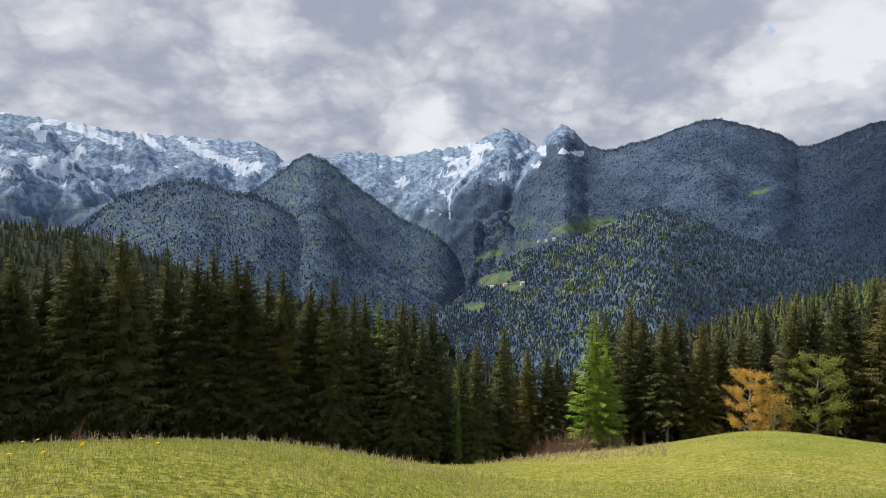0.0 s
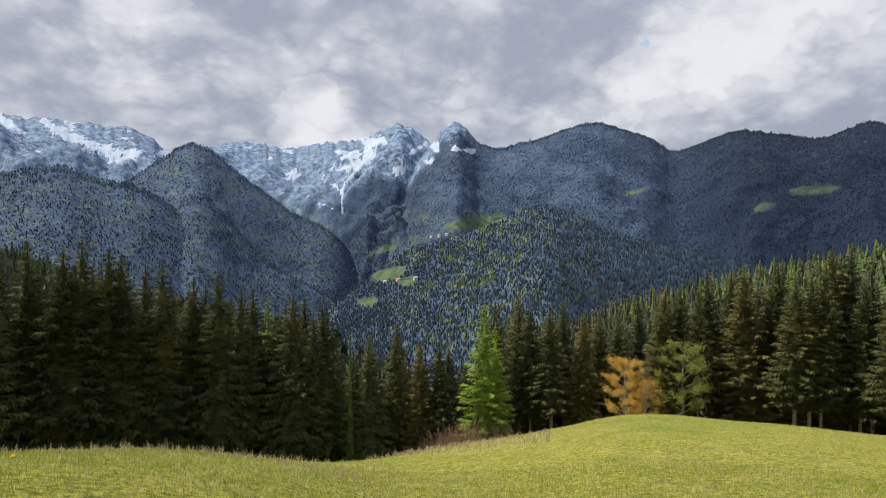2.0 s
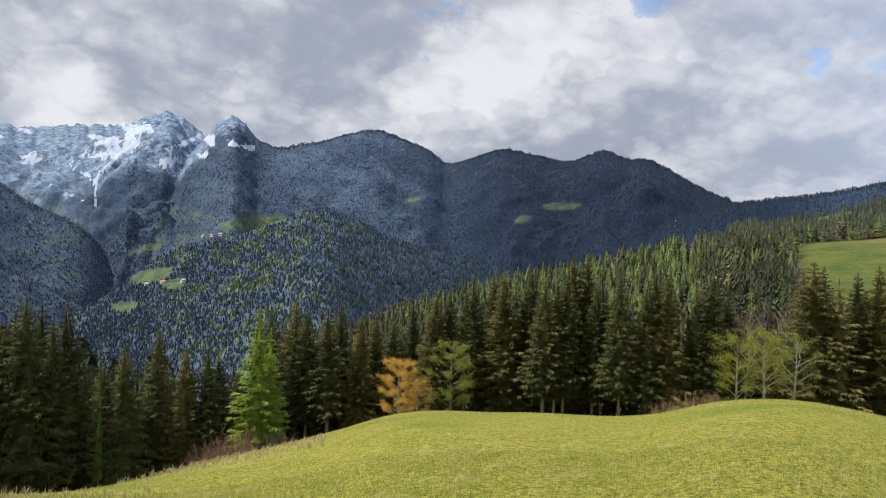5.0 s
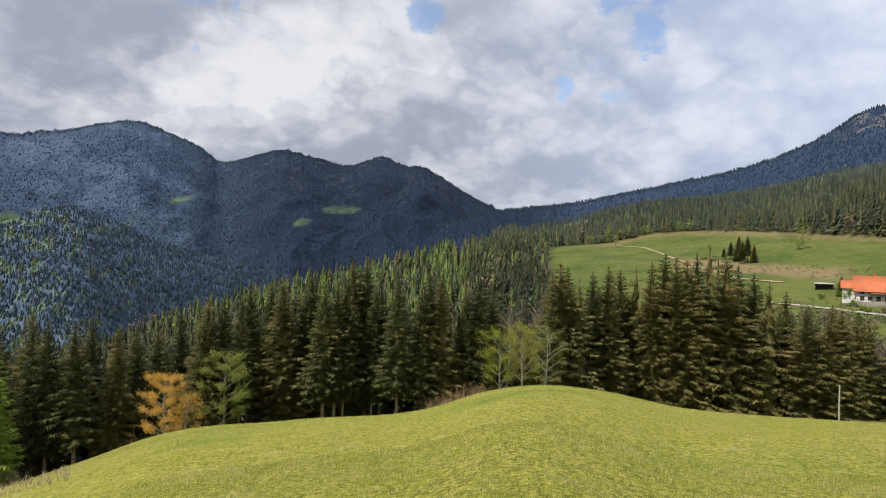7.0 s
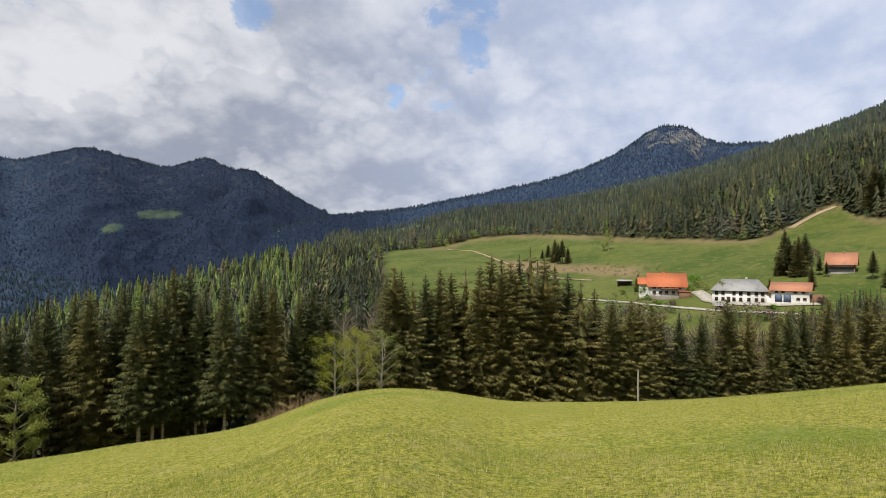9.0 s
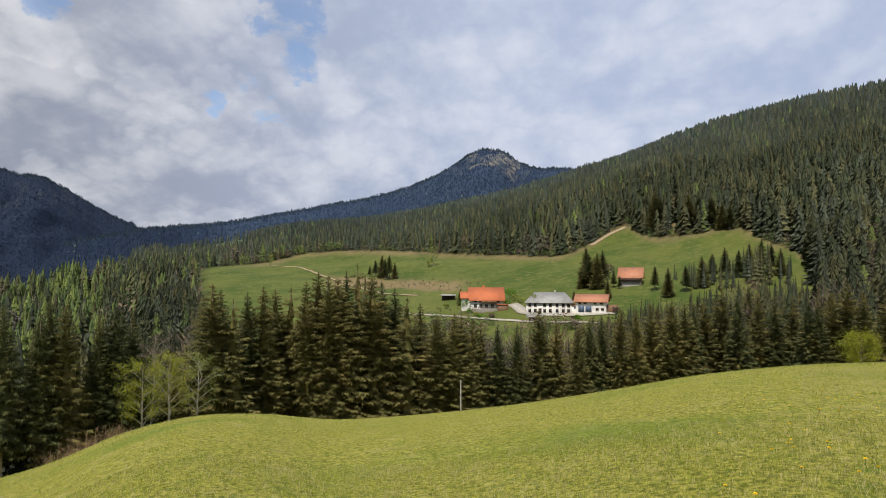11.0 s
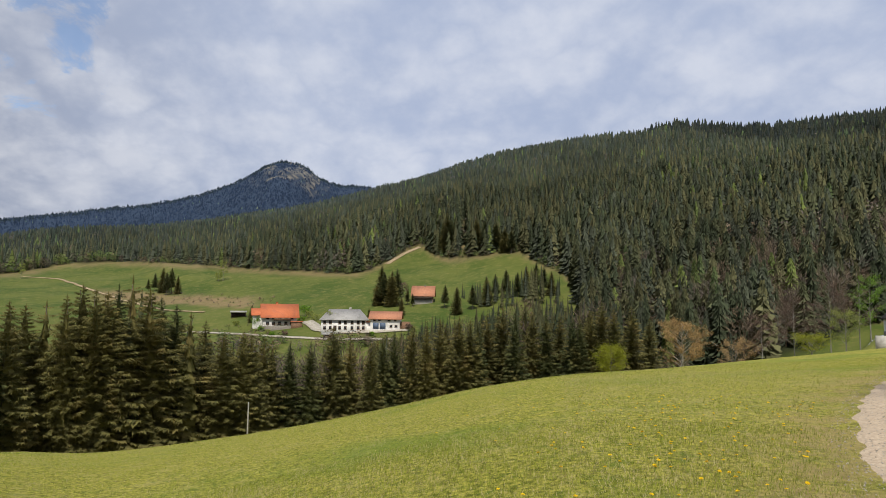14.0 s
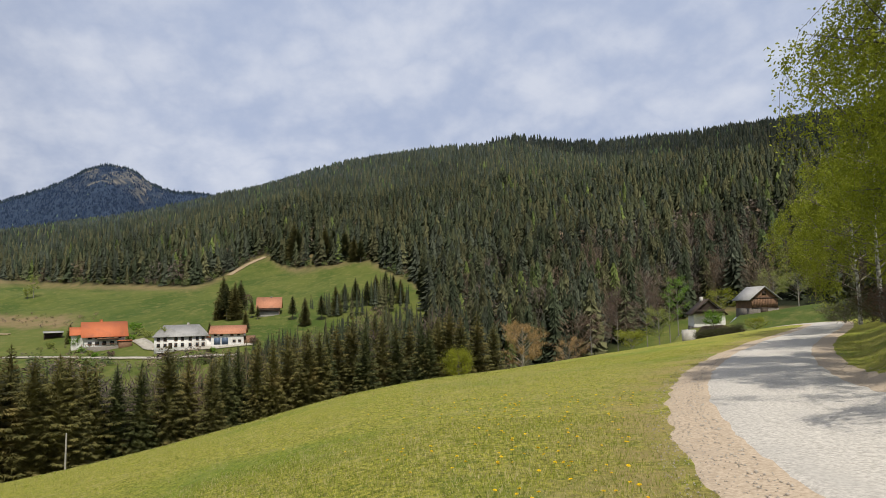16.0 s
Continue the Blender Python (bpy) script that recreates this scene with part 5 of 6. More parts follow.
# ---- thickets and dry grass ----
def thicket(name, seed, az0, az1, r0, r1, count, height, label, mat):
    rnd = random.Random(seed)
    verts = []
    for _ in range(count):
        p = place(rnd.uniform(az0, az1), rnd.uniform(r0, r1))
        grown = height * rnd.uniform(0.35, 1.05)
        for _ in range(5):
            a, lean = rnd.uniform(0, 6.28), rnd.uniform(0.1, 0.75)
            h = grown * rnd.uniform(0.5, 1.0)
            tip = p + Vector((math.cos(a) * lean * h, math.sin(a) * lean * h, h))
            o = Vector((math.cos(a + 1.6), math.sin(a + 1.6), 0)) * (0.004 * r0 / 8)
            verts += [p - o, p + o, tip]
            for _ in range(3):
                q = p.lerp(tip, rnd.uniform(0.3, 0.9))
                e = q + Vector((rnd.uniform(-1, 1), rnd.uniform(-1, 1), rnd.uniform(0.1, 1))) * h * 0.22
                verts += [q - o * 0.7, q + o * 0.7, e]
    v = np.array([tuple(q) for q in verts])
    ob = new(name, mesh_of(name, v, np.arange(len(v)).reshape(-1, 3), mat))
    return tagged(ob, label, "undergrowth", kind="stuff")


STRAW = leaf_material("dry_grass_stalks", (0.30, 0.24, 0.13), (0.52, 0.44, 0.28), 0.2)
RUST_TWIG = leaf_material("russet_twigs_in_bud", (0.13, 0.085, 0.05), (0.26, 0.18, 0.10), 0.05)
REDTWIG = leaf_material("reddish_twigs", (0.10, 0.055, 0.04), (0.20, 0.12, 0.085), 0.05)
thicket("thicket", 1, 8.6, 13.4, 46, 56, 330, 3.6, "thicket of bare reddish-brown shrubs at the wood's edge", REDTWIG)
thicket("thicket", 2, 14.5, 16.4, 50, 56, 90, 2.6, "tangle of pale bare twigs under the larch", TWIGS)
thicket("thicket", 3, 49.5, 55.0, 48, 60, 190, 2.5, "brown leafless shrubs along the knoll", RUST_TWIG)
thicket("thicket", 4, 79, 92, 80, 92, 300, 1.0, "low brown brambles along the meadow's lower edge", REDTWIG)
thicket("dry_grass", 5, -40, 6, 8.6, 11.5, 420, 0.17, "dry straw-coloured stalks on the brow of the meadow", STRAW)
thicket("dry_grass", 6, 3, 20, 17, 27, 420, 0.22, "dry straw-coloured grass in the hollow", STRAW)
thicket("dead_branches", 7, -31.2, -29.6, 9.8, 10.4, 16, 0.42, "small heap of bare twigs on the brow", REDTWIG)


# ---- buildings ----
def box(cx, cy, cz, sx, sy, sz):
    """Corners and quads of a block, from its middle and full sizes; cz is its underside."""
    v = [(cx + dx * sx / 2, cy + dy * sy / 2, cz + dz * sz) for dz in (0, 1) for dx, dy in ((-1, -1), (1, -1), (1, 1), (-1, 1))]
    f = [(0, 3, 2, 1), (4, 5, 6, 7), (0, 1, 5, 4), (1, 2, 6, 5), (2, 3, 7, 6), (3, 0, 4, 7)]
    return [Vector(p) for p in v], f


def boxes(*rows):
    return tubes([box(*row) for row in rows])


def part(name, shape, mat, parent, label="", bevel=0.0):
    me = mesh_of(name, [tuple(p) for p in shape[0]], shape[1], mat)
    if bevel:
        bm = bmesh.new()
        bm.from_mesh(me)
        bmesh.ops.bevel(bm, geom=bm.edges[:], offset=bevel, segments=1, affect="EDGES")
        bm.to_mesh(me)
        bm.free()
    return under(name, me, parent, label)


def gable_body(length, depth, wall, rise):
    """Walls with pointed ends as one closed block (quads and two pentagons kept as quads and triangles)."""
    x, y = length / 2, depth / 2
    v = [(-x, -y, -3), (x, -y, -3), (x, y, -3), (-x, y, -3), (-x, -y, wall), (x, -y, wall), (x, y, wall), (-x, y, wall), (-x, 0, wall + rise), (x, 0, wall + rise)]
    f = [(0, 1, 5, 4), (2, 3, 7, 6), (1, 2, 6, 5), (3, 0, 4, 7), (4, 5, 9, 8), (6, 7, 8, 9), (5, 6, 9, 9), (7, 4, 8, 8)]
    return v, f


def body_mesh(name, v, f, mat):
    bm = bmesh.new()
    vs = [bm.verts.new(p) for p in v]
    for q in f:
        bm.faces.new([vs[i] for i in dict.fromkeys(q)])
    me = bpy.data.meshes.new(name)
    bm.to_mesh(me)
    bm.free()
    me.materials.append(mat)
    return me


def roof_side(length, depth, wall, rise, over, thick, sign, hip=0.0):
    """One slope of a roof, a slab that overhangs; hip cuts its ends back towards the ridge."""
    x, y = length / 2 + over, depth / 2 + over
    drop = rise * over / (depth / 2)
    z0, z1 = wall - drop, wall + rise
    lo = [(-x, sign * y, z0), (x, sign * y, z0), (x - hip, 0, z1), (-x + hip, 0, z1)]
    v = lo + [(p[0], p[1], p[2] + thick) for p in lo]
    f = [(0, 3, 2, 1), (4, 5, 6, 7), (0, 1, 5, 4), (1, 2, 6, 5), (2, 3, 7, 6), (3, 0, 4, 7)]
    return [Vector(p) for p in v], f


def roof_hip(length, depth, wall, rise, over, thick, sign, hip):
    x, y = length / 2 + over, depth / 2 + over
    z0, z1 = wall - rise * over / (depth / 2), wall + rise
    lo = [(sign * x, -y, z0), (sign * x, y, z0), (sign * (x - hip), 0, z1)]
    v = lo + [(p[0], p[1], p[2] + thick) for p in lo]
    return [Vector(p) for p in v], [(0, 1, 2, 2), (3, 4, 5, 5), (0, 1, 4, 3), (1, 2, 5, 4), (2, 0, 3, 5)]


PLASTER = grain_material("white_plaster", (0.66, 0.64, 0.60), (0.80, 0.79, 0.76), 2.5, 0.85, 0.2, 0.01, 0.25, (0.52, 0.49, 0.44))
PLASTER_OLD = grain_material("grey_rendered_wall", (0.34, 0.32, 0.29), (0.50, 0.48, 0.44), 2.5, 0.9, 0.15, 0.01, 0.3, (0.24, 0.22, 0.19))
DARKWOOD = grain_material("dark_stained_boards", (0.028, 0.021, 0.017), (0.07, 0.05, 0.038), 5.0, 0.75, 0.2, 0.01, 0.8, (0.10, 0.08, 0.06))
BROWNWOOD = grain_material("weathered_brown_boards", (0.13, 0.075, 0.045), (0.27, 0.16, 0.10), 4.0, 0.85, 0.15, 0.01, 0.5, (0.10, 0.075, 0.06))
REDTILE = grain_material("orange_red_roof_tiles", (0.40, 0.11, 0.045), (0.58, 0.19, 0.085), 6.0, 0.75, 0.2, 0.02, 0.3, (0.34, 0.12, 0.07))
BROWNTILE = grain_material("faded_terracotta_tiles", (0.36, 0.15, 0.085), (0.52, 0.25, 0.15), 6.0, 0.8, 0.2, 0.02, 0.3, (0.28, 0.15, 0.10))
GREYTILE = grain_material("grey_slate_roof", (0.25, 0.245, 0.235), (0.40, 0.39, 0.375), 5.0, 0.75, 0.25, 0.02, 0.3, (0.20, 0.195, 0.18))
GLASSY = grain_material("dark_window_glass", (0.02, 0.022, 0.026), (0.035, 0.04, 0.045), 2.0, 0.15, 0.5)
STONE = grain_material("rough_field_stone", (0.12, 0.105, 0.09), (0.26, 0.235, 0.20), 3.0, 0.9, 0.15, 0.04, 0.6, (0.14, 0.13, 0.11))
BLUEGATE = grain_material("blue_grey_garage_doors", (0.07, 0.10, 0.16), (0.10, 0.14, 0.21), 3.0, 0.5, 0.3)


def windows(parent, spots, face, width, tall, trim=PLASTER):
    """Framed windows on the front (y = face) at (x, z)."""
    for x, z in spots:
        w = part("window", boxes((x, face - 0.03, z - 0.06, width + 0.24, 0.06, 0.10), (x, face - 0.03, z + tall, width + 0.24, 0.06, 0.10), (x - width / 2 - 0.06, face - 0.03, z, 0.12, 0.06, tall), (x + width / 2 + 0.06, face - 0.03, z, 0.12, 0.06, tall)), trim, parent)
        part("pane", box(x, face - 0.015, z, width, 0.03, tall), GLASSY, w, "dark glass pane")
        part("sill", box(x, face - 0.08, z - 0.14, width + 0.3, 0.16, 0.07), STONE, w)


def house_at(name, az, el, turn, label, category="house", r0=170.0, r1=700.0, dist=None):
    r = dist or where_seen(az, el, r0, r1)
    p = place(az, r)
    root = empty(name, Matrix.Translation(p) @ pose(0, 0, 0, 0, 0, -az + turn))
    tagged(root, label, category)
    return root, r


# red-roofed farmhouse
farm, dist = house_at("farmhouse", 85.9, -2.55, 4, "white farmhouse with an orange-red tiled roof and wooden balcony")
k = dist / 250.0
W, D, H, RISE = 12.5 * k, 9.0 * k, 4.0 * k, 4.2 * k
under("wall", body_mesh("wall", *gable_body(W, D, H, RISE), PLASTER), farm)
for s in (-1, 1):
    part("roof", roof_side(W, D, H, RISE, 1.0 * k, 0.22, s), REDTILE, farm, "orange-red tiled roof")
part("gable_boards", tubes([(([Vector((W / 2 + 0.05, -D / 2, H * 0.62)), Vector((W / 2 + 0.05, D / 2, H * 0.62)), Vector((W / 2 + 0.05, D / 2, H)), Vector((W / 2 + 0.05, 0, H + RISE - 0.1)), Vector((W / 2 + 0.05, -D / 2, H)), Vector((W / 2 + 0.05, 0, H))]), [(0, 1, 2, 5), (0, 5, 4, 4), (5, 2, 3, 3), (4, 5, 3, 3)])]), DARKWOOD, farm, "dark boarded gable")
part("chimney", boxes((-1.0 * k, 0.6, H + RISE * 0.7, 0.9, 0.9, 2.2), (-1.0 * k, 0.6, H + RISE * 0.7 + 2.2, 1.1, 1.1, 0.2)), REDTILE, farm)
windows(farm, [(x * k, z * k) for z in (0.5, 2.6) for x in (-4.6, -2.4, -0.2, 2.2, 4.4)], -D / 2, 1.0 * k, 1.1 * k, DARKWOOD)
balcony = part("balcony", box(0.8 * k, -D / 2 - 0.7, 2.1 * k, 6.5 * k, 1.4, 0.16), DARKWOOD, farm)
part("railing", boxes((0.8 * k, -D / 2 - 1.35, 2.35 * k, 6.5 * k, 0.06, 0.55 * k)), BROWNWOOD, balcony)
part("dormer", roof_side(4.6 * k, 3.6 * k, H + 0.9 * k, 1.2 * k, 0.3, 0.18, -1), REDTILE, farm)
part("porch_roof", boxes((W / 2 - 0.4 * k, -D / 2 - 3.4 * k, 1.7 * k, 4.6 * k, 3.4 * k, 0.28)), REDTILE, farm, "small tiled porch roof")
part("porch", boxes((W / 2 - 0.4 * k, -D / 2 - 3.4 * k, -2, 4.0 * k, 2.8 * k, 2 + 1.7 * k)), BROWNWOOD, farm)
part("terrace_wall", boxes((-0.5 * k, -D / 2 - 3.9 * k, -4.0, W * 1.1, 0.5, 4.0 + 0.1)), STONE, farm, "grey stone retaining wall below the house")
railing = part("terrace_railing", boxes((-0.5 * k, -D / 2 - 3.9 * k, 0.95, W * 1.1, 0.1, 0.12)), BROWNWOOD, farm)
for i in range(12):
    part("post", box((-0.5 + (i - 5.5) / 11 * 13.4) * k, -D / 2 - 3.9 * k, 0.0, 0.14, 0.14, 0.95), BROWNWOOD, railing)
ann_x, ann_y = -W / 2 - 1.2 * k, 1.6 * k
under("annexe", body_mesh("annexe", [(x + ann_x, y + ann_y, z) for x, y, z in gable_body(5.0 * k, 5.6 * k, H + 0.3 * k, 2.2 * k)[0]], gable_body(5.0 * k, 5.6 * k, H + 0.3 * k, 2.2 * k)[1], PLASTER), farm)
for s in (-1, 1):
    v, f = roof_side(5.0 * k, 5.6 * k, H + 0.3 * k, 2.2 * k, 0.6 * k, 0.2, s)
    part("annexe_roof", ([p + Vector((ann_x, ann_y, 0)) for p in v], f), REDTILE, farm, "orange-red tiled roof")

# long white house with a grey hipped roof
longhouse, dist = house_at("farmhouse", 91.7, -2.95, -3, "long white two-storey farmhouse with a grey hipped roof")
k = dist / 250.0
W, D, H, RISE = 17.6 * k, 10.0 * k, 4.5 * k, 3.6 * k
part("wall", box(0, 0, -3, W, D, H + 3), PLASTER, longhouse)
for s in (-1, 1):
    part("roof", roof_side(W, D, H, RISE, 0.7 * k, 0.22, s, 3.4 * k), GREYTILE, longhouse, "grey slate roof slope")
    part("roof_hip", roof_hip(W, D, H, RISE, 0.7 * k, 0.22, s, 3.4 * k), GREYTILE, longhouse, "grey slate roof slope")
windows(longhouse, [(x * k, z * k) for z in (0.55, 2.75) for x in (-7.4, -5.2, -1.6, 0.6, 3.2, 5.6, 7.6)], -D / 2, 0.85 * k, 1.15 * k, BROWNWOOD)
part("door", box(-3.4 * k, -D / 2 - 0.03, -0.1, 1.2 * k, 0.06, 2.1 * k), DARKWOOD, longhouse)
part("chimney", boxes((2.2 * k, 0.5, H + RISE * 0.8, 0.8, 0.8, 1.6)), PLASTER_OLD, longhouse)
part("link", box(W / 2 + 1.0 * k, -0.5 * k, -3, 3.0 * k, D * 0.85, 3 + 3.4 * k), PLASTER, longhouse)
part("link_roof", box(W / 2 + 1.2 * k, -1.2 * k, 3.4 * k, 3.0 * k, D * 0.8, 0.3), BROWNTILE, longhouse)

# stable wing with garage doors
wing, dist = house_at("outbuilding", 95.5, -2.75, -6, "white outbuilding with a terracotta roof and two blue garage doors", "outbuilding")
k = dist / 250.0
W, D, H, RISE = 11.6 * k, 9.0 * k, 4.0 * k, 2.5 * k
under("wall", body_mesh("wall", *gable_body(W, D, H, RISE), PLASTER), wing)
for s in (-1, 1):
    part("roof", roof_side(W, D, H, RISE, 0.8 * k, 0.22, s), BROWNTILE, wing, "faded terracotta tiled roof")
for x in (-3.6, -0.9):
    part("garage_door", boxes((x * k, -D / 2 - 0.04, -0.2, 2.3 * k, 0.08, 2.5 * k)), BLUEGATE, wing, "blue-grey garage door")
windows(wing, [(x * k, z * k) for x, z in ((2.4, 0.6), (4.4, 0.6), (-4.2, 3.0), (-2.2, 3.0), (1.6, 3.0), (4.0, 3.0))], -D / 2, 0.9 * k, 0.75 * k, BROWNWOOD)
part("shed", box(W / 2 + 2.0 * k, -0.6 * k, -2, 3.6 * k, D * 0.7, 2 + 2.6 * k), BROWNWOOD, wing)
part("shed_roof", roof_side(3.8 * k, D * 0.75, 2.6 * k, 1.2 * k, 0.4, 0.2, -1), BROWNTILE, wing)

# small house higher up the pasture
upper, dist = house_at("log_house", 98.9, -0.35, -4, "small timber house with a brick-red tiled roof on a stone base")
k = dist / 270.0
W, D, H, RISE = 8.6 * k, 7.0 * k, 3.4 * k, 3.6 * k
part("base", box(0, 0, -3, W * 0.96, D * 0.96, 3 + 1.3 * k), STONE, upper)
under("wall", body_mesh("wall", *gable_body(W, D, H, RISE), BROWNWOOD), upper)
part("stone_front", box(0, -D / 2 - 0.05, -2, W * 0.97, 0.1, 2 + 1.3 * k), PLASTER_OLD, upper)
for s in (-1, 1):
    part("roof", roof_side(W, D, H, RISE, 0.9 * k, 0.22, s), BROWNTILE, upper, "brick-red tiled roof")
part("balcony", boxes((0, -D / 2 - 0.6, 1.5 * k, W * 0.95, 1.2, 0.12), (0, -D / 2 - 1.15, 1.6 * k, W * 0.95, 0.06, 0.8 * k)), DARKWOOD, upper)
windows(upper, [(-2.4 * k, 2.2 * k), (0, 2.2 * k), (2.4 * k, 2.2 * k)], -D / 2, 0.9 * k, 0.9 * k)
part("chimney", box(0.8, 0, H + RISE * 0.85, 0.7, 0.7, 1.3), STONE, upper)

# sheds, hay rack, hut by the track
for name, az, el, size, label in (("open_shed", 82.4, -1.85, (5.5, 3.5, 1.9), "dark open shelter beside the farmhouse"), ("hut", 90.2, -3.75, (3.2, 2.6, 2.0), "small grey-roofed hut beside the track")):
    root, dist = house_at(name, az, el, 0, label, "shed")
    k = dist / 250.0
    w, d, h = (q * k for q in size)
    for x in (-1, 1):
        for y in (-1, 1):
            part("post", box(x * w * 0.46, y * d * 0.44, -1.5, 0.2, 0.2, 1.5 + h), DARKWOOD, root)
    part("back_wall", box(0, d * 0.44, -1, w, 0.1, 1 + h * 0.9), DARKWOOD, root)
    part("roof", roof_side(w, d, h, 0.5, 0.3, 0.14, -1), GREYTILE, root)
    part("roof", roof_side(w, d, h, 0.5, 0.3, 0.14, 1), GREYTILE, root)

# cottage by the lane
cottage, dist = house_at("cottage", 137.65, -2.0, 10, "white cottage with a black boarded gable and dark roof", dist=118.0)
k = dist / 118.0
W, D, H, RISE = 6.4, 5.0, 2.2, 2.3
under("wall", body_mesh("wall", *gable_body(W, D, H, RISE), PLASTER), cottage)
cottage.matrix_world = cottage.matrix_world @ pose(0, 0, 0.1, 0, 0, 90)
for s in (-1, 1):
    part("roof", roof_side(W, D, H, RISE, 0.4, 0.14, s), DARKWOOD, cottage, "dark shingled roof")
for s in (-1, 1):
    x = s * (W / 2 + 0.04)
    part("gable_boards", ([Vector((x, -D / 2, H * 0.95)), Vector((x, D / 2, H * 0.95)), Vector((x, 0, H + RISE - 0.12)), Vector((x * 0.99, 0, H * 0.95))], [(0, 3, 2, 2), (3, 1, 2, 2)]), DARKWOOD, cottage, "black boarded gable")
    w = part("window", boxes((x, -0.9, 0.5, 0.08, 1.1, 1.0)), DARKWOOD, cottage)
    part("pane", box(x + s * 0.03, -0.9, 0.58, 0.05, 0.9, 0.84), GLASSY, w, "dark glass pane")
part("balcony", boxes((-W / 2 - 0.5, 0, H - 0.1, 1.0, D * 0.9, 0.1), (-W / 2 - 0.95, 0, H, 0.06, D * 0.9, 0.6)), DARKWOOD, cottage)
part("base", box(0, 0, -2.5, W + 0.1, D + 0.1, 2.4), STONE, cottage)
part("chimney", box(0.6, 0.5, H + RISE * 0.7, 0.5, 0.5, 1.2), PLASTER_OLD, cottage)
root, dist = house_at("garden_wall", 138.6, -2.6, 10, "low dark brown garden fence with stone posts", "wall", dist=96.0)
part("fence_boards", boxes((0.8, 0, -0.6, 8.0, 0.2, 1.2)), DARKWOOD, root)
part("stone_pier", boxes((-4.0, 0.0, -1.5, 1.8, 1.2, 2.4)), PLASTER_OLD, root)

# hay barn above the lane
barn, dist = house_at("barn", 141.55, -0.95, 26, "timber hay barn with a pale grey roof on a stone base", dist=140.0)
W, D, H, RISE = 6.6, 5.2, 2.9, 2.2
barn.matrix_world = barn.matrix_world @ pose(0, 0, 0, 0, 0, 90)
under("wall", body_mesh("wall", *gable_body(W, D, H, RISE), BROWNWOOD), barn)
for s in (-1, 1):
    part("roof", roof_side(W, D, H, RISE, 0.6, 0.16, s), GREYTILE, barn, "pale grey shingled roof")
part("stone_base", box(0, 0, -2, W + 0.14, D + 0.14, 2.9), STONE, barn)
for i in range(17):
    part("board", box(-W / 2 - 0.03, -D / 2 + 0.16 + i * (D - 0.3) / 16, 0.95, 0.05, 0.27, 2.0), BROWNWOOD, barn)
part("hayloft_opening", box(-W / 2 - 0.03, 0, H + 0.6, 0.08, 0.8, 0.7), DARKWOOD, barn)
part("gate", box(-W / 2 - 0.12, 0.2, -0.4, 0.1, 1.4, 1.25), DARKWOOD, barn)
part("crossbeam", box(-W / 2 - 0.08, 0, H - 0.08, 0.12, D, 0.16), DARKWOOD, barn)
part("crossbeam", box(-W / 2 - 0.08, 0, 0.9, 0.12, D, 0.14), DARKWOOD, barn)

# far hamlet down in the valley and a farm on the saddle
HAMLET = grain_material("far_white_walls", (0.55, 0.54, 0.52), (0.72, 0.71, 0.70), 0.3)
for k, (az, el) in enumerate(((4.6, -4.2), (5.3, -4.5), (6.9, -4.25), (7.4, -3.9), (8.9, 0.0), (9.6, 0.15), (10.3, 0.3), (56.5, 2.35), (5.8, -4.05))):
    root, dist = house_at("farmhouse", az, el, 20 * (k % 5) - 40, "far white house with a reddish roof in a clearing", r0=900, r1=3300)
    under("wall", body_mesh("wall", *gable_body(13, 9, 5, 4), HAMLET), root)
    for s in (-1, 1):
        part("roof", roof_side(13, 9, 5, 4, 0.8, 0.3, s), BROWNTILE if k % 3 else GREYTILE, root)
    root["group"] = "far farmhouses"

# trees standing alone on the pasture
for az, el0, el1, kind in ((95.0, -0.6, 3.1, 0), (96.4, -0.6, 2.8, 1), (95.7, -0.6, 2.2, 2), (94.6, -0.7, 1.2, 0), (100.9, -0.9, 1.4, 1), (102.0, -1.5, 1.2, 0), (103.5, -1.0, 1.4, 2), (104.8, -0.5, 2.2, 0), (106.6, 0.2, 2.9, 1), (107.6, 0.3, 2.6, 2), (108.4, 0.5, 3.2, 0), (109.3, 0.7, 3.5, 1), (110.0, 0.6, 3.1, 2), (110.7, 0.4, 2.7, 0), (105.6, 0.0, 2.4, 2), (76.2, 0.2, 2.4, 0), (76.9, 0.2, 2.4, 1), (75.6, 0.3, 1.9, 2), (77.4, 0.1, 1.7, 0), (76.5, 0.0, 2.0, 1), (75.1, 0.3, 1.4, 1), (95.3, -0.7, 2.5, 1), (96.0, -0.8, 2.6, 0), (97.4, -0.6, 0.9, 2), (97.9, -0.8, 0.5, 1), (101.1, 4.3, 8.0, 0), (101.5, 4.4, 7.4, 2), (100.7, 4.4, 7.2, 1), (103.8, 4.5, 7.6, 0), (104.6, 4.5, 7.5, 1), (105.6, 4.4, 7.3, 2), (106.4, 4.4, 6.8, 0), (105.1, 4.5, 7.0, 2), (107.0, 4.3, 6.6, 1)):
    r = where_seen(az, el0, 175, 760)
    stood(TALL[kind] if kind else FULL[0], az, r, height_for(az, r, el1), 1.4, "spruces standing on the pasture", rng)
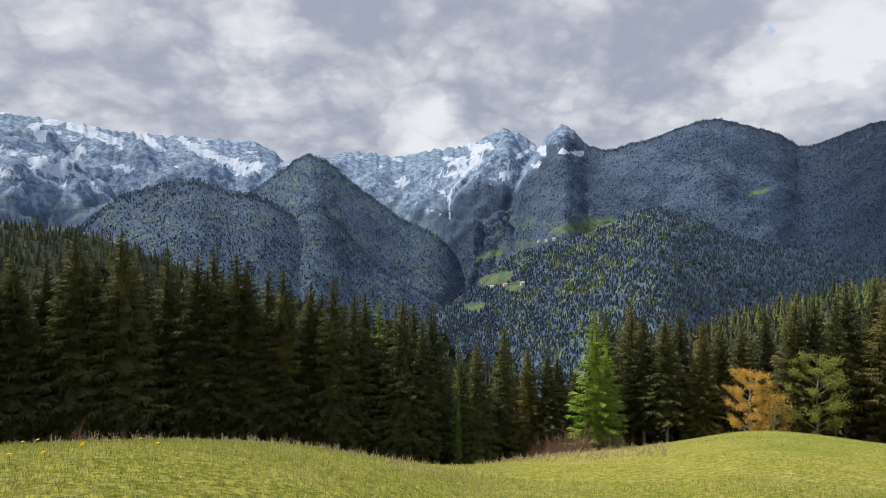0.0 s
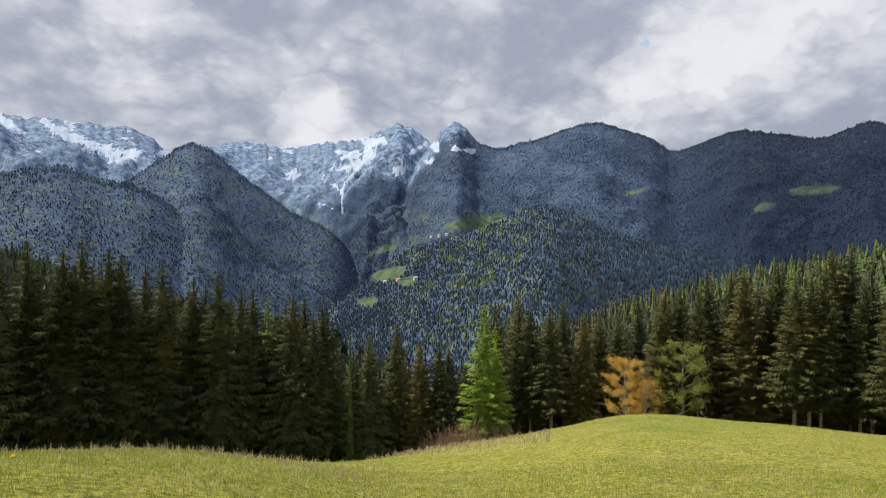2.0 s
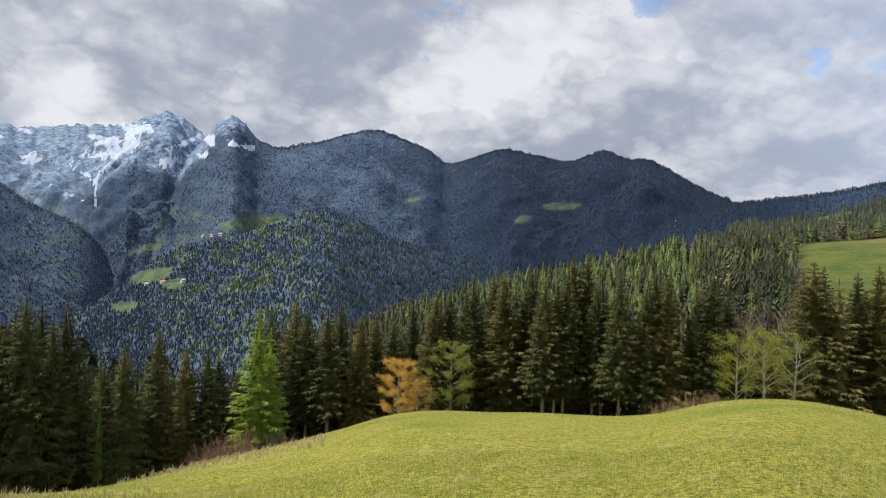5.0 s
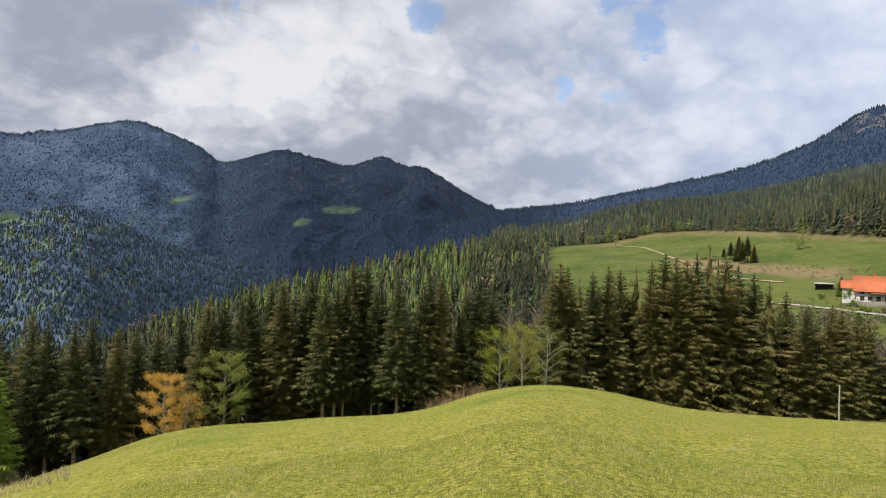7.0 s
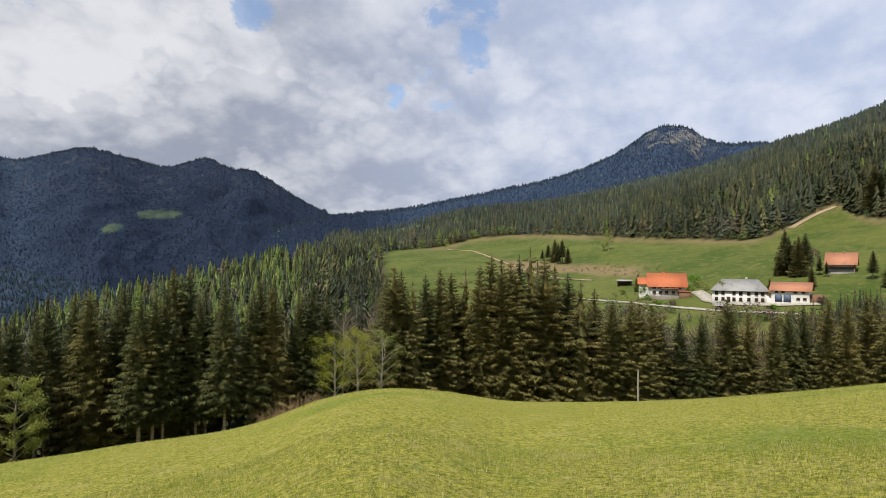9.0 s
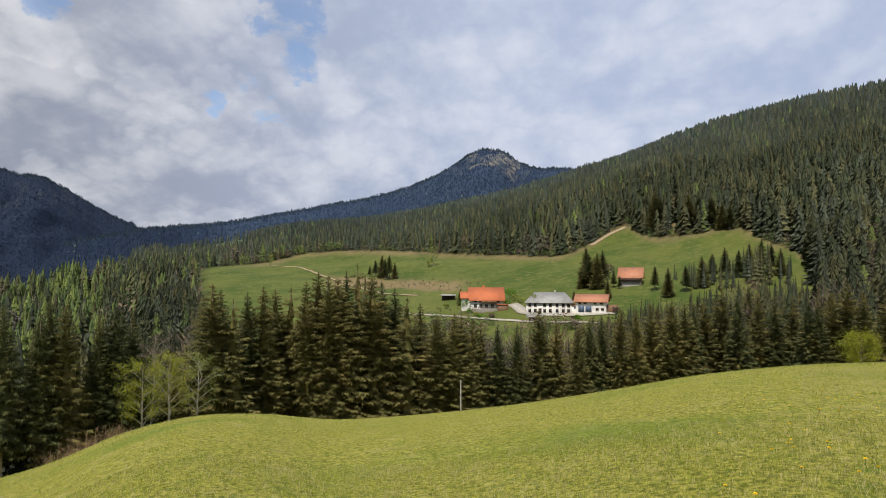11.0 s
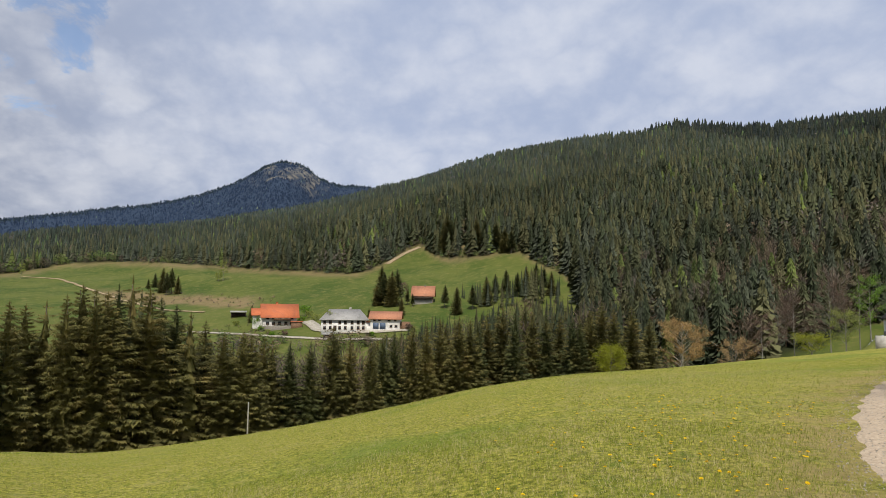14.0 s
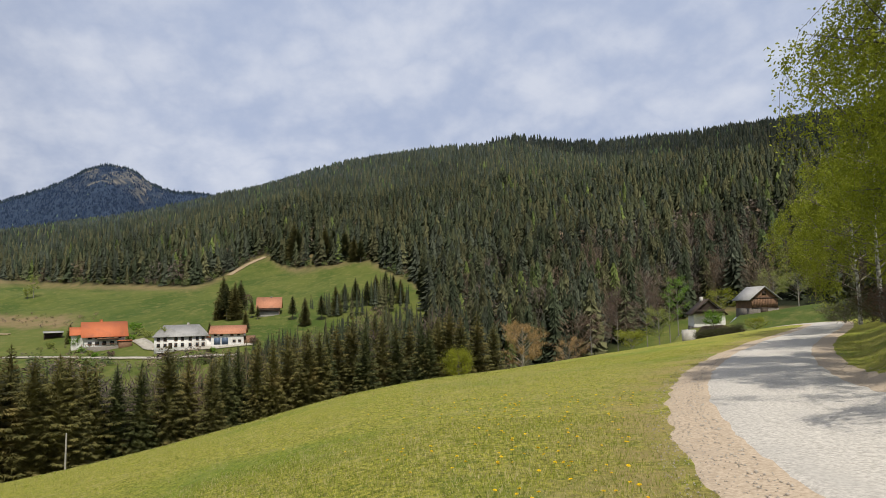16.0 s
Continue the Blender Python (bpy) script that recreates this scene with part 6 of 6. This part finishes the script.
for k, (az, el0, el1, mat, lab) in enumerate(((81.0, 1.35, 3.2, SPRING, "lone pale green tree on the pasture"), (80.6, 1.3, 2.0, SPRING, "low dark bush on the pasture"), (66.2, 1.1, 2.4, SPRING, "pale green tree at the field track"), (86.2, -2.4, -1.2, TWIGS, "leafless garden tree in front of the farmhouse"), (90.4, -3.2, -1.2, SPRING, "thin pale tree before the long house"), (88.2, -1.7, -0.9, LIME, "round green shrub beside the farmhouse"), (84.0, -2.8, -1.9, LIME, "dark green shrub beside the farmhouse"), (97.0, 0.0, 1.6, TWIGS, "leafless tree beside the spruces"))):
    r = where_seen(az, el0, 175, 600)
    broadleaf("deciduous_tree" if mat is not TWIGS else "bare_tree", 120 + k, az, r, max(2.5, height_for(az, r, el1)), 2.2 if el1 - el0 > 1.5 else 2.0, 900, 0.24, mat, GREYBARK, lab, limbs_n=12, scatter=0.5)
r = where_seen(83.55, -2.3, 175, 400)
stood(FULL[1], 83.55, r, height_for(83.55, r, -0.7), 1.5, "", rng)

for k, (az, el0, el1) in enumerate(((92.4, -1.9, -1.0), (93.1, -1.9, -1.1), (93.9, -1.9, -0.9), (86.9, -1.5, -0.6), (96.9, -1.6, 0.2))):
    r = where_seen(az, el0, 175, 600)
    stood(FULL[k % 3], az, r, max(3.0, height_for(az, r, el1)), 1.2, "small spruces behind the farm", rng)
for k, (az, el0, tall, mat) in enumerate(((84.4, -3.1, 2.2, LIME), (84.9, -3.3, 1.6, SPRING), (87.9, -2.3, 2.4, LIME), (88.5, -1.9, 3.0, SPRING), (89.1, -2.1, 2.6, SPRING), (86.4, -3.5, 1.8, TWIGS), (85.3, -3.5, 1.5, LIME), (97.6, -3.0, 2.4, TWIGS), (94.2, -3.5, 1.4, LIME), (82.2, -2.6, 2.0, SPRING))):
    r = where_seen(az, el0, 175, 600)
    broadleaf("bush", 210 + k, az, r, tall, tall * 0.6, 900, 0.16, mat, BARK_DARK, "leafless garden bush beside the farm" if mat is TWIGS else "young green garden bush beside the farm", "bush", start=0.05, rise=0.7, limbs_n=12, scatter=0.25, radius=0.05, group="garden bushes round the farm")

# scrub along the upper edge of the pasture
n = 480
a = g.uniform(62, 112, n)
line_az = np.arange(61, 113.5, 0.75)
line_r = [where_seen(q, float(wood_line(np.array([q]))[0]) + 0.05, 200, 760) for q in line_az]
r = np.interp(a, line_az, line_r) + g.uniform(-4, 10, n)
tint = np.where((g.random(n) < 0.6)[:, None], shades(g.integers(0, 3, n), LARCH_SHADES, g) * 1.7, shades(g.integers(0, 3, n), BARE_SHADES, g))
wood("scrub", "low green and brown scrub along the upper edge of the pasture", spot_rows(a, r, land(a, r), g.uniform(2, 5.5, n) * (1 + 0.9 * (a < 73)), g.uniform(1.0, 1.7, n), g.integers(0, 3, n), tint), BROADLEAVES, g)
# rough brown scrub on the bank below the upper pasture and round the farmhouse
spots = [(q, where_seen(q, e)) for q, e in [(q, g.normal(-0.45, 0.3)) for q in g.uniform(72, 85.5, 110)] + [(q, g.uniform(-3.7, -2.6)) for q in g.uniform(78, 85, 30)] + [(q, g.uniform(-4.9, -4.0)) for q in g.uniform(80, 98, 90)]]
a, r = np.array([c[0] for c in spots]), np.array([c[1] for c in spots])
n = len(a)
tint = np.where((g.random(n) < 0.3)[:, None], shades(g.integers(0, 3, n), LARCH_SHADES, g), shades(g.integers(0, 3, n), BARE_SHADES, g))
wood("scrub", "brown leafless scrub with a few green bushes on the rough bank", spot_rows(a, r, land(a, r), g.uniform(0.8, 2.2, n) * (1 + 1.6 * (seen_angle(land(a, r), r) < -4)), g.uniform(1.2, 2.0, n), g.integers(0, 3, n), tint), BROADLEAVES, g)


# ---- tracks across the pasture ----
GRAVEL = grain_material("pale_gravel", (0.27, 0.245, 0.20), (0.46, 0.43, 0.37), 1.2, 0.9, 0.1, 0.02)
EARTH = grain_material("bare_brown_earth", (0.26, 0.20, 0.125), (0.42, 0.33, 0.22), 0.6, 0.95, 0.05, 0.03, 0.1, (0.20, 0.20, 0.08))


def ribbon(name, line, half, mat, label, lift=0.15, category="track", r0=165, r1=700):
    """A narrow band laid on the slope along (heading, height angle) points."""
    pts = []
    for (a0, e0), (a1, e1) in zip(line[:-1], line[1:]):
        for s in np.linspace(0, 1, 14)[:-1]:
            az = a0 + (a1 - a0) * s
            pts.append(place(az, where_seen(az, e0 + (e1 - e0) * s, r0, r1)))
    pts = [sum((pts[min(max(i + d, 0), len(pts) - 1)] for d in (-2, -1, 0, 1, 2)), Vector()) / 5 for i in range(len(pts))]
    v, f = [], []
    for i, p in enumerate(pts):
        d = (pts[min(i + 1, len(pts) - 1)] - pts[max(i - 1, 0)])
        o = Vector((-d.y, d.x, 0)).normalized() * half
        for q in (p - o, p + o):
            az, r = math.degrees(math.atan2(q.x, q.y)), math.hypot(q.x, q.y)
            v.append((q.x, q.y, float(land(np.array([az]), np.array([r]))[0]) + lift))
    f = [(2 * i, 2 * i + 1, 2 * i + 3, 2 * i + 2) for i in range(len(pts) - 1)]
    ob = new(name, mesh_of(name, v, f, mat))
    mod = ob.modifiers.new("thickness", "SOLIDIFY")
    mod.thickness = 0.3
    return tagged(ob, label, category, kind="structure")


ribbon("farm_road", ((76.0, -3.0), (79, -3.2), (83, -3.4), (87, -3.7), (91, -3.85), (97, -3.85)), 1.0, GRAVEL, "pale gravel farm road below the houses")
ribbon("field_track", ((66.2, 1.25), (68.8, 1.15), (71, 0.3), (73.6, -0.6), (76.5, -1.3), (80, -1.5)), 1.0, EARTH, "brown earth track across the pasture")
ribbon("yard", ((88.3, -2.2), (88.9, -2.6), (89.4, -3.0), (91, -3.15), (95, -3.1), (98, -2.9)), 2.4, GRAVEL, "pale gravel farmyard in front of the houses")
ribbon("earth_bank", ((95.4, 3.1), (97, 4.1), (98.7, 4.85)), 1.9, EARTH, "bare yellow-brown earth bank at the top of the pasture")


SOIL = grain_material("dark_garden_soil", (0.035, 0.024, 0.017), (0.085, 0.06, 0.042), 1.5, 0.95, 0.05, 0.05)
ribbon("garden_bed", ((137.0, -2.62), (138.4, -2.5), (139.7, -2.35)), 2.2, SOIL, "freshly dug dark garden bed below the cottage", 0.1, "garden bed", 84, 113)
HEDGE = leaf_material("dark_hedge_leaves", (0.035, 0.042, 0.016), (0.09, 0.095, 0.035), 0.1)
for k in range(9):
    az = 136.9 + k * 0.42
    broadleaf("bush", 160 + k, az, 93.0 - 0.6 * k, 0.95 + 0.1 * (k % 3), 0.6, 1300, 0.05, HEDGE, BARK_DARK, "low dark hedge bush along the garden", "bush", start=0.02, rise=0.6, limbs_n=14, scatter=0.2, radius=0.03, group="hedge below the cottage")
broadleaf("deciduous_tree", 175, 138.2, 108.0, 3.3, 1.15, 3000, 0.07, LIME, BARK_DARK, "small fresh-green tree in front of the cottage", start=0.3, limbs_n=14, scatter=0.22, radius=0.07)
broadleaf("bush", 176, 141.4, 118.0, 1.9, 1.5, 2200, 0.07, YELLOWISH, BARK_DARK, "yellow-green bush below the barn", "bush", start=0.05, limbs_n=16, scatter=0.25, radius=0.04)
for k, (az, r, h) in enumerate(((147.6, 62, 1.6), (148.6, 58, 1.8), (149.4, 52, 1.5), (150.2, 47, 1.5), (151.2, 41, 1.3), (146.9, 72, 1.6))):
    broadleaf("bush", 180 + k, az, r, h, 1.1, 2400, 0.05, HEDGE, BARK_DARK, "dark tangled bush under the birches", "bush", start=0.03, rise=0.7, limbs_n=18, scatter=0.3, radius=0.05, group="undergrowth beside the lane")


# ---- lane ----
ASPHALT = grain_material("worn_pale_asphalt", (0.36, 0.335, 0.295), (0.62, 0.58, 0.52), 22.0, 0.88, 0.2, 0.014, 0.45, (0.43, 0.405, 0.365))
DIRT = grain_material("dusty_gravel_verge", (0.36, 0.285, 0.205), (0.53, 0.43, 0.325), 22.0, 0.95, 0.1, 0.006, 0.7, (0.40, 0.325, 0.245))


def lane_strip(name, inner, outer, mat, lift, label, fray=0.0, cols=5, skirt=0.12):
    line = lane_points(420)
    d = np.gradient(line, axis=0)
    o = np.stack([-d[:, 1], d[:, 0]], 1) / np.hypot(d[:, 0], d[:, 1])[:, None]
    run = np.arange(len(line)) * 0.37
    lo = inner + fray * (fbm(run, run * 0 + 3.3, 4, 301) - 0.5) * 2
    hi = outer + fray * (fbm(run, run * 0 + 9.7, 4, 302) - 0.5) * 2
    s = lo[:, None] + (hi - lo)[:, None] * (np.arange(cols) / (cols - 1))[None]
    q = line[:, None, :] + o[:, None, :] * s[:, :, None]
    z = land(np.degrees(np.arctan2(q[..., 0], q[..., 1])), np.hypot(q[..., 0], q[..., 1])) + lift
    z[:, 0] -= skirt
    z[:, -1] -= skirt
    v = np.concatenate([q, z[..., None]], -1).reshape(-1, 3)
    i, c = np.meshgrid(np.arange(len(line) - 1), np.arange(cols - 1), indexing="ij")
    k = (i * cols + c).ravel()
    ob = new(name, mesh_of(name, v, np.stack([k, k + 1, k + cols + 1, k + cols], 1), mat, smooth=True))
    return tagged(ob, label, "road", kind="structure")


lane_strip("road", -LANE_HALF, LANE_HALF, ASPHALT, 0.035, "narrow lane of worn pale asphalt with crumbled edges", 0.10, 9)
lane_strip("verge", LANE_HALF - 0.45, LANE_HALF + 0.52, DIRT, 0.016, "dusty gravel verge between lane and meadow", 0.16, 9, 0.05)
lane_strip("verge", -LANE_HALF - 0.4, -LANE_HALF + 0.45, DIRT, 0.016, "dusty earth verge under the bank", 0.14, 9, 0.05)


PEBBLE = leaf_material("crumbled_asphalt_and_pebbles", (0.24, 0.205, 0.165), (0.58, 0.53, 0.46), 0.0)


def pebbles(name, seed, count, lo, hi, size, label):
    """Loose stones along the lane, small uneven octahedra."""
    gg = np.random.default_rng(seed)
    line = lane_points(420)
    i = gg.integers(20, 230, count)
    d = line[i + 1] - line[i - 1]
    o = np.stack([-d[:, 1], d[:, 0]], 1) / np.hypot(d[:, 0], d[:, 1])[:, None]
    p = line[i] + (line[i + 1] - line[i]) * gg.random((count, 1)) + o * (lo + (hi - lo) * gg.random((count, 1)))
    az, r = np.degrees(np.arctan2(p[:, 0], p[:, 1])), np.hypot(p[:, 0], p[:, 1])
    c = np.column_stack([p, land(az, r) + 0.02])
    s = size * gg.uniform(0.3, 1.0, count) ** 2 + 0.004
    axes = np.array([(1, 0, 0), (-1, 0, 0), (0, 1, 0), (0, -1, 0), (0, 0, 0.7), (0, 0, -0.7)])
    v = (c[:, None, :] + axes[None] * s[:, None, None] * gg.uniform(0.6, 1.3, (count, 6, 1))).reshape(-1, 3)
    tri = np.array([(0, 2, 4), (2, 1, 4), (1, 3, 4), (3, 0, 4), (2, 0, 5), (1, 2, 5), (3, 1, 5), (0, 3, 5)])
    f = (np.arange(count)[:, None, None] * 6 + tri[None]).reshape(-1, 3)
    return tagged(new(name, mesh_of(name, v, f, PEBBLE)), label, "gravel", kind="stuff")


pebbles("gravel", 1, 5200, LANE_HALF - 0.12, LANE_HALF + 0.75, 0.012, "loose pebbles and crumbled asphalt on the verge")
pebbles("gravel", 2, 900, LANE_HALF - 0.22, LANE_HALF + 0.08, 0.026, "broken asphalt crumbs along the lane's edge")
pebbles("gravel", 3, 900, -LANE_HALF - 0.45, -LANE_HALF + 0.1, 0.018, "loose stones under the bank")


# ---- birches by the lane ----
BIRCHBARK = grain_material("white_birch_bark", (0.10, 0.095, 0.09), (0.72, 0.70, 0.66), 5.0, 0.7, 0.2, 0.005, 1.5, (0.62, 0.60, 0.56))
BIRCHLEAF = leaf_material("young_birch_leaves", (0.16, 0.20, 0.016), (0.34, 0.37, 0.040), 0.42)


def birch(seed, az, r, height, spread, strands, per, size, label):
    rnd, gg = random.Random(seed), np.random.default_rng(seed)
    root = empty("birch_tree", Matrix.Translation(place(az, r) - Vector((0, 0, 0.2))))
    stems, ends = limbs(rnd, height, spread, 30, 0.22, 0.55, 0.12 * height / 12, 0.35, 1.25)
    under("trunk", mesh_of("trunk", *tubes([tube(*s) for s in stems[:1]]), BIRCHBARK, smooth=True), root, "white birch trunk")
    under("branchwork", mesh_of("branchwork", *tubes([tube(*s) for s in stems[1:]]), BARK_DARK, smooth=True), root)
    pts, cords = [], []
    for _ in range(strands):
        p, q = rnd.choice(ends)
        s = p.lerp(q, rnd.uniform(0.2, 1.1))
        n = rnd.uniform(0.6, 2.3) * height / 12
        sway = Vector((rnd.uniform(-0.35, 0.35), rnd.uniform(-0.35, 0.35), -1)) * n
        out = Vector((s.x, s.y, 0)) * 0.12
        mid, end = s + sway * 0.45 + out, s + sway + out * 0.8
        if rnd.random() < 0.3:
            cords.append(([s, mid, end], [0.006, 0.004, 0.002], 3))
        for _ in range(per):
            t = rnd.random()
            pts.append(tuple(s.lerp(mid, t * 2) if t < 0.5 else mid.lerp(end, t * 2 - 1)))
    under("twigwork", mesh_of("twigwork", *tubes([tube(*c) for c in cords]), BARK_DARK), root)
    c = np.array(pts) + gg.normal(0, 0.075, (len(pts), 3))
    n = len(c)
    u = gg.normal(0, 1, (n, 3)) + np.array([0, 0, -0.6])
    u /= np.linalg.norm(u, axis=1)[:, None]
    w = np.cross(u, gg.normal(0, 1, (n, 3)))
    w /= np.linalg.norm(w, axis=1)[:, None]
    s = size * gg.uniform(0.6, 1.25, (n, 1))
    v = np.stack([c - u * s * 0.4, c + w * s * 0.45, c + u * s, c - w * s * 0.45], 1).reshape(-1, 3)
    under("crown", mesh_of("crown", v, np.arange(len(v)).reshape(-1, 4), BIRCHLEAF), root)
    return tagged(root, label, "tree", "birches along the lane")


birch(71, 161.2, 16.5, 12.0, 3.45, 3200, 46, 0.052, "large weeping birch in young leaf overhanging the lane")
# the next three have trunks out of view; added to shade the bank
birch(75, 174.0, 12.0, 11.0, 3.0, 1500, 40, 0.058, "large weeping birch out of view, added to shade the bank")
birch(76, 160.5, 26.0, 12.5, 4.0, 1500, 30, 0.09, "weeping birch with its trunk out of view, added to shade the bank")
birch(77, 155.5, 37.0, 12.5, 3.8, 1400, 30, 0.09, "weeping birch with its trunk out of view, added to shade the bank")
birch(72, 157.8, 27.0, 11.5, 3.2, 2200, 34, 0.068, "weeping birch in young leaf beside the lane")
birch(73, 150.0, 44.0, 12.0, 3.6, 1500, 34, 0.075, "white-trunked birch beside the lane")
birch(74, 148.6, 52.0, 12.0, 3.4, 1500, 34, 0.075, "white-trunked birch beside the lane")
broadleaf("bush", 140, 150.2, 40.0, 1.6, 1.0, 2600, 0.035, REDTWIG, BARK_DARK, "low reddish leafless bush at the foot of the birches", "bush", start=0.05, limbs_n=20, radius=0.04)
broadleaf("bush", 141, 151.2, 30.0, 1.3, 0.9, 2600, 0.03, REDTWIG, BARK_DARK, "reddish leafless bush at the foot of the birches", "bush", start=0.05, limbs_n=20, radius=0.04)

# ---- posts, flowers, grass ----
POLEWOOD = grain_material("silvery_weathered_pole", (0.24, 0.23, 0.21), (0.42, 0.41, 0.38), 8.0, 0.85, 0.15, 0.005)
for az, r, el in ((83.6, 84.0, -9.2),):
    root = empty("utility_pole", Matrix.Translation(place(az, r)))
    h = height_for(az, r, el)
    part("pole", tube([(0, 0, -0.8), (0, 0, h * 0.5), (0, 0, h)], [0.11, 0.10, 0.085], 8), POLEWOOD, root)
    part("cap", tube([(0, 0, h), (0, 0, h + 0.08)], [0.11, 0.03], 8), POLEWOOD, root)
    tagged(root, "slim weathered wooden pole at the meadow's lower edge", "pole")

PETAL = leaf_material("dandelion_yellow", (0.75, 0.50, 0.01), (0.85, 0.62, 0.02), 0.1)
STALK = leaf_material("flower_stalk", (0.10, 0.17, 0.03), (0.16, 0.24, 0.05), 0.1)
BLADE = leaf_material("grass_blades", (0.075, 0.125, 0.010), (0.35, 0.38, 0.05), 0.3)
DRYBLADE = leaf_material("dry_grass_blades", (0.30, 0.26, 0.11), (0.54, 0.48, 0.24), 0.2)

first = empty("dandelion")
gg = np.random.default_rng(5)
v = []
for k in range(40):
    a, t = gg.uniform(0, 6.283), gg.uniform(0.1, 0.9)
    o = np.array([math.cos(a), math.sin(a), 0])
    s = np.array([-math.sin(a), math.cos(a), 0])
    tip = o * 0.024 * (0.5 + t / 2) + np.array([0, 0, 0.012 * (1 - t) + 0.07])
    v += [np.array([0, 0, 0.066]) + s * 0.003, np.array([0, 0, 0.066]) - s * 0.003, tip + s * 0.006, tip - s * 0.006]
v = np.array(v)
under("flower_head", mesh_of("flower_head", v, np.arange(len(v)).reshape(-1, 4)[:, [0, 1, 3, 2]], PETAL), first, "yellow flower head")
part("stalk", tube([(0, 0, -0.02), (0.003, 0, 0.03), (0, 0, 0.068)], [0.0025, 0.002, 0.002], 5), STALK, first)
tagged(first, "yellow dandelion in the short grass", "flower", "dandelions in the meadow")
spots = []
for _ in range(210):
    a = rng.gauss(124, 9)
    spots.append((a, rng.uniform(5.0, 15.0)))
for _ in range(14):
    spots.append((rng.uniform(-38, -24), rng.uniform(5.0, 8.5)))
for k, (a, r) in enumerate(spots):
    p = place(a, r)
    if abs(float(lane_gap(np.array(p.x), np.array(p.y)))) < LANE_HALF + 1.0:
        continue
    s = rng.uniform(0.75, 1.1)
    m = Matrix.Translation(p) @ pose(0, 0, 0, rng.uniform(-14, 14), rng.uniform(-14, 14), rng.uniform(0, 360)) @ Matrix.Diagonal((s, s, s, 1))
    if k == 0:
        first.matrix_world = m
    else:
        copy_thing(first, m).matrix_basis = m


def grass_sheet(name, seed, count, r0, r1, az0, az1, tall, wide, mat, label):
    gg = np.random.default_rng(seed)
    a = gg.uniform(az0, az1, count)
    r = np.sqrt(gg.uniform(r0 ** 2, r1 ** 2, count))
    x, y = r * np.sin(np.radians(a)), r * np.cos(np.radians(a))
    thick = fbm(x * 0.8, y * 0.8, 3, seed + 400)
    ok = (np.abs(lane_gap(x, y)) > LANE_HALF + 0.48 + 0.55 * gg.random(count) ** 2) & (gg.random(count) < 0.35 + thick)
    a, r, x, y = a[ok], r[ok], x[ok], y[ok]
    z = land(a, r)
    h = tall * gg.uniform(0.4, 1.2, len(a)) * (0.6 + 0.8 * fbm(x * 1.7, y * 1.7, 2, seed + 500))
    t = gg.uniform(0, 6.283, len(a))
    lean = gg.uniform(0.2, 1.1, len(a)) * h
    w = wide * gg.uniform(0.6, 1.3, len(a))
    c, s = np.cos(t), np.sin(t)
    base = np.stack([x, y, z - 0.005], 1)
    side = np.stack([-s * w, c * w, 0 * w], 1)
    tip = base + np.stack([c * lean, s * lean, h], 1)
    v = np.stack([base - side, base + side, tip], 1).reshape(-1, 3)
    ob = new(name, mesh_of(name, v, np.arange(len(v)).reshape(-1, 3), mat))
    return tagged(ob, label, "grass", kind="stuff")


grass_sheet("grass", 1, 210000, 3.6, 11.0, -45, 156, 0.05, 0.0032, BLADE, "short green meadow grass")
grass_sheet("grass", 2, 95000, 3.6, 11.0, -45, 156, 0.055, 0.003, DRYBLADE, "dry blades among the meadow grass")
grass_sheet("grass", 3, 170000, 11.0, 36.0, -45, 150, 0.045, 0.0065, BLADE, "short green meadow grass farther down")
grass_sheet("grass", 4, 80000, 11.0, 36.0, -45, 150, 0.048, 0.0065, DRYBLADE, "dry blades farther down the meadow")
grass_sheet("grass", 5, 60000, 3.6, 26.0, 112, 153, 0.04, 0.004, DRYBLADE, "worn dry grass beside the lane")
